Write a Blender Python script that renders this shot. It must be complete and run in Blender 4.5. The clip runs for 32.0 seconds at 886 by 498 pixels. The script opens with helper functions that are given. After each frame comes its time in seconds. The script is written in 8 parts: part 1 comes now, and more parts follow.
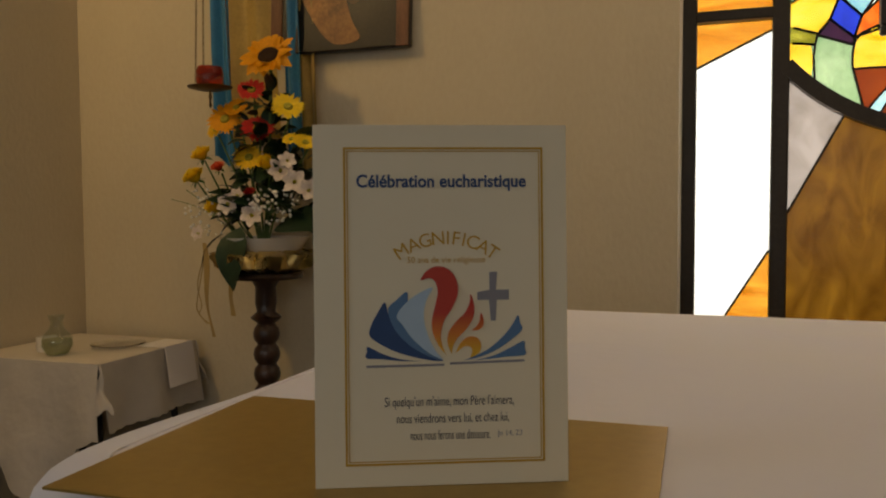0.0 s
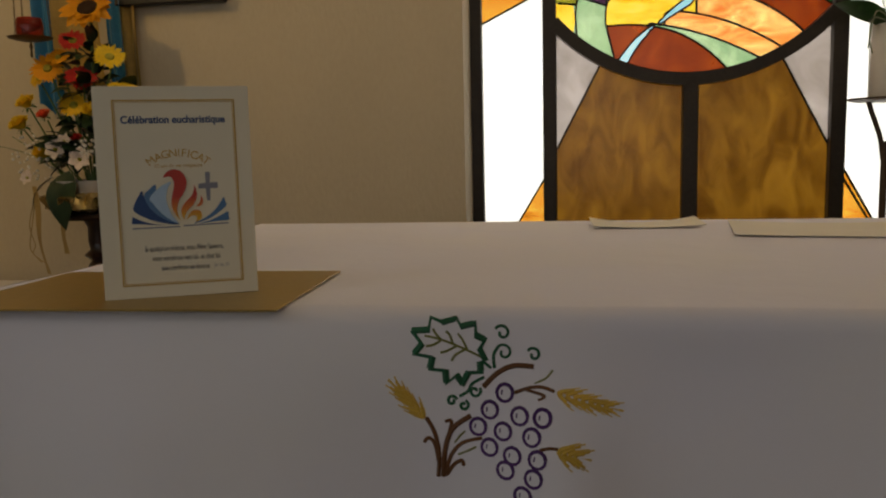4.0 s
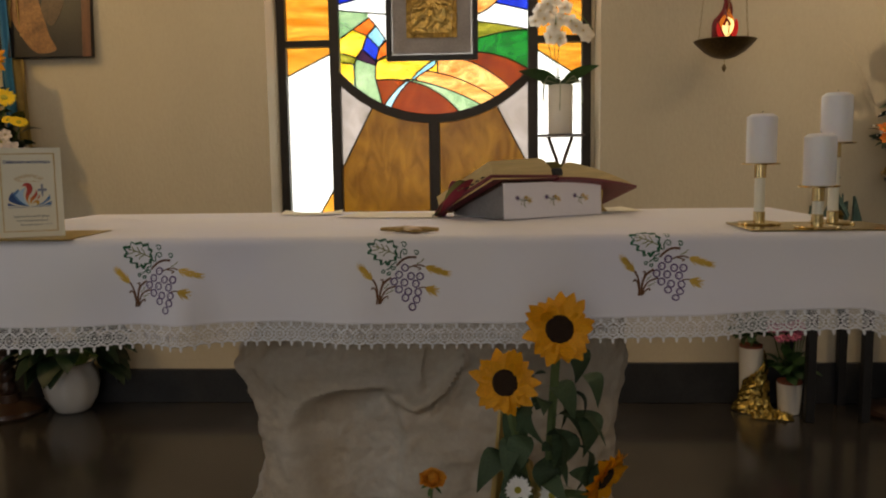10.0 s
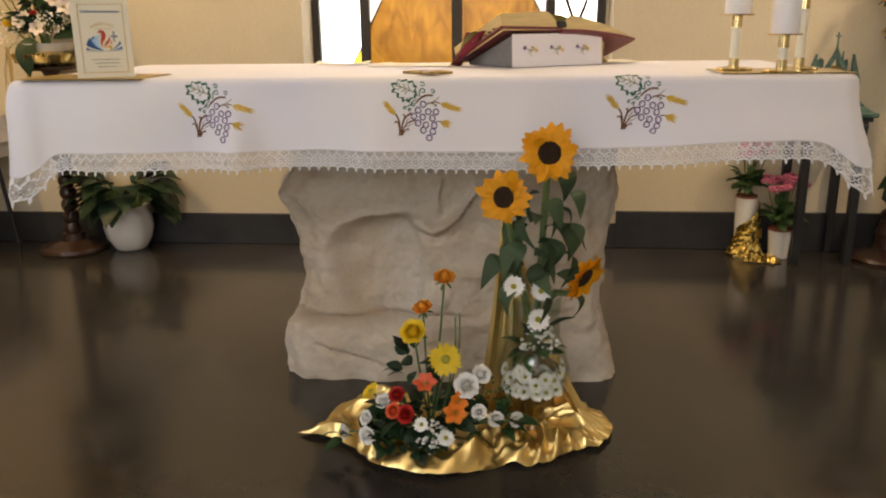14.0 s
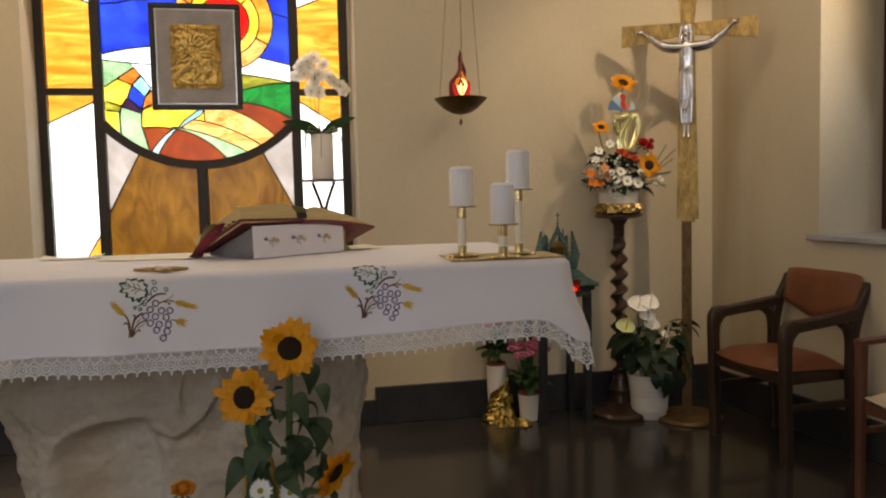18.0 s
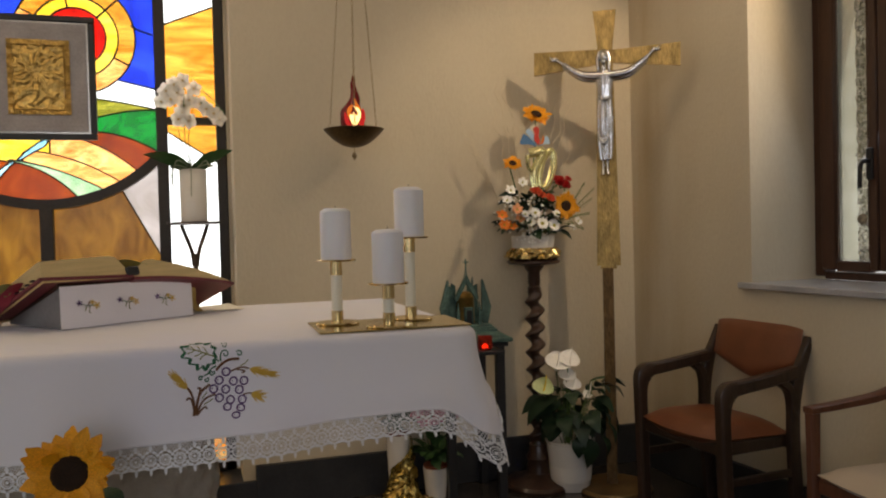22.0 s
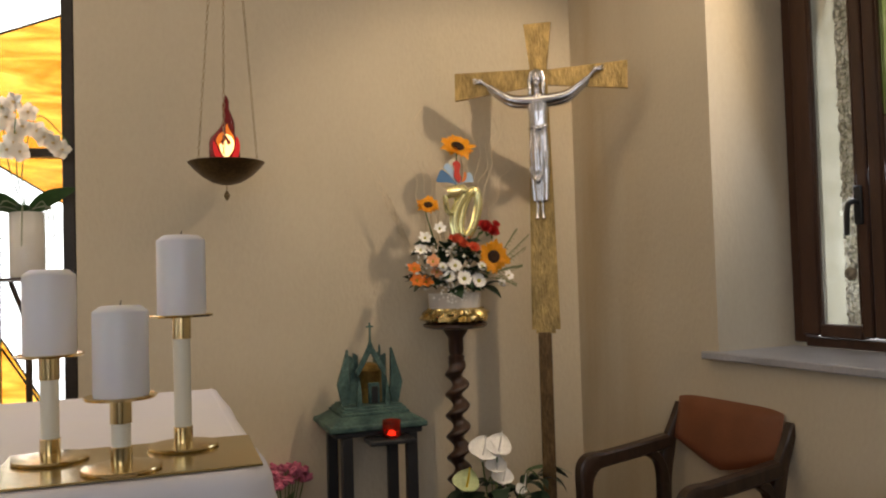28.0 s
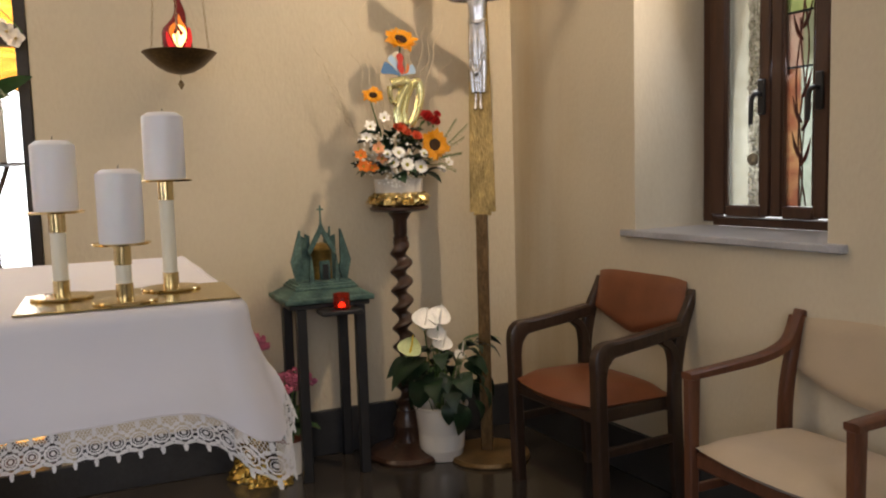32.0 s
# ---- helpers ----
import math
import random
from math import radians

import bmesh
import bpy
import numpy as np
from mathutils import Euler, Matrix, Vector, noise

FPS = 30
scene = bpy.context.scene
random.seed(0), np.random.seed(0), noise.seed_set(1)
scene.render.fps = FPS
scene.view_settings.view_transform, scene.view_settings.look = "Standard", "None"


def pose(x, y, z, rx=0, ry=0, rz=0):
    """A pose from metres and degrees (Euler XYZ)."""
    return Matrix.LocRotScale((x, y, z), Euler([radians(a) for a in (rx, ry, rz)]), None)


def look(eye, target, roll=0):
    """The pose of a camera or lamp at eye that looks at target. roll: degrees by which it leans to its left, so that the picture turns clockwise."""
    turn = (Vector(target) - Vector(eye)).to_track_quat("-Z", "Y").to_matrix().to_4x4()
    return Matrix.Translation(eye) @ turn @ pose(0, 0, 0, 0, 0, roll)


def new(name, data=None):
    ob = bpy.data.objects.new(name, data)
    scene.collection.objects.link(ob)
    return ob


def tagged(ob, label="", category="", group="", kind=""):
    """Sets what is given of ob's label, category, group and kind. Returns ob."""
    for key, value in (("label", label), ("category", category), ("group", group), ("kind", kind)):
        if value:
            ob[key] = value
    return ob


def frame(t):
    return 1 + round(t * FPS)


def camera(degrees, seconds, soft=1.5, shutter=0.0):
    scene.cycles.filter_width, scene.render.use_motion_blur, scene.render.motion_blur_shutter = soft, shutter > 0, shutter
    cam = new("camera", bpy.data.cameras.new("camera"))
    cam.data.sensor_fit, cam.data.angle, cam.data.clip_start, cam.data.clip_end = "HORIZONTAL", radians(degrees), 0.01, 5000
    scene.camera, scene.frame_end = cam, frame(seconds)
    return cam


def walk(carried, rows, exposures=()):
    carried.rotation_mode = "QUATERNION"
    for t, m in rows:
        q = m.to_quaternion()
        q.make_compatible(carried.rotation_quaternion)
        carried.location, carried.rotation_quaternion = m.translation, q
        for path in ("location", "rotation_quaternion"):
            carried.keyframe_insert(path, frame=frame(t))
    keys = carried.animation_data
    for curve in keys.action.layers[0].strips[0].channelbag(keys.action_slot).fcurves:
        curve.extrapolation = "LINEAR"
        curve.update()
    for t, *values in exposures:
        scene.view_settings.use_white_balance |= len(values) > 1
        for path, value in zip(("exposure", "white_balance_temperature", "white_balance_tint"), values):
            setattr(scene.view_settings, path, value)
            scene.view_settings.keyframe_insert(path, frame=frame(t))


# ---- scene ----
cam = camera(57.93, 32.0, soft=2.1)
PATH = [
    (0, (-0.6718, -2.7242, 1.1980), (-1.3249, -0.8368, 1.0913), -0.30),
    (0.5, (-0.6619, -2.7686, 1.1949), (-1.2622, -0.8659, 1.0565), -0.61),
    (1, (-0.6458, -2.8079, 1.1869), (-1.2060, -0.8947, 1.0264), -0.83),
    (1.5, (-0.6145, -2.8338, 1.1916), (-1.1558, -0.9151, 1.0320), -1.00),
    (2, (-0.5580, -2.8877, 1.1959), (-1.0811, -0.9649, 1.0244), -0.74),
    (2.5, (-0.5132, -2.9448, 1.1930), (-0.9731, -1.0078, 1.0026), -1.26),
    (4.5, (-0.4077, -3.1129, 1.1743), (-0.6181, -1.1414, 0.9119), -1.40),
    (5, (-0.3687, -3.2151, 1.1756), (-0.4341, -1.2353, 0.8994), -1.66),
    (5.5, (-0.3125, -3.2750, 1.1791), (-0.2858, -1.2951, 0.8970), -1.59),
    (6, (-0.1934, -3.3557, 1.1798), (-0.2597, -1.3770, 0.8964), -1.58),
    (6.5, (-0.0945, -3.4377, 1.1769), (-0.2613, -1.4652, 0.8914), -1.41),
    (7, (-0.0346, -3.5185, 1.1812), (-0.1297, -1.5345, 0.9471), -1.55),
    (7.5, (0.0135, -3.6488, 1.1799), (-0.0603, -1.6678, 0.9149), -1.51),
    (8, (0.0927, -3.7702, 1.1970), (0.0157, -1.7866, 0.9535), -1.22),
    (8.5, (0.1962, -3.8509, 1.2063), (-0.0126, -1.8755, 0.9730), -1.25),
    (9, (0.2672, -3.9330, 1.2093), (0.0172, -1.9603, 0.9950), -1.15),
    (9.5, (0.2752, -3.9995, 1.2074), (0.1006, -2.0188, 0.9924), -0.92),
    (10, (0.2537, -4.1285, 1.2075), (0.1483, -2.1441, 0.9816), -0.82),
    (10.5, (0.2570, -4.2565, 1.1921), (0.1828, -2.2853, 0.8622), -0.64),
    (11, (0.2814, -4.3267, 1.1845), (0.1450, -2.3659, 0.8146), -0.81),
    (11.5, (0.3164, -4.4143, 1.1683), (0.0518, -2.4845, 0.7143), -0.70),
    (12, (0.3148, -4.4698, 1.1690), (0.0141, -2.5587, 0.6618), -0.65),
    (12.5, (0.3072, -4.4840, 1.1666), (0.0925, -2.5702, 0.6270), -0.65),
    (13, (0.3097, -4.4991, 1.1627), (0.1370, -2.5794, 0.6289), -0.74),
    (13.5, (0.3049, -4.4981, 1.1654), (0.1289, -2.5808, 0.6242), -0.65),
    (15.5, (0.3692, -4.4355, 1.1617), (0.2802, -2.4870, 0.7195), -1.97),
    (16, (0.3619, -4.4637, 1.1817), (0.3931, -2.4998, 0.8048), -1.60),
    (16.5, (0.3724, -4.4716, 1.1920), (0.5125, -2.5063, 0.8485), -1.49),
    (17, (0.3834, -4.4702, 1.2026), (0.6218, -2.5062, 0.9099), -1.42),
    (17.5, (0.3951, -4.4675, 1.2172), (0.7232, -2.5068, 0.9973), -1.41),
    (18, (0.3848, -4.4668, 1.2223), (0.7853, -2.5121, 1.0850), -1.36),
    (18.5, (0.3794, -4.4622, 1.2165), (0.8601, -2.5284, 1.0459), -1.26),
    (19, (0.3690, -4.4635, 1.2115), (0.8773, -2.5388, 1.0192), -0.42),
    (19.5, (0.3842, -4.4140, 1.2090), (0.8846, -2.4924, 0.9705), -0.13),
    (20, (0.4571, -4.3358, 1.2304), (0.8823, -2.3886, 1.0642), -1.67),
    (20.5, (0.5211, -4.2809, 1.2315), (0.9990, -2.3445, 1.0840), -1.84),
    (21, (0.5619, -4.2253, 1.2334), (1.0216, -2.2812, 1.1383), -1.99),
    (21.5, (0.5745, -4.1321, 1.2313), (1.0751, -2.1981, 1.1355), -1.78),
    (22, (0.5943, -3.9718, 1.2439), (1.2028, -2.0671, 1.1984), -1.51),
    (22.5, (0.6413, -3.8626, 1.2432), (1.3131, -1.9806, 1.1609), -1.62),
    (23, (0.7481, -3.7357, 1.2585), (1.3005, -1.8136, 1.2383), -1.88),
    (23.5, (0.8275, -3.6649, 1.2568), (1.3247, -1.7277, 1.2479), -1.81),
    (24, (0.8683, -3.5856, 1.2447), (1.3839, -1.6539, 1.1929), -1.66),
    (24.5, (0.9158, -3.4837, 1.2543), (1.4888, -1.5680, 1.2124), -1.56),
    (26.5, (1.0271, -3.3919, 1.2742), (1.6329, -1.4865, 1.3241), -1.63),
    (27, (1.0351, -3.3971, 1.2770), (1.6712, -1.5024, 1.3489), -1.68),
    (27.5, (1.0445, -3.3969, 1.2748), (1.7022, -1.5095, 1.3456), -1.70),
    (28, (1.0498, -3.3945, 1.2767), (1.7392, -1.5183, 1.3446), -1.66),
    (28.5, (1.0525, -3.4017, 1.2766), (1.7591, -1.5323, 1.3550), -1.76),
    (29, (1.0550, -3.4092, 1.2755), (1.7624, -1.5394, 1.3316), -1.65),
    (29.5, (1.0611, -3.4105, 1.2662), (1.7661, -1.5389, 1.2756), -1.70),
    (30, (1.0728, -3.4111, 1.2587), (1.7515, -1.5301, 1.2223), -1.81),
    (30.5, (1.0927, -3.4256, 1.2502), (1.7198, -1.5278, 1.1786), -1.85),
    (31, (1.0961, -3.4638, 1.2426), (1.6843, -1.5548, 1.1437), -1.75),
    (31.5, (1.0472, -3.5440, 1.2420), (1.7639, -1.6797, 1.1385), -1.80),
    (32, (0.9679, -3.6400, 1.2305), (1.7694, -1.8176, 1.0398), -1.67),
]
walk(cam, [(t, look(eye, target, roll)) for t, eye, target, roll in PATH],
     exposures=[(0, -1.41, 7380, 11.0), (1, -1.45, 7320, 11.0), (2.5, -1.68, 7230, 11.0), (5, -1.55, 7000, 11.0), (6, -1.42, 7000, 11.0), (7, -1.28, 6980, 11.0), (9, -1.29, 7020, 11.0), (10, -1.1, 7020, 11.0), (11, -0.74, 7020, 11.5), (12, -0.1, 7200, 12.5), (13, 0.32, 7150, 12.5), (15.5, 0.15, 6900, 11.5), (16, 0.0, 6850, 11.5), (17, -0.27, 6780, 12.0), (18, -0.63, 6720, 12.0), (19, -0.45, 6504, 11.8), (21, -0.68, 6448, 12.2), (24, -0.87, 6350, 12.7), (26.5, -0.65, 6319, 13.1), (28, -0.55, 6300, 13.3), (30, -0.45, 6275, 13.7), (31, -0.35, 6262, 13.8), (32, -0.1, 6250, 14.0)])

# ---- world, lamps, exposure ----
world = bpy.data.worlds.new("world")
scene.world = world
world.use_nodes = True
wn = world.node_tree
sky = wn.nodes.new("ShaderNodeTexSky")
sky.sky_type, sky.sun_disc, sky.sun_elevation, sky.sun_rotation = "NISHITA", False, radians(40), radians(200)
wn.links.new(sky.outputs[0], wn.nodes["Background"].inputs[0])
wn.nodes["Background"].inputs[1].default_value = 0.1


def lamp(name, kind, m, power, color, size=0.1, size_y=None, spot=100):
    d = bpy.data.lights.new(name, kind)
    d.energy, d.color = power, color
    if kind == "AREA":
        d.size = size
        if size_y:
            d.shape, d.size_y = "RECTANGLE", size_y
    else:
        d.shadow_soft_size = size
    if kind == "SPOT":
        d.spot_size, d.spot_blend = radians(spot), 0.6
    ob = new(name, d)
    ob.matrix_world = m
    return ob


DAY = (0.86, 0.92, 1.0)
lamp("lamp_right", "SPOT", look((2.84, -1.95, 2.93), (2.35, -0.3, 1.5)), 105, (1.0, 0.78, 0.52), 0.025, spot=60)
lamp("lamp_left", "SPOT", look((-2.9, -1.95, 2.95), (-1.9, -0.3, 1.4)), 112, (1.0, 0.69, 0.30), 0.025, spot=84)
# Unseen warm strip, added as fill for the north wall and altar top.
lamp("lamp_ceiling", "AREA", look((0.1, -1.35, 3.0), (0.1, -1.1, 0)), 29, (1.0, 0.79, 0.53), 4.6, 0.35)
lamp("daylight_rear", "AREA", look((-0.35, -7.85, 1.9), (0.4, 0, 0.9)), 46, (0.90, 0.93, 1.0), 1.9, 1.7)
lamp("daylight_west", "AREA", look((-3.02, -4.1, 1.8), (2.4, -1.9, 1.2)), 21, (0.82, 0.90, 1.0), 1.2, 1.4)
lamp("lamp_nave", "AREA", look((0.9, -5.3, 3.0), (0.5, -1.8, 0.6)), 22, (1.0, 0.88, 0.76), 3.2, 0.5)
lamp("daylight_side", "AREA", look((3.26, -1.51, 1.75), (1.5, -1.9, 1.2)), 6, DAY, 0.45, 1.3)
lamp("daylight_altar_window", "AREA", look((0, -0.06, 1.9), (0, -3, 1.2)), 13, (1, 0.92, 0.82), 1.5, 1.7)

# ---- geometry helpers ----


class Geo:
    """Vertices and faces of one part."""

    def __init__(self):
        self.v, self.f = [], []

    def add(self, verts, faces, m=None):
        n = len(self.v)
        self.v += [tuple(m @ Vector(p)) if m else tuple(p) for p in verts]
        self.f += [tuple(n + i for i in f) for f in faces]
        return self

    def box(self, c, s, bevel=0.004, m=None):
        x, y, z = (a / 2 for a in s)
        b = min(bevel, x * 0.49, y * 0.49, z * 0.49)
        base = m or Matrix()
        v = []
        for sx in (-1, 1):
            for sy in (-1, 1):
                for sz in (-1, 1):
                    v += [(sx * x, sy * (y - b), sz * (z - b)), (sx * (x - b), sy * y, sz * (z - b)), (sx * (x - b), sy * (y - b), sz * z)]
        idx = lambda sx, sy, sz: ((sx > 0) * 4 + (sy > 0) * 2 + (sz > 0)) * 3
        f = []
        for a in range(3):
            o = [(a + 1) % 3, (a + 2) % 3]
            for s1 in (-1, 1):
                q = []
                for u, w in ((-1, -1), (1, -1), (1, 1), (-1, 1)):
                    k = [0, 0, 0]
                    k[a], k[o[0]], k[o[1]] = s1, u, w
                    q.append(idx(*k) + a)
                f.append(q if s1 > 0 else q[::-1])
            for u in (-1, 1):
                for w in (-1, 1):
                    k0, k1 = [0, 0, 0], [0, 0, 0]
                    k0[a], k1[a] = -1, 1
                    k0[o[0]] = k1[o[0]] = u
                    k0[o[1]] = k1[o[1]] = w
                    i0, i1 = idx(*k0), idx(*k1)
                    q = [i0 + o[0], i1 + o[0], i1 + o[1], i0 + o[1]]
                    f.append(q[::-1] if u * w > 0 else q)
        for sx in (-1, 1):
            for sy in (-1, 1):
                for sz in (-1, 1):
                    i = idx(sx, sy, sz)
                    f.append((i, i + 1, i + 2) if sx * sy * sz > 0 else (i + 2, i + 1, i))
        return self.add([base @ (Vector(p) + Vector(c)) for p in v], f)

    def lathe(self, prof, seg=24, c=(0, 0, 0), m=None, wobble=None):
        v, f, n = [], [], len(prof)
        for k in range(seg):
            a = 2 * math.pi * k / seg
            for r, z in prof:
                w = wobble(a, z) if wobble else 1
                v.append((c[0] + r * w * math.cos(a), c[1] + r * w * math.sin(a), c[2] + z))
        for k in range(seg):
            for i in range(n - 1):
                a, b = k * n + i, (k + 1) % seg * n + i
                f.append((a, b, b + 1, a + 1))
        if prof[0][0] > 1e-6:
            f.append([k * n for k in range(seg)][::-1])
        if prof[-1][0] > 1e-6:
            f.append([k * n + n - 1 for k in range(seg)])
        return self.add(v, f, m)

    def tube(self, path, r, seg=6, closed=False):
        p = [Vector(q) for q in path]
        n = len(p)
        rr = r if isinstance(r, (list, tuple)) else [r] * n
        v, f, up = [], [], None
        for i, q in enumerate(p):
            d = (p[(i + 1) % n] - p[i - 1]) if closed else (p[min(i + 1, n - 1)] - p[max(i - 1, 0)])
            d = d.normalized() if d.length > 1e-9 else Vector((0, 0, 1))
            if up is None:
                up = Vector((0, 0, 1)) if abs(d.z) < 0.9 else Vector((1, 0, 0))
            s = d.cross(up)
            s = s.normalized() if s.length > 1e-6 else d.orthogonal().normalized()
            up = s.cross(d)
            for k in range(seg):
                a = 2 * math.pi * k / seg
                v.append(q + rr[i] * (math.cos(a) * s + math.sin(a) * up))
        for i in range(n if closed else n - 1):
            for k in range(seg):
                a, b, k1 = i * seg, (i + 1) % n * seg, (k + 1) % seg
                f.append((a + k, a + k1, b + k1, b + k))
        if not closed:
            f += [list(range(seg))[::-1], [(n - 1) * seg + k for k in range(seg)]]
        return self.add(v, f)

    def sheet(self, fn, nu, nv, thick=0.0):
        """fn(u, v) over the unit square, with a thickness along -normal by a second skin."""
        v = [Vector(fn(i / nu, j / nv)) for i in range(nu + 1) for j in range(nv + 1)]
        f = [(i * (nv + 1) + j, (i + 1) * (nv + 1) + j, (i + 1) * (nv + 1) + j + 1, i * (nv + 1) + j + 1) for i in range(nu) for j in range(nv)]
        if thick:
            nor = [Vector() for _ in v]
            for q in f:
                d = (v[q[1]] - v[q[0]]).cross(v[q[3]] - v[q[0]])
                for i in q:
                    nor[i] += d
            n = len(v)
            v = v + [p - thick * (d.normalized() if d.length else Vector((0, 0, 1))) for p, d in zip(v, nor)]
            rim = [(i, 0) for i in range(nu + 1)] + [(nu, j) for j in range(1, nv + 1)] + [(i, nv) for i in range(nu - 1, -1, -1)] + [(0, j) for j in range(nv - 1, 0, -1)]
            rim = [i * (nv + 1) + j for i, j in rim]
            f = f + [tuple(n + i for i in q[::-1]) for q in f] + [(a, a + n, b + n, b) for a, b in zip(rim, rim[1:] + rim[:1])]
        return self.add(v, f)

    def prism(self, poly, y0, y1):
        """A polygon in x and z, drawn out along y."""
        n = len(poly)
        v = [(x, y0, z) for x, z in poly] + [(x, y1, z) for x, z in poly]
        f = [list(range(n)), [n + i for i in range(n)][::-1]] + [(i, n + i, n + (i + 1) % n, (i + 1) % n) for i in range(n)]
        return self.add(v, f)

    def moved(self, m):
        self.v = [tuple(m @ Vector(p)) for p in self.v]
        return self


def mesh(name, geo, mat, smooth=None):
    me = bpy.data.meshes.new(name)
    me.from_pydata(geo.v, [], geo.f)
    bm = bmesh.new()
    bm.from_mesh(me)
    bmesh.ops.recalc_face_normals(bm, faces=bm.faces)
    bm.to_mesh(me)
    bm.free()
    if smooth is not None:
        me.shade_smooth()
        me.set_sharp_from_angle(angle=radians(smooth))
    if mat:
        me.materials.append(mat)
    return me


def thing(name, m, label, category, group=""):
    ob = new(name)
    ob.empty_display_size = 0.05
    ob.matrix_world = m
    return tagged(ob, label, category, group)


def part(name, geo, mat, parent, label="", smooth=40):
    ob = new(name, geo if isinstance(geo, bpy.types.Mesh) else mesh(name, geo, mat, smooth))
    ob.parent = parent
    return tagged(ob, label) if label else ob


def solid(name, geo, mat, label, category="", kind="", smooth=40, m=None, group=""):
    ob = new(name, mesh(name, geo, mat, smooth))
    if m:
        ob.matrix_world = m
    return tagged(ob, label, category, group, kind)


def spline(pts, n=6):
    p = [Vector(q) for q in pts]
    out = []
    for i in range(len(p) - 1):
        a, b, c, d = p[max(i - 1, 0)], p[i], p[i + 1], p[min(i + 2, len(p) - 1)]
        for k in range(n):
            t = k / n
            out.append(0.5 * (2 * b + (c - a) * t + (2 * a - 5 * b + 4 * c - d) * t * t + (3 * b - a - 3 * c + d) * t ** 3))
    return out + [p[-1]]


# ---- materials ----
def ramp(nt, fac, stops):
    n = nt.nodes.new("ShaderNodeValToRGB")
    while len(n.color_ramp.elements) < len(stops):
        n.color_ramp.elements.new(0.5)
    for e, (p, c) in zip(n.color_ramp.elements, stops):
        e.position, e.color = p, (*c, 1)
    nt.links.new(fac, n.inputs[0])
    return n.outputs[0]


def shade(c, k):
    return tuple(min(1, max(0, a * k)) for a in c)


def material(name, base, rough=0.6, metal=0.0, var=0.18, scale=9.0, grain=90.0, bump=0.15, stretch=(1, 1, 1), coat=0.0, trans=0.0, ior=1.45, sheen=0.0, piece=0.0, base2=None, sub=0.0, dist=0.003, wave=0.0):
    """A surface with broad stains, a fine grain, varied gloss and fine relief."""
    mt = bpy.data.materials.new(name)
    mt.use_nodes = True
    nt = mt.node_tree
    b = nt.nodes["Principled BSDF"]
    tc, mp = nt.nodes.new("ShaderNodeTexCoord"), nt.nodes.new("ShaderNodeMapping")
    mp.inputs["Scale"].default_value = stretch
    nt.links.new(tc.outputs["Object"], mp.inputs[0])
    broad, fine = nt.nodes.new("ShaderNodeTexNoise"), nt.nodes.new("ShaderNodeTexNoise")
    for n, s, d in ((broad, scale, 5), (fine, grain, 3)):
        n.inputs["Scale"].default_value, n.inputs["Detail"].default_value = s, d
        nt.links.new(mp.outputs[0], n.inputs["Vector"])
    other = base2 or shade(base, 1 + var)
    c1 = ramp(nt, broad.outputs[0], [(0.3, shade(base, 1 - var)), (0.7, other)])
    c2 = ramp(nt, fine.outputs[0], [(0.3, shade((0.5, 0.5, 0.5), 1 - var * 0.6)), (0.7, shade((0.5, 0.5, 0.5), 1 + var * 0.6))])
    mx = nt.nodes.new("ShaderNodeMix")
    mx.data_type, mx.blend_type = "RGBA", "OVERLAY"
    mx.inputs["Factor"].default_value = 1.0
    nt.links.new(c1, mx.inputs["A"])
    nt.links.new(c2, mx.inputs["B"])
    col = mx.outputs["Result"]
    if piece:
        oi, hs, mr = nt.nodes.new("ShaderNodeObjectInfo"), nt.nodes.new("ShaderNodeHueSaturation"), nt.nodes.new("ShaderNodeMapRange")
        mr.inputs["To Min"].default_value, mr.inputs["To Max"].default_value = 1 - piece, 1 + piece
        nt.links.new(oi.outputs["Random"], mr.inputs[0])
        nt.links.new(mr.outputs[0], hs.inputs["Value"])
        nt.links.new(col, hs.inputs["Color"])
        col = hs.outputs[0]
    nt.links.new(col, b.inputs["Base Color"])
    rr = nt.nodes.new("ShaderNodeMapRange")
    rr.inputs["To Min"].default_value, rr.inputs["To Max"].default_value = max(0.02, rough * 0.8), min(1, rough * 1.2)
    nt.links.new(broad.outputs[0], rr.inputs[0])
    nt.links.new(rr.outputs[0], b.inputs["Roughness"])
    b.inputs["Metallic"].default_value, b.inputs["Coat Weight"].default_value = metal, coat
    b.inputs["Transmission Weight"].default_value, b.inputs["IOR"].default_value = trans, ior
    b.inputs["Sheen Weight"].default_value = sheen
    if sub:
        b.inputs["Subsurface Weight"].default_value, b.inputs["Subsurface Radius"].default_value = sub, (0.02, 0.015, 0.01)
    if bump:
        bp = nt.nodes.new("ShaderNodeBump")
        bp.inputs["Strength"].default_value, bp.inputs["Distance"].default_value = bump, dist
        nt.links.new(fine.outputs[0], bp.inputs["Height"])
        if wave:
            wv = nt.nodes.new("ShaderNodeBump")
            wv.inputs["Strength"].default_value, wv.inputs["Distance"].default_value = 0.6, wave
            nt.links.new(broad.outputs[0], wv.inputs["Height"])
            nt.links.new(wv.outputs[0], bp.inputs["Normal"])
        nt.links.new(bp.outputs[0], b.inputs["Normal"])
    return mt


def glowing(name, color, strength):
    mt = bpy.data.materials.new(name)
    mt.use_nodes = True
    b = mt.node_tree.nodes["Principled BSDF"]
    b.inputs["Base Color"].default_value = (*color, 1)
    b.inputs["Emission Color"].default_value, b.inputs["Emission Strength"].default_value = (*color, 1), strength
    return mt


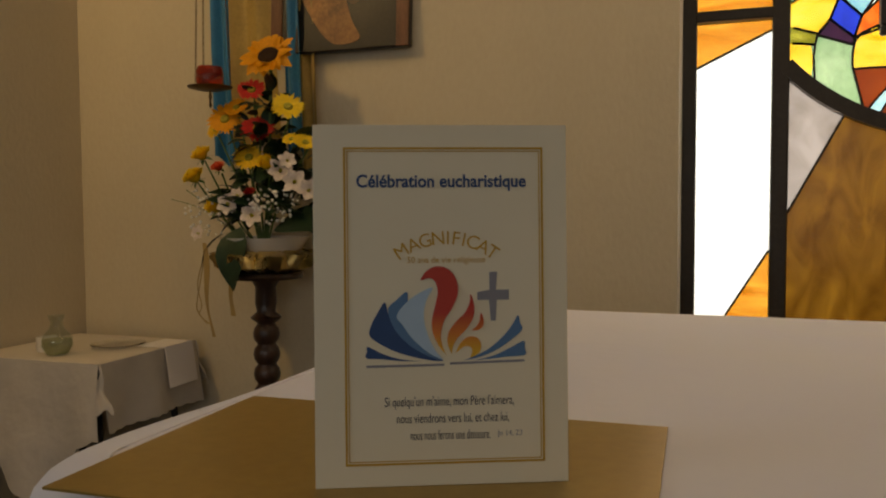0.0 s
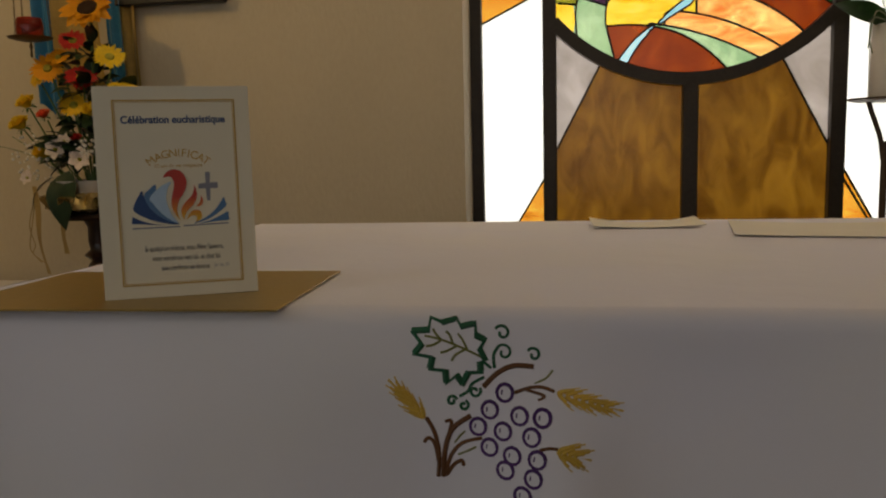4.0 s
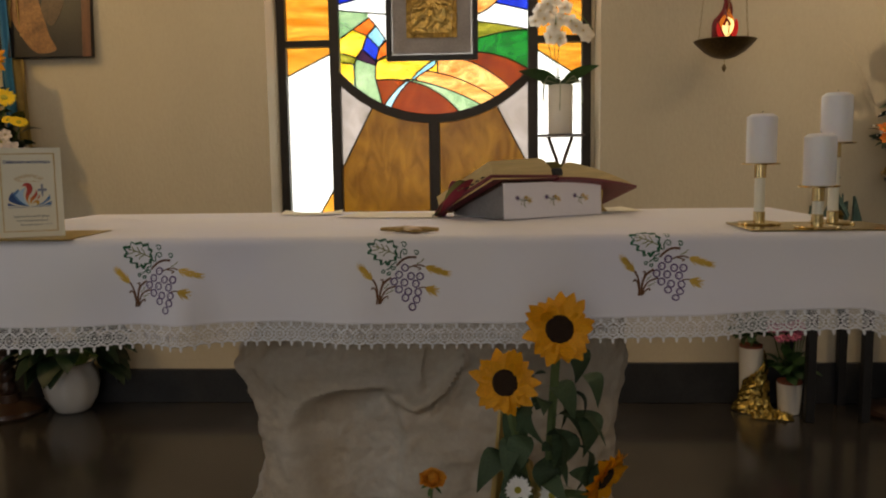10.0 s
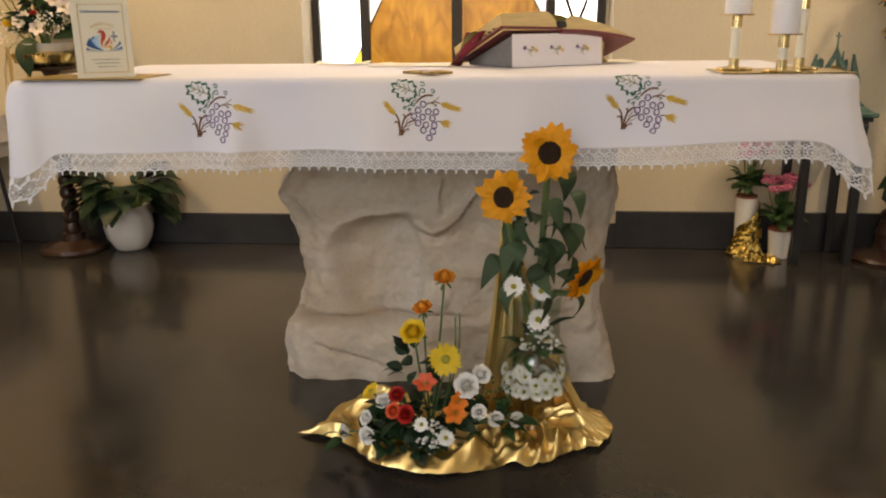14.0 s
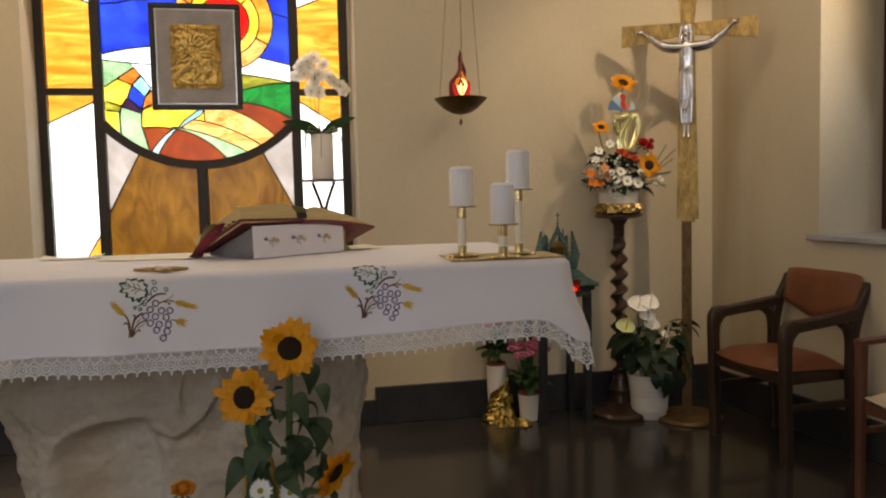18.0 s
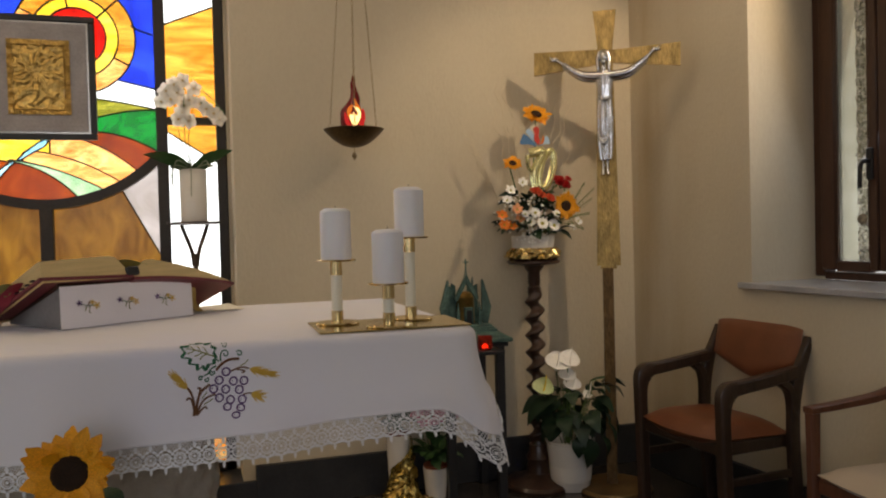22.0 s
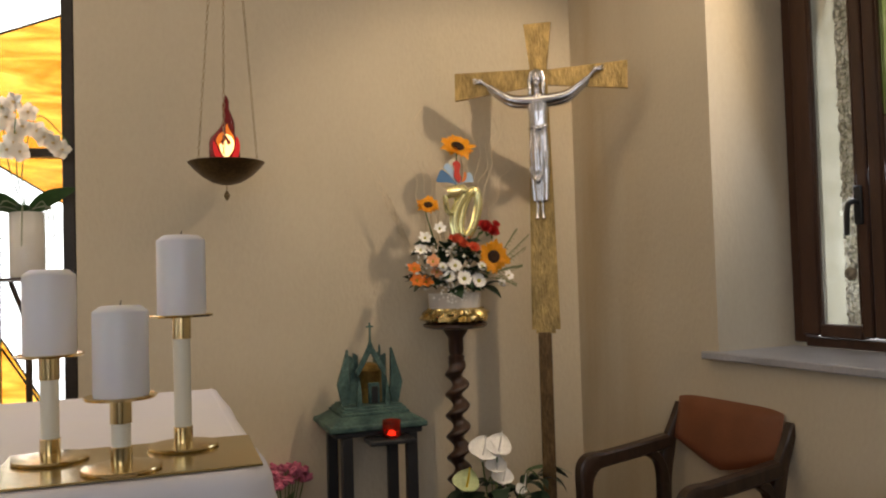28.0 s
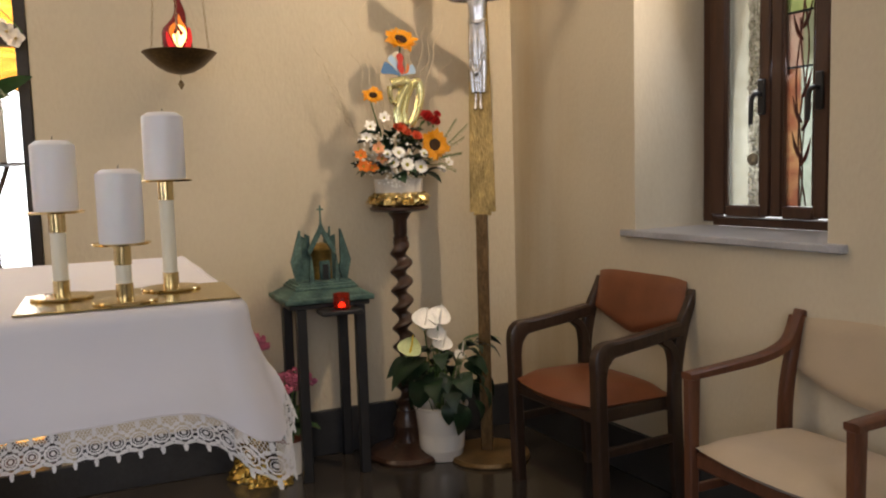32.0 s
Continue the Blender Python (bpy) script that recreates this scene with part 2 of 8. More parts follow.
def stained(name, c1, c2, milky=0.35, scale=7.0, stretch=(1, 1, 1), gloss=0.3):
    """Coloured cathedral glass: it lets the daylight through, tinted by streaks, and has a smooth gloss."""
    mt = bpy.data.materials.new(name)
    mt.use_nodes = True
    nt = mt.node_tree
    for n in list(nt.nodes):
        if n.type != "OUTPUT_MATERIAL":
            nt.nodes.remove(n)
    out = nt.nodes["Material Output"]
    tc, mp, nz = nt.nodes.new("ShaderNodeTexCoord"), nt.nodes.new("ShaderNodeMapping"), nt.nodes.new("ShaderNodeTexNoise")
    mp.inputs["Scale"].default_value = stretch
    nz.inputs["Scale"].default_value, nz.inputs["Detail"].default_value, nz.inputs["Distortion"].default_value = scale, 6, 1.2
    nt.links.new(tc.outputs["Object"], mp.inputs[0])
    nt.links.new(mp.outputs[0], nz.inputs["Vector"])
    col = ramp(nt, nz.outputs[0], [(0.32, c1), (0.68, c2)])
    tp, tl, gl = nt.nodes.new("ShaderNodeBsdfTransparent"), nt.nodes.new("ShaderNodeBsdfTranslucent"), nt.nodes.new("ShaderNodeBsdfGlossy")
    df = nt.nodes.new("ShaderNodeBsdfDiffuse")
    gl.inputs["Roughness"].default_value = gloss
    for n in (tp, tl, df):
        nt.links.new(col, n.inputs["Color"])
    m0, m1, m2, fr = nt.nodes.new("ShaderNodeMixShader"), nt.nodes.new("ShaderNodeMixShader"), nt.nodes.new("ShaderNodeMixShader"), nt.nodes.new("ShaderNodeFresnel")
    m0.inputs[0].default_value = 0.35
    nt.links.new(tl.outputs[0], m0.inputs[1])
    nt.links.new(df.outputs[0], m0.inputs[2])
    m1.inputs[0].default_value = milky
    nt.links.new(tp.outputs[0], m1.inputs[1])
    nt.links.new(m0.outputs[0], m1.inputs[2])
    nt.links.new(fr.outputs[0], m2.inputs[0])
    nt.links.new(m1.outputs[0], m2.inputs[1])
    nt.links.new(gl.outputs[0], m2.inputs[2])
    nt.links.new(m2.outputs[0], out.inputs[0])
    return mt


PLASTER = material("cream_plaster", (0.62, 0.54, 0.40), 0.85, var=0.05, scale=2.2, grain=75, bump=0.45, dist=0.004, wave=0.02, stretch=(1, 1, 0.55))
DAMPWALL = PLASTER.copy()
DAMPWALL.name = "cream_plaster_with_damp_stains"
dn = DAMPWALL.node_tree
pb = dn.nodes["Principled BSDF"]
dry = pb.inputs["Base Color"].links[0].from_socket
dc, dm, dz, dx, dr = (dn.nodes.new(k) for k in ("ShaderNodeTexCoord", "ShaderNodeMapping", "ShaderNodeTexNoise", "ShaderNodeSeparateXYZ", "ShaderNodeMapRange"))
dm.inputs["Scale"].default_value = (3.6, 1, 0.6)
dn.links.new(dc.outputs["Object"], dm.inputs[0])
dn.links.new(dm.outputs[0], dz.inputs["Vector"])
dz.inputs["Scale"].default_value, dz.inputs["Detail"].default_value = 1.3, 5
dn.links.new(dc.outputs["Object"], dx.inputs[0])
dn.links.new(dx.outputs["X"], dr.inputs[0])
for k, val in (("From Min", 0.62), ("From Max", 0.12), ("To Min", 0.0), ("To Max", 1.0)):
    dr.inputs[k].default_value = val
streak = ramp(dn, dz.outputs[0], [(0.40, (0, 0, 0)), (0.70, (0.70, 0.70, 0.70))])
dmul, dmix = dn.nodes.new("ShaderNodeMath"), dn.nodes.new("ShaderNodeMix")
dmul.operation, dmix.data_type = "MULTIPLY", "RGBA"
dn.links.new(dr.outputs[0], dmul.inputs[0])
dn.links.new(streak, dmul.inputs[1])
dn.links.new(dmul.outputs[0], dmix.inputs["Factor"])
dn.links.new(dry, dmix.inputs["A"])
dmix.inputs["B"].default_value = (0.46, 0.33, 0.16, 1)
dn.links.new(dmix.outputs["Result"], pb.inputs["Base Color"])
FLOOR = material("dark_polished_stone", (0.037, 0.032, 0.028), 0.17, var=0.28, scale=3.0, grain=160, bump=0.02, coat=0.12)
SKIRT = material("dark_slate", (0.03, 0.03, 0.032), 0.4, var=0.2, scale=8, bump=0.1)
# Lavender and yellowish patches of reflected light are mixed into the linen colour.
LINEN = material("white_linen", (0.83, 0.80, 0.87), 0.9, var=0.03, scale=3.2, base2=(0.85, 0.81, 0.80), grain=900, bump=0.12, sheen=0.15, dist=0.0006, wave=0.022)
LACE = material("cream_lace", (0.86, 0.84, 0.84), 0.9, var=0.06, scale=20, grain=600, bump=0.3)
STONE = material("pale_limestone", (0.72, 0.64, 0.53), 0.9, var=0.10, scale=4.5, grain=55, bump=0.55, dist=0.006, base2=(0.58, 0.47, 0.34), wave=0.02)
FRAME = material("dark_bronze_frame", (0.035, 0.028, 0.022), 0.45, metal=0.3, var=0.2)
LEAD = material("lead_came", (0.03, 0.03, 0.03), 0.5, metal=0.5)
WAX = material("white_candle_wax", (0.84, 0.82, 0.83), 0.35, var=0.02, bump=0.03, sub=0.25)
BRASS = material("polished_brass", (0.72, 0.57, 0.30), 0.2, metal=1.0, var=0.08, bump=0.02)
IVORY = material("ivory_enamel", (0.80, 0.76, 0.62), 0.35, var=0.03, bump=0.02)
DARKWOOD = material("dark_turned_wood", (0.045, 0.022, 0.014), 0.3, var=0.3, scale=14, grain=60, stretch=(3, 3, 0.5), coat=0.25)
WALNUT = material("walnut_wood", (0.042, 0.023, 0.014), 0.38, var=0.3, scale=10, grain=70, stretch=(4, 4, 0.6), coat=0.15)
RUST = material("rust_brown_leather", (0.20, 0.068, 0.028), 0.42, var=0.14, scale=7, grain=220, bump=0.2)
BEIGE = material("beige_upholstery", (0.50, 0.40, 0.28), 0.9, var=0.08, scale=5, grain=500, bump=0.3, sheen=0.2)
GOLDFOIL = material("gold_foil_sheet", (0.64, 0.48, 0.20), 0.27, metal=0.95, var=0.10, scale=12, grain=300, bump=0.1)
GOLDMAT = material("gold_paper", (0.44, 0.30, 0.085), 0.35, metal=0.6, var=0.08, scale=5, bump=0.05)
PAPER = material("white_paper", (0.81, 0.745, 0.58), 0.7, var=0.02, bump=0.03)
CHINA = material("white_glazed_ceramic", (0.78, 0.75, 0.70), 0.2, var=0.04, bump=0.03, coat=0.3)
BRONZE = material("green_bronze_patina", (0.045, 0.105, 0.105), 0.6, metal=0.35, var=0.45, scale=14, grain=90, bump=0.5, base2=(0.12, 0.20, 0.17))
STEEL = material("polished_steel", (0.62, 0.62, 0.64), 0.24, metal=1.0, var=0.12, scale=20, bump=0.15)
GILTBAR = material("hammered_gilt_brass", (0.42, 0.29, 0.11), 0.42, metal=0.8, var=0.35, scale=40, grain=120, bump=0.9, stretch=(1, 1, 0.35), dist=0.006)
BOOKRED = material("burgundy_leather", (0.16, 0.03, 0.04), 0.5, var=0.2, bump=0.2, grain=250)
PAGES = material("gilt_page_edges", (0.62, 0.47, 0.22), 0.5, var=0.12, stretch=(1, 1, 12))
IRONBLK = material("black_painted_steel", (0.02, 0.02, 0.022), 0.45, var=0.2)
GREYMARBLE = material("grey_marble_sill", (0.40, 0.40, 0.42), 0.3, var=0.15, scale=6)
BROWNFRAME = material("brown_window_frame", (0.06, 0.026, 0.014), 0.4, var=0.2, scale=9, stretch=(4, 4, 0.5))
LEAF = material("green_leaf", (0.035, 0.085, 0.025), 0.45, var=0.3, scale=18, bump=0.25, piece=0.25)
STEM = material("green_stem", (0.09, 0.16, 0.05), 0.55, var=0.2)

# ---- floor, walls, ceiling ----
WY, LX, RX, BACK, TOP = -0.25, -3.0, 2.84, -8.0, 3.05
RW = Matrix.Translation((RX, WY, 0)) @ Matrix.Rotation(radians(4.7), 4, "Z") @ Matrix.Rotation(radians(-90), 4, "Z")
solid("floor", Geo().box((0, -3.9, -0.05), (8, 9.2, 0.1), 0), FLOOR, "dark grey-brown polished stone floor", "floor", "structure")
solid("ceiling", Geo().box((0.2, -4, TOP + 0.06), (7.6, 9, 0.12), 0), PLASTER, "plain pale plaster ceiling", "ceiling", "structure")
solid("wall_north_left", Geo().box(((LX - 0.3 - 0.79) / 2, WY + 0.2, TOP / 2), (0.3 - LX - 0.79, 0.4, TOP), 0), PLASTER, "cream plaster wall beside the window", "wall", "structure")
solid("wall_north_right", Geo().box((0.805 + (3.4 - 0.805) / 2, WY + 0.2, TOP / 2), (3.4 - 0.805, 0.4, TOP), 0), PLASTER, "cream plaster wall behind the crucifix", "wall", "structure")
g = Geo()
for a, b, c, e in ((BACK, -4.8, 0, TOP), (-3.4, WY, 0, TOP), (-4.8, -3.4, 0, 1.0), (-4.8, -3.4, 2.6, TOP)):
    g.box((LX - 0.1, (a + b) / 2, (c + e) / 2), (0.2, b - a, e - c), 0)
solid("wall_west", g, PLASTER, "cream plaster side wall with a window opening", "wall", "structure")
g = Geo()
u0, u1, z0, z1, d = 0.845, 1.68, 0.975, 2.75, 0.46
for a, b, c, e in ((0, u0, 0, TOP), (u1, 7.9, 0, TOP), (u0, u1, 0, z0), (u0, u1, z1, TOP)):
    g.box(((a + b) / 2, d / 2, (c + e) / 2), (b - a, d, e - c), 0)
solid("wall_east", g, DAMPWALL, "cream plaster side wall with a deep window niche", "wall", "structure", m=RW)
g = Geo()
for a, b, c, e in ((LX - 0.2, -1.3, 0, TOP), (2.1, 3.7, 0, TOP), (-1.3, 2.1, 0, 1.0), (-1.3, 2.1, 2.75, TOP)):
    g.box(((a + b) / 2, BACK - 0.1, (c + e) / 2), (b - a, 0.2, e - c), 0)
solid("wall_south", g, PLASTER, "plain cream rear wall with a window opening", "wall", "structure")
bb = Geo().box(((LX - 0.79) / 2, WY - 0.011, 0.085), (-0.79 - LX, 0.022, 0.17), 0.003)
solid("baseboard_left", bb, SKIRT, "dark slate skirting board along the wall", "baseboard", "structure")
solid("baseboard_right", Geo().box(((0.86 + RX) / 2, WY - 0.011, 0.1), (RX - 0.86, 0.022, 0.2), 0.003), SKIRT, "dark slate skirting board along the wall", "baseboard", "structure")
solid("baseboard_east", Geo().box((1.95, -0.011, 0.09), (3.85, 0.022, 0.18), 0.003), SKIRT, "dark slate skirting board along the wall", "baseboard", "structure", m=RW)
solid("window_plinth", Geo().box((0.0, -0.12, 0.065), (1.80, 0.30, 0.13), 0.004), SKIRT, "dark slate plinth under the stained-glass window", "window sill", "structure")

# ---- stained-glass window ----
WX0, WX1, WZ0, WZ1 = -0.79, 0.785, 0.13, 2.95
window = thing("window_1", pose(0, 0, 0), "tall stained-glass window with dark bronze frame and a large round panel", "window")
window["kind"] = "structure"


def bar(a, b, w, depth=0.05, y=-0.012):
    a, b = Vector((a[0], 0, a[1])), Vector((b[0], 0, b[1]))
    d = b - a
    m = Matrix.Translation((a + b) / 2 + Vector((0, y, 0))) @ Matrix.Rotation(-math.atan2(d.z, d.x), 4, "Y")
    return Geo().box((0, 0, 0), (d.length, depth, w), 0.004, m)


for a, b, w in (((WX0 + 0.02, WZ0), (WX0 + 0.02, WZ1), 0.045), ((WX1 - 0.02, WZ0), (WX1 - 0.02, WZ1), 0.045), ((-0.5, WZ0), (-0.5, WZ1), 0.05), ((0.5, WZ0), (0.5, WZ1), 0.05)):
    part("frame_post", bar(a, b, w), FRAME, window)
part("frame_post", bar((0.0, WZ0), (0.0, 1.41), 0.055), FRAME, window)
for x0, x1 in ((-0.75, -0.52), (0.52, 0.745)):
    part("frame_rail", bar((x0, 1.79), (x1, 1.79), 0.034), FRAME, window)
part("frame_rail", bar((WX0, WZ0 + 0.02), (WX1, WZ0 + 0.02), 0.04), FRAME, window)
part("frame_rail", bar((WX0, WZ1 - 0.02), (WX1, WZ1 - 0.02), 0.04), FRAME, window)
CC, CR = (0.0, 2.055), 0.625
g = Geo()
a0 = math.degrees(math.acos(0.478 / 0.637))
for s0, s1 in ((180 + a0, 360 - a0), (a0, 180 - a0)):
    v, f, n = [], [], 40
    for i in range(n + 1):
        t = radians(s0 + (s1 - s0) * i / n)
        for r, y in ((CR - 0.0, -0.038), (CR + 0.045, -0.038), (CR + 0.045, 0.014), (CR, 0.014)):
            v.append((CC[0] + r * math.cos(t), y, CC[1] + r * math.sin(t)))
    for i in range(n):
        for k in range(4):
            f.append((i * 4 + k, i * 4 + (k + 1) % 4, (i + 1) * 4 + (k + 1) % 4, (i + 1) * 4 + k))
    g.add(v, f)
part("round_frame", g, FRAME, window)
part("jamb_filler", Geo().box((0.797, 0.03, 1.54), (0.017, 0.12, 2.82), 0), PLASTER, window, "plastered strip beside the frame")

GLASS = {
    "white": stained("white_opal_glass", (0.97, 0.97, 0.95), (1, 1, 1), 0.06),
    "pale": stained("pale_grey_opal_glass", (0.50, 0.46, 0.43), (0.66, 0.62, 0.60), 0.3),
    "amber": stained("amber_streaky_glass", (0.74, 0.40, 0.07), (0.94, 0.67, 0.24), 0.15, 5, (0.6, 1, 3)),
    "brown": stained("brown_opal_glass", (0.25, 0.138, 0.013), (0.44, 0.285, 0.06), 0.25, 7, (1.8, 1, 0.8)),
    "rust": stained("rust_red_glass", (0.36, 0.10, 0.015), (0.54, 0.20, 0.04), 0.15),
    "orange": stained("orange_glass", (0.85, 0.28, 0.05), (0.95, 0.55, 0.2), 0.15, 9),
    "peach": stained("peach_streaked_glass", (0.90, 0.45, 0.16), (0.95, 0.80, 0.45), 0.15, 6, (1, 1, 2.5)),
    "yellow": stained("yellow_glass", (0.90, 0.68, 0.08), (0.97, 0.86, 0.30), 0.12, 6, (1, 1, 2.5)),
    "green": stained("green_glass", (0.0, 0.27, 0.07), (0.02, 0.45, 0.13), 0.1),
    "olive": stained("olive_glass", (0.36, 0.36, 0.05), (0.62, 0.60, 0.18), 0.15, 8, (1, 1, 3)),
    "mint": stained("mint_green_glass", (0.45, 0.62, 0.42), (0.66, 0.78, 0.58), 0.2),
    "sky": stained("sky_blue_glass", (0.45, 0.72, 0.80), (0.75, 0.90, 0.92), 0.1),
    "blue": stained("cobalt_blue_glass", (0.05, 0.12, 0.64), (0.14, 0.27, 0.88), 0.1, 4),
    "violet": stained("violet_glass", (0.13, 0.05, 0.14), (0.22, 0.09, 0.20), 0.1),
    "red": stained("red_glass", (0.65, 0.03, 0.01), (0.80, 0.08, 0.02), 0.1),
}


def grid_region(x0, x1, z0, z1, step):
    nx, nz = max(1, round((x1 - x0) / step)), max(1, round((z1 - z0) / step))
    p = lambda i, j: (x0 + (x1 - x0) * i / nx, z0 + (z1 - z0) * j / nz)
    return [t for i in range(nx) for j in range(nz) for t in ((p(i, j), p(i + 1, j), p(i + 1, j + 1)), (p(i, j), p(i + 1, j + 1), p(i, j + 1)))]


def split(tris, fn):
    """Cuts triangles along fn = 0: those with fn > 0, the others, and the cuts."""
    pos, neg, cuts = [], [], []
    for t in tris:
        d = [fn(*p) for p in t]
        d = [x if abs(x) > 1e-7 else 1e-7 for x in d]
        k = sum(x > 0 for x in d)
        if k in (0, 3):
            (pos if k else neg).append(t)
            continue
        lone = next(i for i in range(3) if (d[i] > 0) == (k == 1))
        a, b, c = t[lone], t[(lone + 1) % 3], t[(lone + 2) % 3]
        da, db, dc = d[lone], d[(lone + 1) % 3], d[(lone + 2) % 3]
        mix = lambda p, q, u: (p[0] + (q[0] - p[0]) * u, p[1] + (q[1] - p[1]) * u)
        ab, ac = mix(a, b, da / (da - db)), mix(a, c, da / (da - dc))
        one, two = (pos, neg) if k == 1 else (neg, pos)
        one.append((a, ab, ac))
        two += [(ab, b, c), (ab, c, ac)]
        cuts.append((ab, ac))
    return pos, neg, cuts


leads = []


def cut(tris, fn):
    a, b, c = split(tris, fn)
    leads.extend(c)
    return a, b


def line(ax, az, bx, bz):
    """Positive to the left of the way from a to b."""
    return lambda x, z: (bx - ax) * (z - az) - (bz - az) * (x - ax)


def disc(cx, cz, r, e=1.0):
    return lambda x, z: r - math.hypot((x - cx), (z - cz) * e)


def above(*pts):
    """Positive above a smooth curve through points in the order of x."""
    xs, zs = [p[0] for p in pts], [p[1] for p in pts]
    co = np.polyfit(xs, zs, min(3, len(pts) - 1))
    return lambda x, z: z - float(np.polyval(co, x))


def pane(tris, kind):
    if not tris:
        return
    ids, v, f = {}, [], []
    for t in tris:
        q = []
        for p in t:
            k = (round(p[0], 5), round(p[1], 5))
            if k not in ids:
                ids[k] = len(v)
                v.append((p[0], 0.0, p[1]))
            q.append(ids[k])
        if len(set(q)) == 3:
            f.append(q)
    n = len(v)
    edges = {}
    for q in f:
        for i in range(3):
            e = (q[i], q[(i + 1) % 3])
            edges[e] = edges.get(e, 0) + 1
    rim = [e for e in edges if (e[1], e[0]) not in edges]
    v += [(x, 0.006, z) for x, y, z in v]
    f = f + [[n + i for i in q[::-1]] for q in f] + [(b, a, a + n, b + n) for a, b in rim]
    ob = part("pane", Geo().add(v, f), GLASS[kind], window, smooth=None)
    ob.visible_shadow = False


# side lights
for s, x0, x1 in ((-1, WX0 + 0.04, -0.525), (1, 0.525, WX1 - 0.04)):
    low, high = grid_region(x0, x1, WZ0 + 0.04, 1.773, 0.1), grid_region(x0, x1, 1.807, WZ1 - 0.04, 0.1)
    if s < 0:
        a, rest = cut(low, line(-0.753, 1.632, -0.524, 1.742))
        b, rest = cut(rest, line(-0.49, 1.112, -0.72, 0.73))
        t, m_ = cut(high, line(-0.753, 2.34, -0.53, 2.245))
    else:
        a, rest = cut(low, line(0.532, 1.735, 0.742, 1.60))
        b, rest = cut(rest, line(0.72, 0.73, 0.49, 1.112))
        b, rest = rest, b
        t, m_ = cut(high, line(0.531, 2.245, 0.757, 2.34))
    if s > 0:
        b, rest = cut(b + rest, lambda x, z: -line(0.53, 1.08, 0.745, 0.70)(x, z))
    pane(a, "amber")
    pane(b, "amber")
    pane(rest, "white")
    pane(t, "white")
    pane(m_, "amber")

# panels below the round light
for s, x0, x1 in ((-1, -0.475, -0.027), (1, 0.027, 0.475)):
    body = grid_region(x0, x1, WZ0 + 0.04, 1.72, 0.05)
    _, body = split(body, disc(CC[0], CC[1], CR + 0.02))[:2]
    body = [t for t in body if sum(p[1] for p in t) / 3 < 1.9]
    p, q = cut(body, line(-0.318, 1.468, -0.475, 1.168) if s < 0 else line(0.475, 1.168, 0.318, 1.468))
    side, mid = (q, p)
    pane(side, "pale")
    pane(mid, "brown")

# the round light: sun, sky and hills
body = grid_region(-0.475, 0.475, 1.40, 2.72, 0.024)
body, _ = split(body, disc(CC[0], CC[1], CR + 0.01))[:2]
sun_c = (0.139, 2.165)
sun_in, body = cut(body, disc(sun_c[0], sun_c[1], 0.132))
ring, body = cut(body, disc(sun_c[0], sun_c[1], 0.257))
ra, rb = cut(ring, disc(sun_c[0], sun_c[1], 0.184))
pane(sun_in, "red")
pane(ra, "yellow")
for ang in (-28, 44, 101, 172):
    c_, s_ = math.cos(radians(ang)), math.sin(radians(ang))
    for r0, r1 in ((0.184, 0.22), (0.22, 0.257)):
        leads.append(((sun_c[0] + r0 * c_, sun_c[1] + r0 * s_), (sun_c[0] + r1 * c_, sun_c[1] + r1 * s_)))
for ang in (44, 101):
    c_, s_ = math.cos(radians(ang)), math.sin(radians(ang))
    leads.append(((sun_c[0] + 0.132 * c_, sun_c[1] + 0.132 * s_), (sun_c[0] + 0.184 * c_, sun_c[1] + 0.184 * s_)))
r1, r2 = cut(rb, line(sun_c[0], sun_c[1], 0.6, 1.92))
pane(r1, "amber")
pane(r2, "peach")
sky_, land = cut(body, above((-0.48, 1.985), (-0.2, 2.03), (0.25, 1.984), (0.356, 1.972), (0.47, 1.937)))
s1, s2 = split(sky_, line(sun_c[0], 3, sun_c[0], 1))[:2]
for sky_piece, curve in ((s1, ((-0.48, 2.243), (-0.34, 2.226), (-0.24, 2.240), (0.1, 2.23))), (s2, ((0.36, 2.262), (0.42, 2.236), (0.48, 2.222)))):
    hi, lo = cut(sky_piece, above(*curve))
    pane(hi, "blue")
    pane(lo, "blue")
for q in (((-0.473, 2.242), (-0.396, 2.249), (-0.318, 2.266), (-0.24, 2.268)), ((0.377, 2.228), (0.41, 2.208), (0.47, 2.19))):
    leads.extend(zip(q, q[1:]))
cloud, land = cut(land, above((-0.48, 1.957), (-0.25, 1.935), (0.251, 1.877), (0.353, 1.878), (0.467, 1.843)))
pane(cloud, "white")
left, right = cut(land, lambda x, z: float(np.interp(z, (1.44, 1.51, 1.62, 1.68, 1.71, 1.735), (-0.255, -0.271, -0.299, -0.296, -0.282, -0.225))) - x)
olive, right = cut(right, above((-0.23, 1.73), (0.1, 1.77), (0.253, 1.806), (0.351, 1.837), (0.467, 1.84)))
pane(olive, "olive")
hill, right = cut(right, above((-0.23, 1.748), (-0.085, 1.737), (0.051, 1.74), (0.25, 1.738), (0.347, 1.709), (0.461, 1.66)))
pane(hill, "green")
brown, right = cut(right, above((-0.25, 1.737), (-0.085, 1.737), (0.051, 1.726), (0.266, 1.652), (0.373, 1.569), (0.46, 1.48)))
pane(brown, "rust")
arcp = spline([(-0.245, 0, 1.455), (-0.228, 0, 1.49), (-0.183, 0, 1.55), (-0.124, 0, 1.60), (-0.055, 0, 1.65), (0.005, 0, 1.690)], 8)


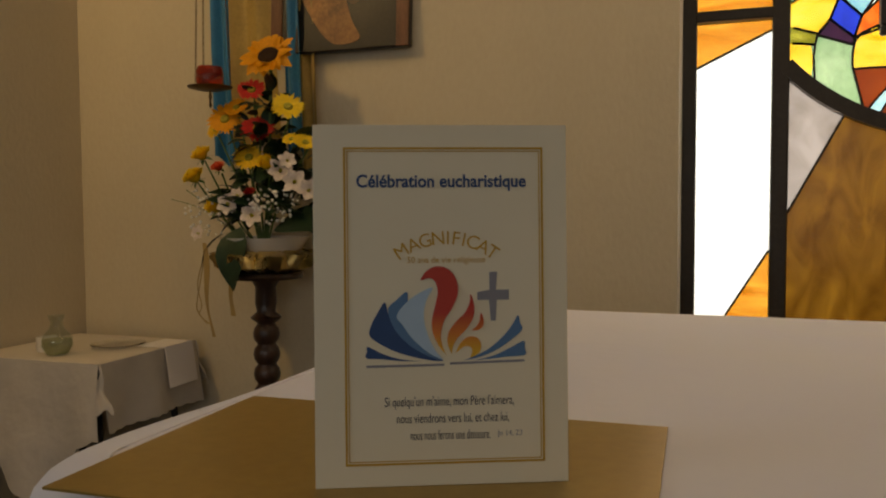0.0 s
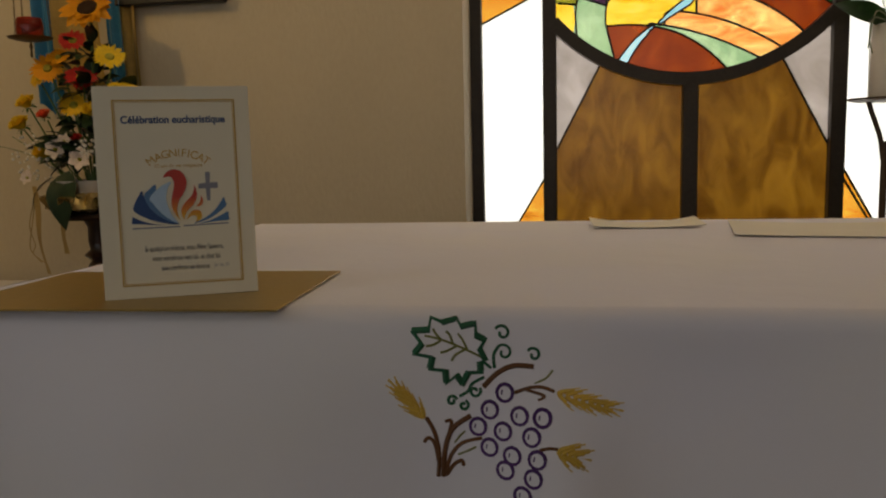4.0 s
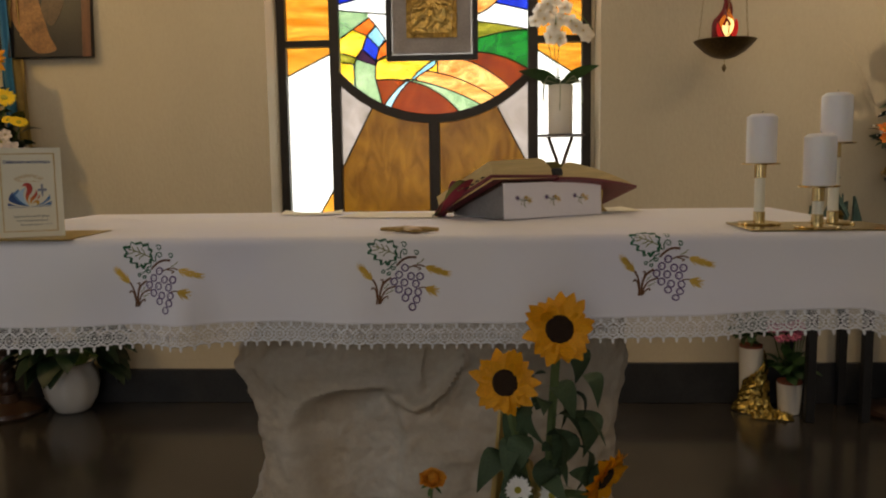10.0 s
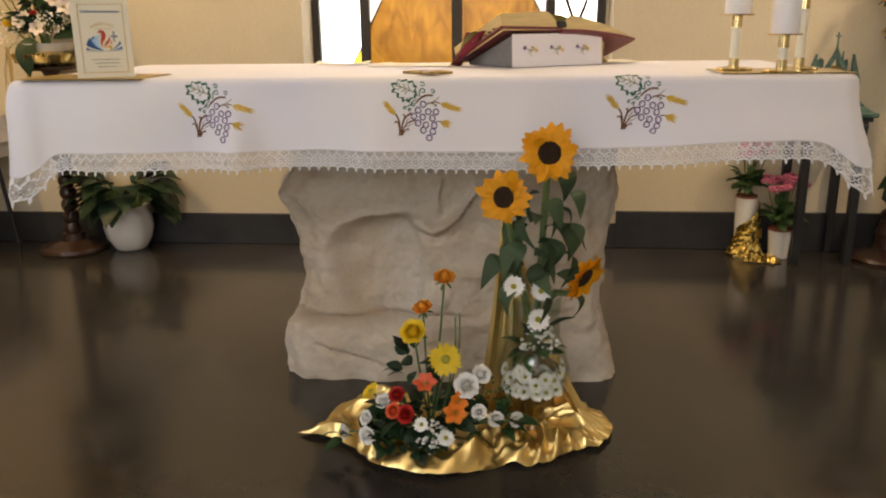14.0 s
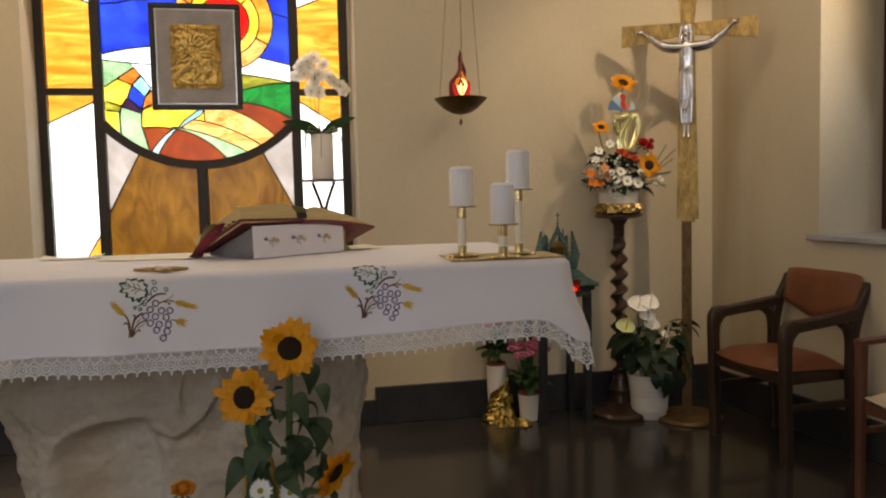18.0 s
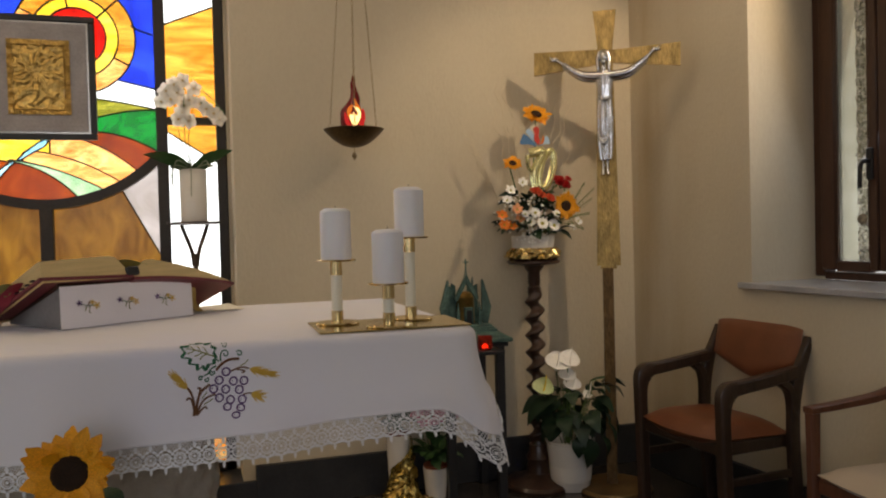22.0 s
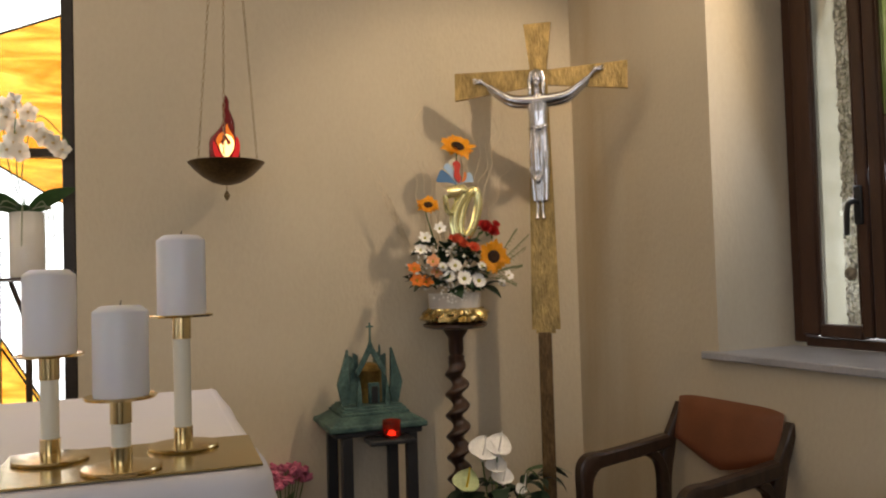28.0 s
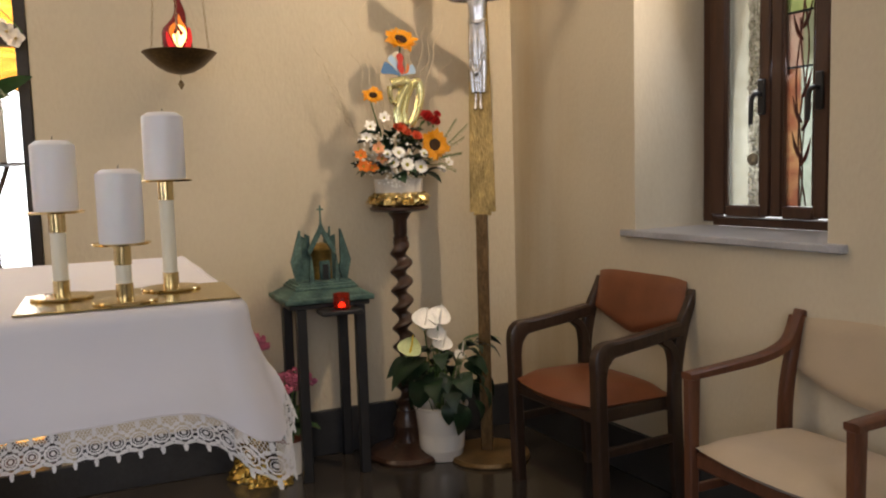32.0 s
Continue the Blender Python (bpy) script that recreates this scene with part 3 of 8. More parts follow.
def near_arc(x, z):
    i, d2 = min(((i, (p.x - x) ** 2 + (p.z - z) ** 2) for i, p in enumerate(arcp)), key=lambda q: q[1])
    p, q = arcp[max(i - 1, 0)], arcp[min(i + 1, len(arcp) - 1)]
    t = (q - p).normalized()
    off = abs((x - arcp[i].x) * t.z - (z - arcp[i].z) * t.x)
    end = max(0.0, (Vector((x, 0, z)) - arcp[i]).dot(t)) if i == len(arcp) - 1 else 0.0
    return 0.007 + 0.024 * abs(0.6 - i / len(arcp)) - off - end


fan, right = cut(right, near_arc)
pane(fan, "sky")
up, low = cut(right, above((-0.29, 1.607), (-0.128, 1.599), (0.01, 1.542), (0.115, 1.457), (0.16, 1.40)))
pane(low, "rust")
m1, up = cut(up, lambda x, z: min((1.608 - 0.55 * (x + 0.129) ** 2 - 0.16 * (x + 0.129)) - z, x + 0.15))
pane(m1, "mint")
p1, up = cut(up, lambda x, z: min((1.645 - 0.75 * (x + 0.02) ** 2 - 0.16 * (x + 0.02)) - z, x + 0.09))
pane(p1, "peach")
y1, y2 = cut(up, line(0.02, 1.4, 0.02, 2.0))
pane(y1, "yellow")
pane(y2, "peach")


def piece(region, corners, kind):
    """One pane with straight sides inside a region, and what is left of the region."""
    inside, rest = region, []
    n = len(corners)
    turn = sum(corners[i][0] * corners[(i + 1) % n][1] - corners[(i + 1) % n][0] * corners[i][1] for i in range(n))
    for i in range(n):
        (ax, az), (bx, bz) = corners[i], corners[(i + 1) % n]
        fn = line(ax, az, bx, bz) if turn > 0 else line(bx, bz, ax, az)
        inside, out, _ = split(inside, fn)
        rest += out
        m = max(2, int(math.hypot(bx - ax, bz - az) / 0.03))
        for k in range(m):
            p, q = ((ax + (bx - ax) * t / m, az + (bz - az) * t / m) for t in (k, k + 1))
            if p[0] > -0.478 and q[0] > -0.478 and math.hypot((p[0] + q[0]) / 2 - CC[0], (p[1] + q[1]) / 2 - CC[1]) < CR:
                leads.append((p, q))
    pane(inside, kind)
    return rest


left = piece(left, [(-0.41, 1.86), (-0.325, 1.919), (-0.292, 1.88), (-0.337, 1.829)], "orange")
left = piece(left, [(-0.50, 1.80), (-0.41, 1.86), (-0.337, 1.829), (-0.362, 1.762), (-0.395, 1.720), (-0.50, 1.755)], "yellow")
left = piece(left, [(-0.50, 1.755), (-0.395, 1.720), (-0.402, 1.688), (-0.50, 1.70)], "olive")
left = piece(left, [(-0.50, 1.70), (-0.402, 1.688), (-0.406, 1.65), (-0.403, 1.60), (-0.396, 1.54), (-0.50, 1.54)], "yellow")
left = piece(left, [(-0.337, 1.829), (-0.275, 1.766), (-0.294, 1.702), (-0.362, 1.761)], "blue")
left = piece(left, [(-0.362, 1.761), (-0.294, 1.702), (-0.296, 1.680), (-0.396, 1.716)], "violet")
left = piece(left, [(-0.275, 1.766), (-0.22, 1.82), (-0.22, 1.725), (-0.294, 1.702)], "orange")
left = piece(left, [(-0.337, 1.829), (-0.289, 1.878), (-0.244, 1.812), (-0.275, 1.766)], "sky")
bright, left = split(left, lambda x, z: min(x + 0.329, z - 1.80))[:2]
pane(bright, "white")
pane(left, "mint")
g = Geo()
for a, b in leads:
    w = bar(a, b, 0.007, 0.012, 0.002)
    n = len(g.v)
    g.v += w.v
    g.f += [tuple(n + i for i in q) for q in w.f]
part("lead_came", g, LEAD, window, "dark lead strips between the panes")
BRIGHT = glowing("daylight_haze", (0.93, 0.97, 1.0), 3.7)
solid("backdrop", Geo().box((0, 0.62, 1.6), (3.0, 0.02, 3.4), 0), BRIGHT, "bright hazy daylight outside the window", "backdrop", "structure")

# ---- altar: stone block, cloth, lace, embroidery ----
def stone_outline(z):
    zs = (0, 0.1, 0.2, 0.33, 0.5, 0.6, 0.65, 0.72, 0.85, 1.0)
    return (float(np.interp(z, zs, (-0.478, -0.476, -0.462, -0.418, -0.432, -0.468, -0.482, -0.45, -0.43, -0.44))),
            float(np.interp(z, zs, (0.662, 0.65, 0.62, 0.605, 0.615, 0.63, 0.632, 0.625, 0.622, 0.62))))


def stone_point(u, v):
    z = 0.02 + 0.985 * v
    x0, x1 = stone_outline(z)
    cx, hx = (x0 + x1) / 2, (x1 - x0) / 2
    a = 2 * math.pi * u
    c, s = math.cos(a), math.sin(a)
    k = (abs(c) ** 7 + abs(s) ** 7) ** (-1 / 7)
    x, y = cx + hx * k * c, -1.76 + 0.22 * k * s
    p = Vector((x, y, z))
    d = 0.014 * noise.noise(p * 2.6) + 0.012 * noise.noise(p * 6.1 + Vector((3, 0, 0))) + 0.022 * (0.35 - abs(noise.noise(p * 7.0 + Vector((1, 4, 2))))) + 0.010 * noise.noise(p * 17) + 0.006 * noise.noise(p * 40)
    if s < 0:
        step = lambda e, w: 1 / (1 + math.exp(-max(-40, min(40, e / w))))
        wob = 0.02 * noise.noise(Vector((x * 6, 0, 3)))
        # the proud foot under a crack
        low = z - 0.02 - 0.196 - wob - 0.10 * max(0, x)
        reach = step(0.12 - x, 0.05)
        d += (0.030 * step(-low, 0.006) - 0.042 * math.exp(-((low - 0.008) / 0.012) ** 2) - 0.016 * step(low, 0.006) * math.exp(-max(0, low) / 0.06)) * reach
        small = (z - 0.02) - 0.085 + 0.36 * (x + 0.22) - wob
        d -= 0.022 * math.exp(-(small / 0.009) ** 2) * math.exp(-((x + 0.22) / 0.10) ** 4)
        # the scooped hollow with its overhanging brow
        brow = (z - 0.02) - float(np.interp(x, (-0.30, -0.246, -0.157, -0.026, 0.06), (0.46, 0.531, 0.562, 0.579, 0.55))) - 0.3 * wob
        hx_, hz_ = (x + 0.125) / 0.15, (z - 0.02 - 0.385) / 0.22
        rr_ = math.hypot(hx_, hz_) + 0.16 * noise.noise(Vector((x * 7, 1, z * 7)))
        d -= 0.056 * step(0.95 - rr_, 0.06) * step(-brow, 0.008)
        d += 0.026 * math.exp(-((brow - 0.012) / 0.016) ** 2) * math.exp(-((x + 0.13) / 0.15) ** 4)
        # the curled lip to the right of it
        lip = (z - 0.02) - float(np.interp(x, (0.0, 0.06, 0.10, 0.145, 0.19), (0.530, 0.506, 0.522, 0.567, 0.640)))
        d += (0.036 * math.exp(-((lip - 0.018) / 0.018) ** 2) - 0.026 * math.exp(-((lip + 0.014) / 0.014) ** 2)) * math.exp(-((x - 0.10) / 0.10) ** 4)
        d += 0.018 * step((z - 0.60) - 0.25 * (x - 0.45), 0.02) * step(x - 0.30, 0.03)
        # the broken left edge
        d -= 0.030 * step(x0 + 0.075 + 0.05 * (z - 0.4) - x, 0.014)
    d += 0.022 * math.exp(-((z - 0.66) / 0.06) ** 2) * (1 if x < cx else 0.3)
    return (x + d * k * c * 0.8, y + d * k * s, z - 0.02)


block = thing("altar_block", pose(0, 0, 0), "rough-hewn pale limestone altar block standing on the floor", "altar")
g = Geo().sheet(stone_point, 420, 150)
g.add([stone_point(i / 420, 1) for i in range(420)], [list(range(420))])
part("carved_stone", g, STONE, block, smooth=50)

AX0, AX1, AY0, AY1, AZ = -1.072, 1.188, -2.33, -1.46, 1.030
slab = thing("altar_table", pose(0, 0, 0), "broad stone altar tabletop under a white cloth", "altar table")
part("tabletop", Geo().box(((AX0 + AX1) / 2, (AY0 + AY1) / 2, AZ - 0.036), (AX1 - AX0 - 0.07, AY1 - AY0 - 0.07, 0.062), 0.01), STONE, slab)

CR_ = 0.05
LS, LF = AY1 - AY0 - CR_, AX1 - AX0 - 2 * CR_
LC_ = CR_ * math.pi / 2
LEN = 2 * LS + LF + 2 * LC_


def rim(s):
    """The edge of the tabletop at s metres from its back left corner, and the way out."""
    if s < LS:
        return Vector((AX0, AY1 - s, 0)), Vector((-1, 0, 0))
    s -= LS
    if s < LC_:
        a = math.pi + s / CR_
        n = Vector((math.cos(a), math.sin(a), 0))
        return Vector((AX0 + CR_, AY0 + CR_, 0)) + CR_ * n, n
    s -= LC_
    if s < LF:
        return Vector((AX0 + CR_ + s, AY0, 0)), Vector((0, -1, 0))
    s -= LF
    if s < LC_:
        a = 1.5 * math.pi + s / CR_
        n = Vector((math.cos(a), math.sin(a), 0))
        return Vector((AX1 - CR_, AY0 + CR_, 0)) + CR_ * n, n
    return Vector((AX1, AY0 + CR_ + (s - LC_), 0)), Vector((1, 0, 0))


S1, S2 = LS + LC_ / 2, LS + LC_ * 1.5 + LF


RND = 0.018


def hang(s, h):
    """The cloth at s along the rim and h metres down over its rounded edge."""
    h = max(h, 0.0)
    p, n = rim(min(max(s, 0), LEN))
    e = abs(s - S1) if s < LEN / 2 else abs(s - S2)
    k = math.exp(-(e / 0.062) ** 2)
    side = (S1 - s if s < LEN / 2 else s - S2)
    flare = math.exp(-((side - 0.11) / 0.08) ** 2)
    w = h / 0.245
    fold = 0.010 * math.sin(17 * s + 1.0) + 0.005 * math.sin(31 * s + 0.4) + 0.016 * math.sin(7.3 * s) + 0.028 * math.exp(-((s - S1 - 0.62) / 0.05) ** 2) + 0.012 * k * math.cos(40 * e)
    turn = min(h / RND, math.pi / 2)
    out = RND * (math.sin(turn) - 1) + 0.006 + (0.014 - 0.008 * k + (0.075 if s < LEN / 2 else 0.06) * flare) * w + fold * w ** 1.2 + 0.012 * noise.noise(Vector((s * 4.5, h * 7, 2))) * min(1.0, h / 0.06)
    drop = RND * (1 - math.cos(turn)) + max(0.0, h - RND * math.pi / 2) * (1 + 0.42 * k + 0.05 * flare) + 0.006 * w * math.sin(5 * s + 2)
    rise = max(0.0, min(1.0, (p.x - 0.1) / 0.9)) * max(0.0, min(1.0, (h - 0.12) / 0.08))
    drop -= 0.028 * rise * rise * (3 - 2 * rise)
    if s < LEN / 2:
        out += 0.036 * (1 - math.exp(-h / 0.022)) * math.exp(-((side - 0.05) / 0.12) ** 2)
    if s > LEN / 2:
        out += 0.032 * w * max(0.0, min(1.0, side / 0.12 + 0.3))
    q = p + n * out
    if s > LEN / 2:
        q.x += 0.044 * w * math.exp(-(e / (0.15 if side < 0 else 0.10)) ** 2)
    return Vector((q.x, q.y, AZ + 0.002 - drop))


cloth = thing("altar_cloth", pose(0, 0, 0), "white linen altar cloth with lace hem and embroidered grapes and wheat", "tablecloth")
HL = 0.2043


rim_pts = [hang(LEN * i / 180, 0) for i in range(181)]
g = Geo().add(rim_pts, [list(range(181))])
g.add([p - Vector((0, 0, 0.0015)) for p in rim_pts], [list(range(181))[::-1]])
part("tablecloth_top", g, LINEN, cloth, smooth=None)
part("tablecloth_skirt", Geo().sheet(lambda u, v: hang(u * LEN, HL * v ** 1.6), 360, 24, 0.0012), LINEN, cloth, smooth=80)
part("hem", Geo().tube([hang(LEN * i / 360, HL) for i in range(361)], 0.0022, 5), LINEN, cloth)

lace = Geo()


def lace_strip(pts, w=0.0011):
    w *= 1.45
    q = []
    for a, h in pts:
        q.append(hang(a, h))
    lace.tube(q, w, 3)


PER = 0.0272
n_per = int(LEN / PER)


def lace_lobe(s, cx, cy, rx, ry, tilt=0.0):
    """A small filled petal of crochet."""
    q = []
    for t in (0, 1.05, 2.1, 3.14, 4.2, 5.25):
        a, b = rx * math.cos(t), ry * math.sin(t)
        q.append(hang(s + cx + a * math.cos(tilt) - b * math.sin(tilt), HL + cy + a * math.sin(tilt) + b * math.cos(tilt)))
    n_ = rim(s)[1]
    lace.add([p + n_ * 0.0012 for p in q] + [p - n_ * 0.0008 for p in q], [(0, 1, 2, 3, 4, 5), (11, 10, 9, 8, 7, 6)] + [(j, (j + 1) % 6, 6 + (j + 1) % 6, 6 + j) for j in range(6)])


for i in range(n_per):
    s = (i + 0.5) * PER
    P = lambda a, h: (s + a, HL + h)
    ring = lambda cy, r, n, k=1.0: [P(r * k * math.cos(2 * math.pi * (j + 0.5) / n), cy + r * math.sin(2 * math.pi * (j + 0.5) / n)) for j in range(n + 1)]
    lace_strip(ring(0.0315, 0.0106, 8), 0.00155)
    lace_strip(ring(0.0315, 0.0066, 8), 0.0008)
    lace_lobe(s, 0, 0.0315, 0.0034, 0.0034)
    lace_lobe(s, 0, 0.0090, 0.0031, 0.0074)
    lace_lobe(s, -0.0072, 0.0168, 0.0056, 0.0030, -0.45)
    lace_lobe(s, 0.0072, 0.0168, 0.0056, 0.0030, 0.45)
    lace_lobe(s, -0.0070, 0.0462, 0.0056, 0.0028, 0.35)
    lace_lobe(s, 0.0070, 0.0462, 0.0056, 0.0028, -0.35)
    lace_lobe(s, 0, 0.0540, 0.0031, 0.0080)
    for cy in (0.0222, 0.0408):
        lace_lobe(s + PER / 2, 0, cy, 0.0036, 0.0036)
        for dx, dy in ((-0.0062, -0.0046), (0.0062, -0.0046), (-0.0062, 0.0046), (0.0062, 0.0046)):
            lace_strip([P(PER / 2, cy), P(PER / 2 + dx, cy + dy)], 0.0006)
    lace_strip([P(0.0106, 0.0315), P(PER - 0.0106, 0.0315)], 0.0014)
    lace_strip([P(-PER / 2, 0.0468), P(-0.005, 0.0490), P(0.005, 0.0490), P(PER / 2, 0.0468)], 0.0015)
    for j in range(6):
        a = -PER / 2 + PER * j / 6
        lace_strip([P(a, 0.0), P(a + PER / 3, 0.0165)], 0.00045)
        lace_strip([P(a + PER / 3, 0.0), P(a, 0.0165)], 0.00045)
    lace_strip([P(-PER / 2, 0.0030), P(PER / 2, 0.0030)], 0.0007)
tagged(part("lace_hem", lace, LACE, cloth, "cream crochet lace hem with pointed edge"), kind="stuff")

GREEN_T = material("green_thread", (0.02, 0.13, 0.06), 0.7, var=0.2, grain=700, bump=0.5)
BROWN_T = material("brown_thread", (0.17, 0.07, 0.025), 0.7, var=0.2, grain=700, bump=0.5)
YELLOW_T = material("yellow_thread", (0.70, 0.46, 0.08), 0.7, var=0.2, grain=700, bump=0.5)
PURPLE_T = material("purple_thread", (0.10, 0.035, 0.17), 0.7, var=0.2, grain=700, bump=0.5)
OLIVE_T = material("olive_thread", (0.22, 0.22, 0.05), 0.7, var=0.2, grain=700, bump=0.5)


def spiral(cx, cz, r, a0, turns, n=12):
    return [(cx + r * (1 - 0.75 * i / n) * math.cos(a0 + turns * 6.283 * i / n), cz + r * (1 - 0.75 * i / n) * math.sin(a0 + turns * 6.283 * i / n)) for i in range(n + 1)]


def embroidery(x0, z0, k):
    """One motif of leaf, grapes and wheat, with the foot of its stems at x0, z0."""
    def stitch(geo, pts, w=0.0016, smooth=True):
        q = [(a, 0, b) for a, b in pts]
        q = spline(q, 4) if smooth and len(q) > 2 else [Vector(p) for p in q]
        out = []
        for p in q:
            x, z = x0 + p.x * k, z0 + p.z * k
            c = hang(x - AX0 - CR_ + LS + LC_, 0.1)
            h = AZ - z + 0.0103
            c = hang(x - AX0 - CR_ + LS + LC_, h)
            out.append((c.x, c.y - 0.0012, c.z))
        geo.tube(out, w * k * 1.3, 4)
    U = 0.000345
    c = lambda px, py: ((px - 240) * U, (548 - py) * U)
    gr, br, ye, pu, ol = Geo(), Geo(), Geo(), Geo(), Geo()
    leaf = [(160, 75), (215, 70), (220, 35), (255, 50), (300, 35), (315, 62), (360, 50), (362, 88), (393, 100), (375, 130), (395, 165), (378, 172), (382, 203), (342, 205), (322, 245), (300, 215), (268, 240), (265, 200), (215, 195), (222, 158), (165, 148), (190, 115), (160, 75)]
    stitch(gr, [c(*p) for p in leaf], 0.0020, False)
    for i in (0, 3, 5, 7, 9, 11, 13, 14, 16, 18, 20):
        (ax_, ay_), (bx, by) = leaf[i], leaf[i + 1]
        stitch(gr, [c(ax_ + (275 - ax_) * 0.025, ay_ + (140 - ay_) * 0.025), c(bx + (275 - bx) * 0.05, by + (140 - by) * 0.05)], 0.0030, False)
    for cx, cy, r, a0, t in ((445, 82, 25, 2.6, -1.0), (450, 142, 27, 3.0, -1.1), (542, 147, 22, 2.6, -1.0), (358, 262, 20, 0.6, -1.1), (285, 295, 17, 0.3, 1.1), (322, 308, 17, 1.2, -1.1)):
        stitch(gr, [((cx - 240 + (x_ - cx)) * U, (548 - cy + (y_ - cy)) * U) for x_, y_ in spiral(cx, cy, r, a0, t)], 0.0013)
    stitch(gr, [c(420, 190), c(418, 150), c(432, 125)], 0.0014)
    stitch(gr, [c(388, 218), c(350, 240), c(338, 262), c(310, 280)], 0.0014)
    stitch(gr, [c(385, 172), c(410, 190)], 0.0014)
    for a in ([(395, 165), (330, 135), (255, 105), (200, 92)], [(330, 135), (300, 150), (285, 170)], [(290, 118), (280, 90), (268, 78)], [(300, 125), (270, 140), (250, 145)], [(335, 135), (320, 105), (305, 85)], [(255, 105), (230, 120), (205, 125)], [(250, 102), (235, 85), (228, 70)]):
        stitch(ol, [c(*p) for p in a], 0.0011)
    stitch(br, [c(386, 248), c(430, 205), c(480, 182), c(542, 183)], 0.0024)
    stitch(br, [c(482, 262), c(530, 245), c(570, 243), c(605, 255)], 0.0016)
    stitch(br, [c(520, 252), c(560, 262), c(575, 270), c(555, 280)], 0.0014)
    stitch(br, [c(232, 550), c(238, 470), c(225, 400), c(200, 352)], 0.0020)
    stitch(br, [c(250, 548), c(258, 460), c(285, 385), c(345, 340)], 0.0024)
    stitch(br, [c(258, 545), c(275, 480), c(315, 430), c(380, 408)], 0.0018)
    stitch(br, [c(262, 540), c(285, 505), c(312, 488), c(318, 505)], 0.0018)
    stitch(br, [c(235, 500), c(225, 440), c(205, 420), c(190, 435)], 0.0018)
    stitch(br, [c(270, 410), c(282, 360), c(262, 362)], 0.0016)
    stitch(br, [c(560, 425), c(590, 418), c(615, 420)], 0.0014)
    stitch(ol, [c(290, 430), c(310, 405), c(325, 390)], 0.0009)
    stitch(ol, [c(300, 470), c(340, 450), c(360, 438)], 0.0009)
    stitch(ol, [c(545, 232), c(580, 215), c(600, 192)], 0.0009)
    for bx, by, tx, ty, n, w in ((195, 355, 112, 262, 5, 30), (612, 258, 770, 308, 7, 30), (612, 425, 672, 444, 4, 38)):
        dx, dy = tx - bx, ty - by
        L_ = math.hypot(dx, dy)
        dx, dy = dx / L_, dy / L_
        stitch(ye, [c(bx, by), c(tx + dx * 44, ty + dy * 44)], 0.0011, False)
        for i in range(n):
            f_ = (i + 0.2) / n
            mx_, my_ = bx + dx * L_ * f_, by + dy * L_ * f_
            for sg in (-1, 1):
                wf = w * (1.0 - 0.4 * f_) * (0.85 + 0.3 * ((i * 7 + sg * 3) % 5) / 4)
                for lift, ln, th in ((0.55, 30, 0.0021), (0.8, 44, 0.0012), (1.1, 58, 0.0006)):
                    stitch(ye, [c(mx_, my_), c(mx_ + dx * ln * 0.5 - sg * dy * wf * 0.65 * lift, my_ + dy * ln * 0.5 + sg * dx * wf * 0.65 * lift), c(mx_ + dx * ln - sg * dy * wf * lift, my_ + dy * ln + sg * dx * wf * lift)], th)
    for px, py in ((452, 263), (405, 317), (498, 330), (568, 332), (367, 372), (446, 380), (535, 390), (403, 434), (475, 452), (552, 455), (453, 500), (540, 513), (507, 570)):
        stitch(pu, [((px - 240) * U + 0.0088 * math.cos(t), (548 - py) * U + 0.0092 * math.sin(t)) for t in np.linspace(0, 6.283, 13)], 0.0016, False)
        stitch(pu, [((px - 242 - 8) * U, (548 - py - 6) * U), ((px - 240 - 8) * U, (548 - py + 8) * U)], 0.0006, False)
    motif = part("embroidery", gr, GREEN_T, cloth, "embroidered vine leaf with grapes and wheat ears")
    motif["kind"] = "stuff"
    for nm, ge, mt in (("stem_stitches", br, BROWN_T), ("wheat_stitches", ye, YELLOW_T), ("grape_stitches", pu, PURPLE_T), ("vein_stitches", ol, OLIVE_T)):
        tagged(part(nm, ge, mt, motif), kind="stuff")


for x0, z0 in ((-0.555, 0.882), (0.011, 0.884), (0.598, 0.901)):
    embroidery(x0, z0 - 0.007, 0.84)

TOPZ = AZ + 0.0035
# ---- things on the altar ----
solid("gold_mat", Geo().box((0, 0, 0), (0.345, 0.235, 0.0018), 0.0006), GOLDMAT, "thin gold-coloured card mat lying under the booklet", "mat", m=pose(-0.875, -2.245, TOPZ + 0.0012, 0, 0, 1.5))

booklet = thing("booklet", pose(-0.822, -2.291, TOPZ + 0.0022, -3, 0, 23.5), "white folded celebration booklet with gold border standing upright", "booklet")
part("front_cover", Geo().box((0, 0.0006, 0.105), (0.148, 0.0012, 0.21), 0.0003), PAPER, booklet)
part("back_cover", Geo().box((0, 0, 0), (0.148, 0.0012, 0.21), 0.0003, Matrix.Translation((-0.0715, 0.0012, 0.105)) @ Matrix.Rotation(radians(24), 4, "Z") @ Matrix.Translation((0.074, 0.001, 0))), PAPER, booklet)
INKGOLD = material("gold_ink", (0.56, 0.33, 0.035), 0.5, var=0.05, bump=0)
INKBLUE = material("dark_blue_ink", (0.025, 0.07, 0.20), 0.6, var=0.05, bump=0)
INKMID = material("mid_blue_ink", (0.09, 0.20, 0.38), 0.6, var=0.05, bump=0)
INKPALE = material("pale_blue_ink", (0.42, 0.58, 0.75), 0.6, var=0.05, bump=0)
INKRED = material("red_ink", (0.55, 0.05, 0.03), 0.6, var=0.05, bump=0)
INKORANGE = material("orange_ink", (0.75, 0.22, 0.05), 0.6, var=0.05, bump=0)
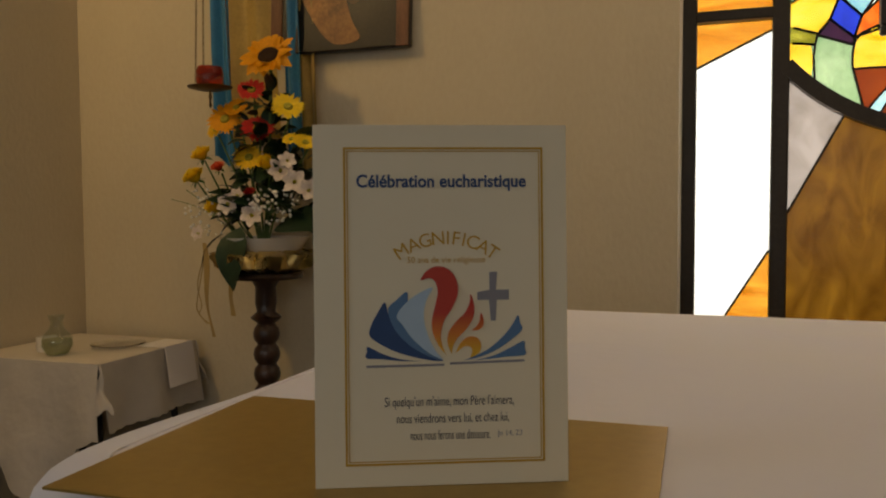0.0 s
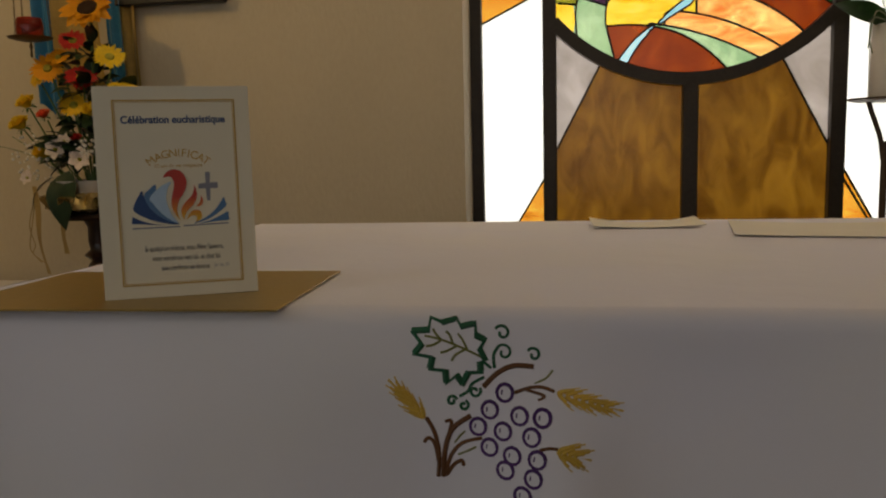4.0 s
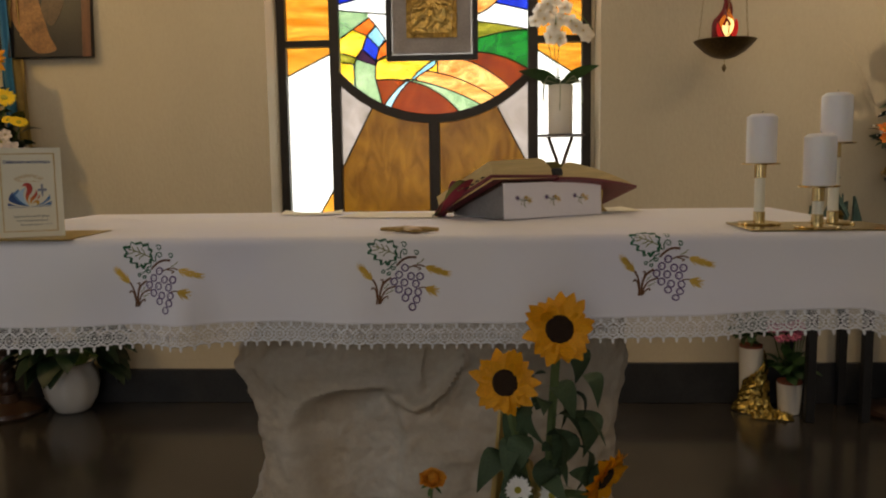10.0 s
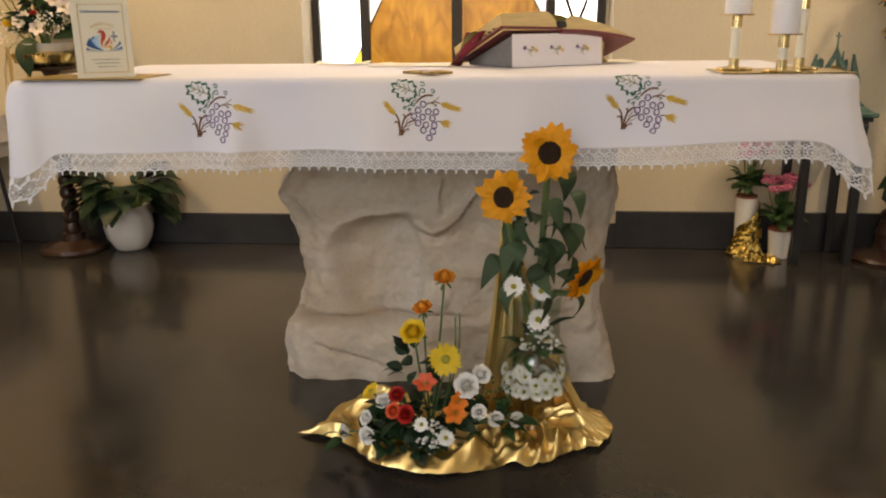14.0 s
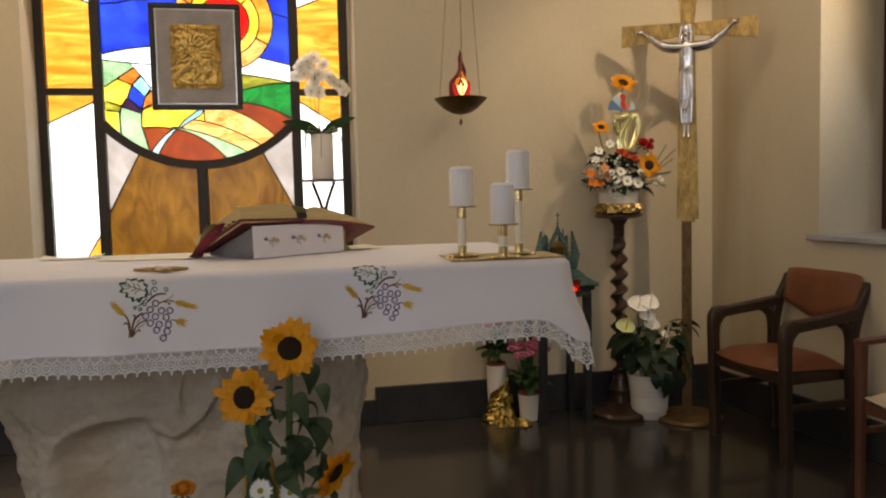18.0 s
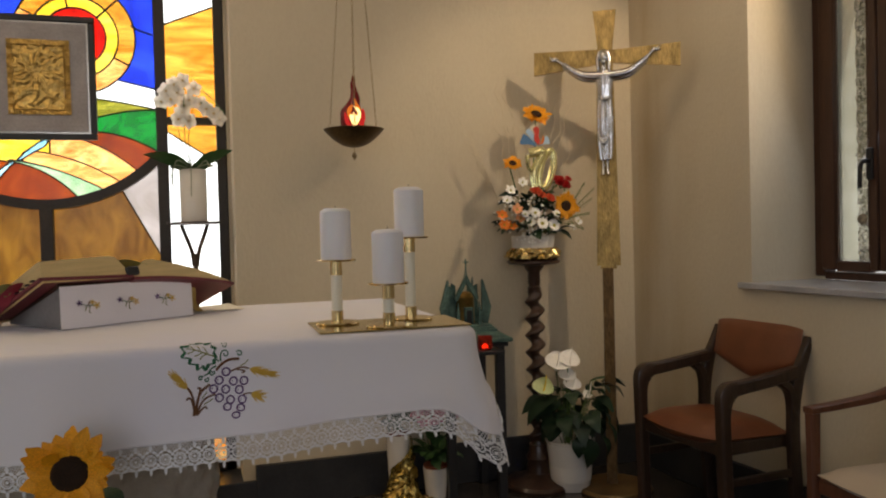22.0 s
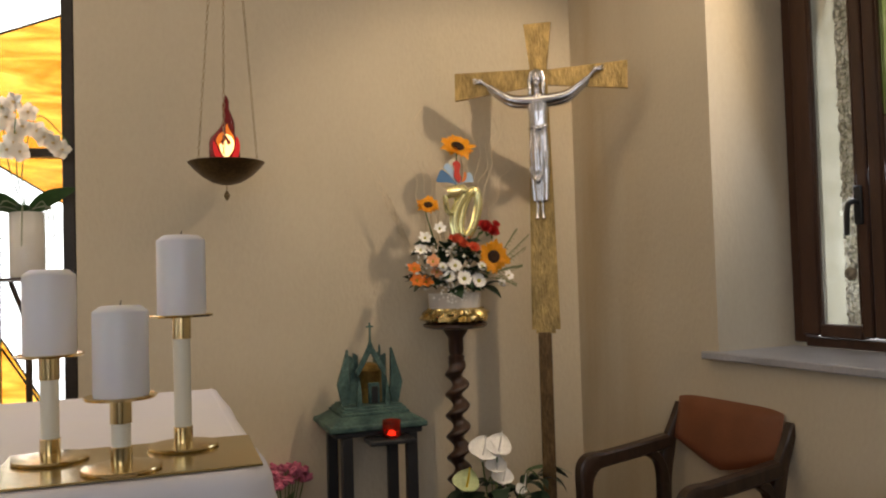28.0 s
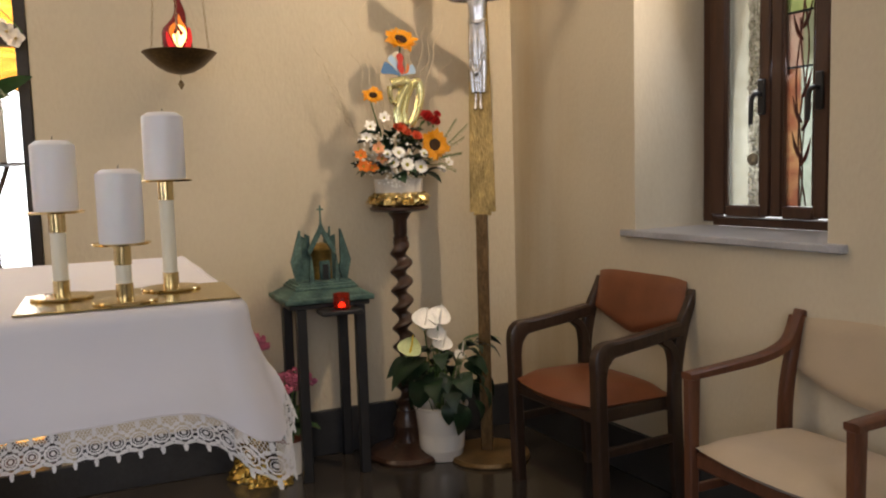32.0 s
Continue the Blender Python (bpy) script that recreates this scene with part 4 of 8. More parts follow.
INKGREY = material("grey_ink", (0.25, 0.25, 0.29), 0.6, var=0.05, bump=0)
INKBLACK = material("near_black_ink", (0.03, 0.03, 0.05), 0.6, var=0.05, bump=0)
bu = lambda px: (px - 783) / 452 * 0.148
bv = lambda py: (866 - py) / 640 * 0.21


def ink(name, poly, mt, y=-0.0004, smooth=True):
    p = [(bu(a), 0, bv(b)) for a, b in poly]
    q = spline(p + [p[0]], 5)[:-1] if smooth else [Vector(v) for v in p]
    return part(name, Geo().prism([(v.x, v.z) for v in q], y, y + 0.0002), mt, booklet)


def writing(text, parent, m, size, mt, name="lettering", fit=None, bold=0.0):
    cu = bpy.data.curves.new(name, "FONT")
    cu.body, cu.size, cu.align_x, cu.align_y, cu.offset = text, size, "CENTER", "CENTER", bold
    tmp = bpy.data.objects.new(name, cu)
    scene.collection.objects.link(tmp)
    bpy.context.view_layer.update()
    me = bpy.data.meshes.new_from_object(tmp.evaluated_get(bpy.context.evaluated_depsgraph_get()))
    wide = max(0.0001, tmp.dimensions.x)
    bpy.data.objects.remove(tmp)
    k = fit / wide if fit else 1
    me.transform(m @ Matrix.Diagonal((k, 1, 1, 1)))
    me.materials.append(mt)
    ob = new(name, me)
    ob.parent = parent
    return ob


UP = Matrix.Rotation(radians(90), 4, "X")
for x0, z0, x1, z1 in ((612, 268, 964, 268), (612, 826, 964, 826), (612, 268, 612, 826), (964, 268, 964, 826)):
    for o, w in ((0, 0.0012), (5, 0.0005)):
        s_ = lambda p, lo: p + (o if lo else -o)
        xa, xb = (s_(612, 1), s_(964, 0)) if z0 == z1 else ((s_(x0, x0 < 700),) * 2)
        za, zb = (s_(268, 1), s_(826, 0)) if x0 == x1 else ((s_(z0, z0 < 500),) * 2)
        part("border_line", Geo().box(((bu(xa) + bu(xb)) / 2, -0.0004, (bv(za) + bv(zb)) / 2), (abs(bu(xb) - bu(xa)) + w, 0.0003, abs(bv(zb) - bv(za)) + w), 0), INKGOLD, booklet)
writing("Célébration eucharistique", booklet, Matrix.Translation((bu(784), -0.0005, bv(327))) @ UP, 0.0102, INKBLUE, fit=0.099, bold=0.00026)
ADV = (0.98, 0.80, 0.84, 0.86, 0.42, 0.64, 0.42, 0.78, 0.74, 0.66)
for i, ch in enumerate("MAGNIFICAT"):
    t = radians(-38 + 76 * (sum(ADV[:i]) + ADV[i] / 2) / sum(ADV))
    writing(ch, booklet, Matrix.Translation((bu(791 + 146 * math.sin(t)), -0.0005, bv(574 - 146 * math.cos(t)))) @ UP @ Matrix.Rotation(-t, 4, "Z"), 0.0112, INKGOLD)
writing("50 ans de vie religieuse", booklet, Matrix.Translation((bu(791), -0.0005, bv(466))) @ UP, 0.0052, INKGOLD, fit=0.0455)
for tx, cx, cy, w in (("Si quelqu'un m'aime, mon Père l'aimera,", 795, 717, 0.0755), ("nous viendrons vers lui, et chez lui,", 801, 747, 0.0655), ("nous nous ferons une demeure.", 796, 777, 0.0465)):
    writing(tx, booklet, Matrix.Translation((bu(cx), -0.0005, bv(cy))) @ UP, 0.0078, INKBLACK, fit=w)
writing("Jn 14, 23", booklet, Matrix.Translation((bu(903), -0.0005, bv(776))) @ UP, 0.0045, INKGREY, fit=0.0145)
INKFLAME = material("red_to_yellow_ink", (0.5, 0.05, 0.03), 0.6, var=0.05, bump=0)
nt = INKFLAME.node_tree
fade = nt.nodes.new("ShaderNodeMapRange")
fade.inputs["From Min"].default_value, fade.inputs["From Max"].default_value = bv(628), bv(560)
axis = nt.nodes.new("ShaderNodeSeparateXYZ")
nt.links.new(next(n for n in nt.nodes if n.type == "TEX_COORD").outputs["Object"], axis.inputs[0])
nt.links.new(axis.outputs["Z"], fade.inputs[0])
nt.links.new(ramp(nt, fade.outputs[0], [(0.0, (0.72, 0.42, 0.04)), (0.45, (0.68, 0.22, 0.04)), (1.0, (0.5, 0.05, 0.035))]), nt.nodes["Principled BSDF"].inputs["Base Color"])
ink("page_shape", [(785, 645), (762, 644), (709, 631), (670, 612), (654, 598), (657, 580), (668, 559), (681, 540), (687, 559), (702, 590), (733, 622), (762, 638)], INKBLUE, -0.0004)
ink("page_shape", [(785, 645), (755, 635), (723, 615), (698, 587), (687, 553), (702, 536), (721, 522), (723, 548), (737, 587), (758, 619)], INKMID, -0.0006)
ink("page_shape", [(785, 644), (758, 630), (730, 605), (712, 580), (702, 564), (719, 541), (741, 525), (766, 515), (755, 537), (750, 566), (757, 598), (769, 624)], INKPALE, -0.0008)
ink("page_shape", [(744, 645), (709, 641), (677, 631), (651, 618), (649, 626), (648, 638), (673, 640), (709, 644)], INKBLUE, -0.0004)
ink("flame_shape", [(790, 635), (774, 615), (765, 590), (765, 569), (771, 544), (775, 523), (771, 505), (760, 498), (745, 501), (757, 484), (776, 477), (797, 484), (810, 505), (811, 527), (801, 551), (787, 573), (780, 598), (783, 619)], INKFLAME, -0.001)
ink("flame_shape", [(799, 633), (792, 614), (794, 594), (808, 575), (824, 559), (832, 541), (834, 527), (840, 548), (838, 569), (826, 589), (810, 605), (802, 619)], INKFLAME, -0.0012)
ink("flame_shape", [(835, 592), (845, 583), (850, 573), (852, 560), (857, 573), (855, 585), (847, 591)], INKFLAME, -0.001)
ink("flame_shape", [(806, 632), (815, 614), (829, 603), (845, 605), (852, 617), (849, 631), (833, 640), (836, 630), (833, 621), (822, 620)], INKFLAME, -0.0008)
ink("page_shape", [(822, 645), (861, 628), (890, 605), (909, 582), (919, 566), (923, 580), (926, 592), (904, 612), (875, 630), (847, 640)], INKMID, -0.0004)
ink("page_shape", [(840, 645), (875, 637), (904, 624), (929, 612), (931, 624), (931, 637), (897, 640), (868, 643)], INKMID, -0.0006)
ink("base_line", [(648, 651), (786, 650), (786, 654), (648, 655)], INKGREY, smooth=False)
ink("base_line", [(796, 648), (930, 645), (930, 649), (796, 652)], INKGREY, smooth=False)
ink("cross_shape", [(868, 488), (882, 488), (880, 520), (903, 520), (903, 538), (881, 538), (879, 575), (870, 575), (867, 538), (846, 538), (846, 524), (868, 520)], INKGREY, smooth=False)

GOLDCARD = material("gold_mirror_card", (0.55, 0.43, 0.19), 0.2, metal=0.9, var=0.08, bump=0.03)
solid("gold_tray", Geo().box((0, 0, 0), (0.335, 0.215, 0.003), 0.001), GOLDCARD, "gold reflective card tray under the three candles", "tray", m=pose(1.022, -2.2, TOPZ + 0.0022, 0, 0, -1.5))


def candlestick(x, y, plate):
    t = thing("candlestick", pose(x, y, TOPZ + 0.004), "brass candlestick with an ivory enamelled shaft" if plate < 0.2 else "tall brass candlestick with an ivory enamelled shaft", "candlestick", "candlesticks on the altar")
    part("base", Geo().lathe([(0.0, 0), (0.049, 0), (0.0505, 0.0025), (0.049, 0.005), (0.02, 0.008), (0.0, 0.008)], 36), BRASS, t)
    part("lower_collar", Geo().lathe([(0.0, 0.006), (0.0135, 0.006), (0.0135, 0.030), (0.012, 0.031), (0, 0.031)], 24), BRASS, t)
    part("shaft", Geo().lathe([(0.0, 0.03), (0.0122, 0.03), (0.0122, plate - 0.034), (0, plate - 0.034)], 24), IVORY, t, "ivory enamelled shaft")
    part("upper_collar", Geo().lathe([(0.0, plate - 0.035), (0.0135, plate - 0.035), (0.0135, plate - 0.002), (0, plate - 0.002)], 24), BRASS, t)
    part("drip_plate", Geo().lathe([(0.0, plate - 0.003), (0.044, plate - 0.003), (0.046, plate), (0.044, plate + 0.001), (0.04, plate - 0.0005), (0, plate - 0.0005)], 36), BRASS, t)
    c = thing("candle", pose(x + 0.001, y, TOPZ + 0.004 + plate), "thick white pillar candle with a short dark wick", "candle", "candles on the altar")
    part("wax", Geo().lathe([(0.0, 0), (0.034, 0), (0.0348, 0.003), (0.0348, 0.1085), (0.0340, 0.1105), (0.0262, 0.1165), (0.0235, 0.1175), (0.012, 0.1180), (0.006, 0.1170), (0, 0.1168)], 36), WAX, c)
    part("wick", Geo().tube([(0, 0, 0.117), (0.0006, 0, 0.121), (0.0015, 0, 0.124)], 0.0008, 5), IRONBLK, c)


candlestick(0.917, -2.155, 0.1465)
candlestick(1.012, -2.262, 0.0955)
candlestick(1.093, -2.150, 0.1935)

gx = Geo()


def cross_arm(a, b, wa, wb, seed):
    a, b = Vector(a), Vector(b)
    side = Vector((-(b - a).y, (b - a).x, 0)).normalized()

    def fn(u, v):
        t = 2 * math.pi * v
        k = wa + (wb - wa) * u
        k *= math.sin(math.pi * (0.12 + 0.78 * u)) ** 0.35
        o = 1 + 0.18 * noise.noise(Vector((u * 7, math.cos(t), seed)))
        return a + (b - a) * u + side * (k * o * math.cos(t)) + Vector((0, 0, 0.0068 * o * math.sin(t) * math.sin(math.pi * (0.1 + 0.8 * u)) ** 0.4))
    gx.sheet(fn, 20, 12)
    for e in (0, 1):
        gx.add([fn(e, j / 12) for j in range(12)], [list(range(12))])


cross_arm((-0.068, 0.006, 0), (0.072, -0.004, 0), 0.013, 0.012, 1)
cross_arm((0.026, -0.050, 0), (-0.020, 0.050, 0), 0.021, 0.018, 5)
OLIVEWOOD = material("olive_wood", (0.36, 0.23, 0.075), 0.45, var=0.35, scale=25, stretch=(1, 5, 1))
solid("small_cross", gx, OLIVEWOOD, "small flat yellow-brown wooden cross lying on the cloth", "cross", m=pose(0.072, -2.232, TOPZ + 0.0065, 0, 0, -4))


def paper(name, x, y, w, d, rz, lift, label):
    g = Geo().sheet(lambda u, v: ((u - 0.5) * w, (v - 0.5) * d, 0.0012 + lift * (2 * u - 1) ** 2 * (0.4 + 0.6 * v)), 10, 6, 0.0008)
    return solid(name, g, PAPER, label, "paper", smooth=80, m=pose(x, y, TOPZ + 0.0005, 0, 0, rz))


paper("folded_napkin", -0.30, -1.58, 0.19, 0.10, 3, 0.010, "folded white paper napkin with curling edges on the altar")
paper("paper_sheet", -0.02, -1.68, 0.30, 0.21, -8, 0.004, "loose white sheet of paper lying flat on the altar")
paper("paper_sheet", 0.60, -1.55, 0.26, 0.18, 12, 0.004, "loose white sheet of paper beside the book stand")

BK = Matrix.Translation((0.452, -1.80, TOPZ)) @ Matrix.Rotation(radians(35), 4, "Z")
stand = thing("book_stand", BK, "low wooden book stand covered with a white embroidered cloth", "book stand")
slope = Matrix.Translation((0, 0.02, 0.105)) @ Matrix.Rotation(radians(-21), 4, "X")
part("board", Geo().box((0, 0.12, -0.004), (0.36, 0.27, 0.012), 0.003, slope), DARKWOOD, stand)
part("cover_cloth", Geo().sheet(lambda u, v: ((u - 0.5) * 0.362, -0.002 - 0.004 * math.sin(9 * u) * (1 - v) - 0.003 * (1 - v), 0.001 + 0.101 * v), 24, 8, 0.0015), LINEN, stand, "white linen cover with small embroidered flowers", 80)
part("prop", Geo().box((0, 0.10, 0.03), (0.34, 0.006, 0.055), 0.001), DARKWOOD, stand)
# Grey panels stand in for the shade inside the stand's open sides.
STANDGREY = material("grey_side_shade", (0.22, 0.21, 0.21), 0.6, var=0.12, scale=12, bump=0.1)
for sx in (-1, 1):
    part("side_board", Geo().prism([(0.0, 0.002), (0.255, 0.002), (0.255, 0.010), (0.0, 0.098)], -0.004, 0.004).moved(Matrix.Translation((sx * 0.176, 0, 0)) @ Matrix.Rotation(radians(90), 4, "Z")), STANDGREY, stand, "grey slanted panel standing for shade in the open side")
for k in (-0.115, -0.010, 0.095):
    for dx, dz, mt, r in ((-0.022, 0.060, PURPLE_T, 0.0070), (0.022, 0.052, YELLOW_T, 0.0085), (0.010, 0.060, YELLOW_T, 0.0055)):
        for a in range(5):
            part("stitched_petal", Geo().tube([(k + dx, -0.0085, dz), (k + dx + r * math.cos(1.256 * a + dx * 90), -0.0088, dz + r * math.sin(1.256 * a + dx * 90))], [0.0009, 0.0018], 4), mt, stand)
    for pts, mt in (((( -0.018, 0.058), (0.0, 0.052), (0.016, 0.054)), GREEN_T), (((0.0, 0.052), (0.004, 0.064)), BROWN_T), (((-0.004, 0.052), (-0.008, 0.040)), OLIVE_T), (((0.004, 0.052), (0.002, 0.038), (0.007, 0.034)), OLIVE_T)):
        part("stitched_stem", Geo().tube([(k + a, -0.0085, b) for a, b in pts], 0.0009, 4), mt, stand)

book = thing("missal", BK @ Matrix.Translation((0, -0.02, 0.108)) @ Matrix.Rotation(radians(-21), 4, "X"), "large open missal with burgundy cover and gilt edges", "book")


def page_top(sg, u):
    rise = math.sin(min(1, u * 5) * math.pi / 2)
    return 0.006 + rise * (0.058 - 0.010 * u if sg < 0 else 0.052 * (1 - u) ** 0.8)


for sg, wide in ((-1, 0.222), (1, 0.285)):
    sink = 0.0 if sg < 0 else 0.035
    part("cover", Geo().sheet(lambda u, v: (sg * (wide + 0.013) * u, -0.005 + 0.31 * v, 0.006 + (0.006 if sg < 0 else 0.0) * u - sink * u * u), 8, 2, 0.007), BOOKRED, book, "burgundy leather cover")
    part("page_block", Geo().sheet(lambda u, v: (sg * (0.004 + wide * u), 0.0 + 0.295 * v, 0.005 + page_top(sg, u) - sink * u * u), 14, 2), PAGES, book, "slightly curved page block with gilt edges")
    side = Geo()
    for e in (0.0, 0.295):
        side.sheet(lambda u, v: (sg * (0.004 + wide * u), e, 0.006 - sink * u * u + v * (page_top(sg, u) - 0.001)), 14, 1)
    side.sheet(lambda u, v: (sg * (wide + 0.004), 0.295 * u, 0.006 - sink + v * (page_top(sg, 1.0) - 0.001)), 2, 1)
    part("page_edge", side, PAGES, book)
for i in range(6):
    part("index_tab", Geo().box((-0.229, 0.04 + 0.028 * i, 0.026), (0.012, 0.012, 0.002), 0.0005), IRONBLK, book)
RIBBONS = (("crimson", (0.26, 0.03, 0.05)), ("olive", (0.20, 0.21, 0.07)), ("wine", (0.22, 0.05, 0.09)), ("rust", (0.36, 0.10, 0.05)))
for i, (nm, c) in enumerate(RIBBONS):
    rm = material(nm + "_ribbon", c, 0.42, var=0.15, grain=500)
    x = -0.236 + 0.006 * i
    part("bookmark_ribbon", Geo().sheet(lambda u, v: (x - 0.022 - 0.014 * math.sin(3 * u + i) - 0.009 * i + 0.034 * v + 0.004 * math.sin(14 * u + 2 * i), 0.09 + 0.265 * u + 0.014 * i, 0.034 - 0.046 * min(1, 1.5 * u) + 0.006 * math.sin(9 * u + 2 * v + i) + 0.004 * i * (1 - u)), 22, 4, 0.0008), rm, book, nm + " satin bookmark ribbon", 80)
    part("ribbon_end", Geo().sheet(lambda u, v: (x - 0.035 + 0.030 * i - 0.030 * u + 0.022 * v, 0.33 + 0.012 * i + 0.02 * v, -0.002 + 0.012 * math.sin(3.1 * u) - 0.012 * u), 12, 3, 0.0008), rm, book, nm + " satin ribbon end", 80)
part("headband", Geo().box((0, -0.004, 0.022), (0.034, 0.014, 0.022), 0.006), IRONBLK, book)
part("ribbon_bunch", Geo().sheet(lambda u, v: (-0.05 + 0.10 * u, 0.0 + 0.05 * v, 0.040 + 0.010 * math.sin(4 * u + 2 * v) + 0.006), 8, 5, 0.001), material("olive_ribbon", (0.3, 0.26, 0.08), 0.5, var=0.2), book, "bunch of ribbons at the spine", 80)
part("hanging_ribbon", Geo().sheet(lambda u, v: (0.186 + 0.022 * v + 0.035 * u * u, 0.03 - 0.01 * math.sin(6 * u), 0.098 - 0.094 * u ** 0.8), 10, 1, 0.0008), material("gold_ribbon", (0.42, 0.28, 0.07), 0.5), stand, "gold ribbon hanging to the cloth", 80)

# ---- window in the side wall ----
PANEGLASS = stained("rippled_frosted_glass", (0.78, 0.77, 0.67), (0.88, 0.87, 0.78), 0.2, 9)
win2 = thing("window_2", RW, "brown wooden casement window with frosted glass and painted glass", "window")
win2["kind"] = "structure"
VF, ZB, ZT = 0.37, 1.0, 2.72
for u_ in (0.871, 1.451):
    part("frame_side", Geo().box((u_, VF + 0.03, (ZB + ZT) / 2), (0.05, 0.07, ZT - ZB), 0.004), BROWNFRAME, win2)
part("frame_bottom", Geo().box((1.161, VF + 0.03, ZB + 0.003), (0.53, 0.07, 0.034), 0.004), BROWNFRAME, win2)
part("frame_top", Geo().box((1.161, VF + 0.03, ZT - 0.02), (0.53, 0.07, 0.04), 0.004), BROWNFRAME, win2)
part("jamb_filler", Geo().box((1.578, VF + 0.03, (ZB + ZT) / 2), (0.20, 0.09, ZT - ZB + 0.06), 0.0), PLASTER, win2)
part("head_filler", Geo().box((1.148, VF + 0.03, ZT + 0.014), (0.60, 0.09, 0.028), 0.0), PLASTER, win2)
CLEAR2 = stained("pale_painted_glass", (0.55, 0.60, 0.50), (0.72, 0.74, 0.66), 0.3, 14)
PINKG = stained("rose_tinted_glass", (0.62, 0.42, 0.36), (0.74, 0.62, 0.52), 0.3, 10)
LIMEG = stained("lime_tinted_glass", (0.48, 0.54, 0.26), (0.66, 0.68, 0.42), 0.3, 10)
REDG = stained("rose_red_glass", (0.40, 0.19, 0.13), (0.62, 0.46, 0.28), 0.3, 9)
PALEG = stained("pale_olive_glass", (0.42, 0.44, 0.32), (0.58, 0.58, 0.44), 0.3, 10)
for i, (a, b) in enumerate(((0.897, 1.184), (1.188, 1.425))):
    wl, wr = ((0.078, 0.043), (0.050, 0.058))[i]
    pa, pb_ = a + wl, b - wr
    sash = part("sash", Geo().box(((a + wl / 2), VF, (ZB + ZT) / 2), (wl, 0.05, ZT - ZB - 0.06), 0.006), BROWNFRAME, win2)
    part("sash_stile", Geo().box((b - wr / 2, VF, (ZB + ZT) / 2), (wr, 0.05, ZT - ZB - 0.06), 0.006), BROWNFRAME, sash)
    for z_ in (ZB + 0.046, ZT - 0.061):
        part("sash_rail", Geo().box(((pa + pb_) / 2, VF, z_), (pb_ - pa, 0.05, 0.045), 0.006), BROWNFRAME, sash)
    for x_ in (pa + 0.004, pb_ - 0.004):
        part("glazing_bead", Geo().box((x_, VF - 0.014, (ZB + ZT) / 2), (0.008, 0.012, ZT - ZB - 0.15), 0.003), BROWNFRAME, sash)
    if i == 0:
        pn = part("pane", Geo().box(((pa + pb_) / 2, VF + 0.005, (ZB + ZT) / 2), (pb_ - pa, 0.006, ZT - ZB - 0.14), 0), PANEGLASS, sash, "rippled frosted glass pane")
        pn.visible_shadow = False
        ice = Geo().sheet(lambda u, v: (pb_ - 0.070 + 0.066 * u + 0.010 * noise.noise(Vector((v * 40, 0, 3))) * (1 - u), VF - 0.004 - 0.009 * noise.noise(Vector((u * 7, v * 110, 1))) - 0.004 * noise.noise(Vector((u * 15, v * 260, 7))), ZB + 0.07 + 1.56 * v), 16, 420, 0.002)
        ob = part("rippled_glass_edge", ice, stained("wavy_ice_glass", (0.42, 0.39, 0.32), (1.0, 0.98, 0.93), 0.3, 75, (1, 1, 0.5), 0.06), sash, "knobbly ice-like glass strip", 60)
        ob.visible_shadow = False
        part("glass_boss", Geo().lathe([(0, -0.010), (0.012, -0.009), (0.021, -0.003), (0.024, 0.004), (0, 0.005)], 18, m=Matrix.Translation((pb_ - 0.046, VF - 0.008, 1.245)) @ Matrix.Rotation(radians(-90), 4, "X")), material("grey_brown_lump", (0.26, 0.22, 0.16), 0.5, var=0.4, scale=60, bump=0.6), sash, "round grey-brown lump on the glass")
    else:
        zs = (ZB + 0.068, ZB + 0.568, ZB + 0.761, ZB + 1.2, ZT - 0.08)
        for k in range(4):
            h_ = zs[k + 1] - zs[k]
            for j, (xa, xb) in enumerate(((pa, pa + (0.44, 0.5, 1.0, 0.5)[k] * (pb_ - pa)), (pa + (0.44, 0.5, 1.0, 0.5)[k] * (pb_ - pa), pb_))):
                if xb - xa < 0.01:
                    continue
                pn = part("pane", Geo().box(((xa + xb) / 2, VF + 0.005, (zs[k] + zs[k + 1]) / 2), (xb - xa, 0.006, h_ - 0.004), 0), ((REDG, CLEAR2), (PINKG, PALEG), (LIMEG, LIMEG), (PINKG, CLEAR2))[k][j], sash)
                pn.visible_shadow = False
            if k:
                part("lead_came", Geo().box(((pa + pb_) / 2, VF, zs[k]), (pb_ - pa, 0.012, 0.007), 0.001), LEAD, sash)
        REED = material("red_brown_glass_paint", (0.16, 0.03, 0.02), 0.5, var=0.4, base2=(0.06, 0.03, 0.02))
        mid = (pa + pb_) / 2
        for k, (x0, amp, top) in enumerate(((mid - 0.010, 0.016, 1.60), (mid + 0.006, 0.020, 1.60), (mid + 0.002, 0.012, 0.75))):
            n_ = int(top / 0.12)
            pts = [(x0 + amp * math.sin(1.15 * j + k * 1.9 + 0.4), VF + 0.0005, ZB + 0.07 + (top - 0.08) * j / n_) for j in range(n_ + 1)]
            part("painted_stem", Geo().tube(spline(pts, 4), 0.0030, 5), REED, sash)
        for z_, sg in ((1.22, 1), (1.24, -1), (1.34, 1), (1.37, -1), (1.46, 1), (1.70, 1), (1.66, -1), (2.05, 1), (2.0, -1)):
            p = Vector((mid, VF + 0.0005, z_))
            part("painted_leaf", Geo().tube(spline([p, p + Vector((0.022 * sg, 0, 0.035)), p + Vector((0.040 * sg, 0, 0.10))], 4), [0.003, 0.006, 0.0075, 0.0075, 0.007, 0.006, 0.004, 0.002, 0.001], 5), REED, sash)
    hz = 1.434
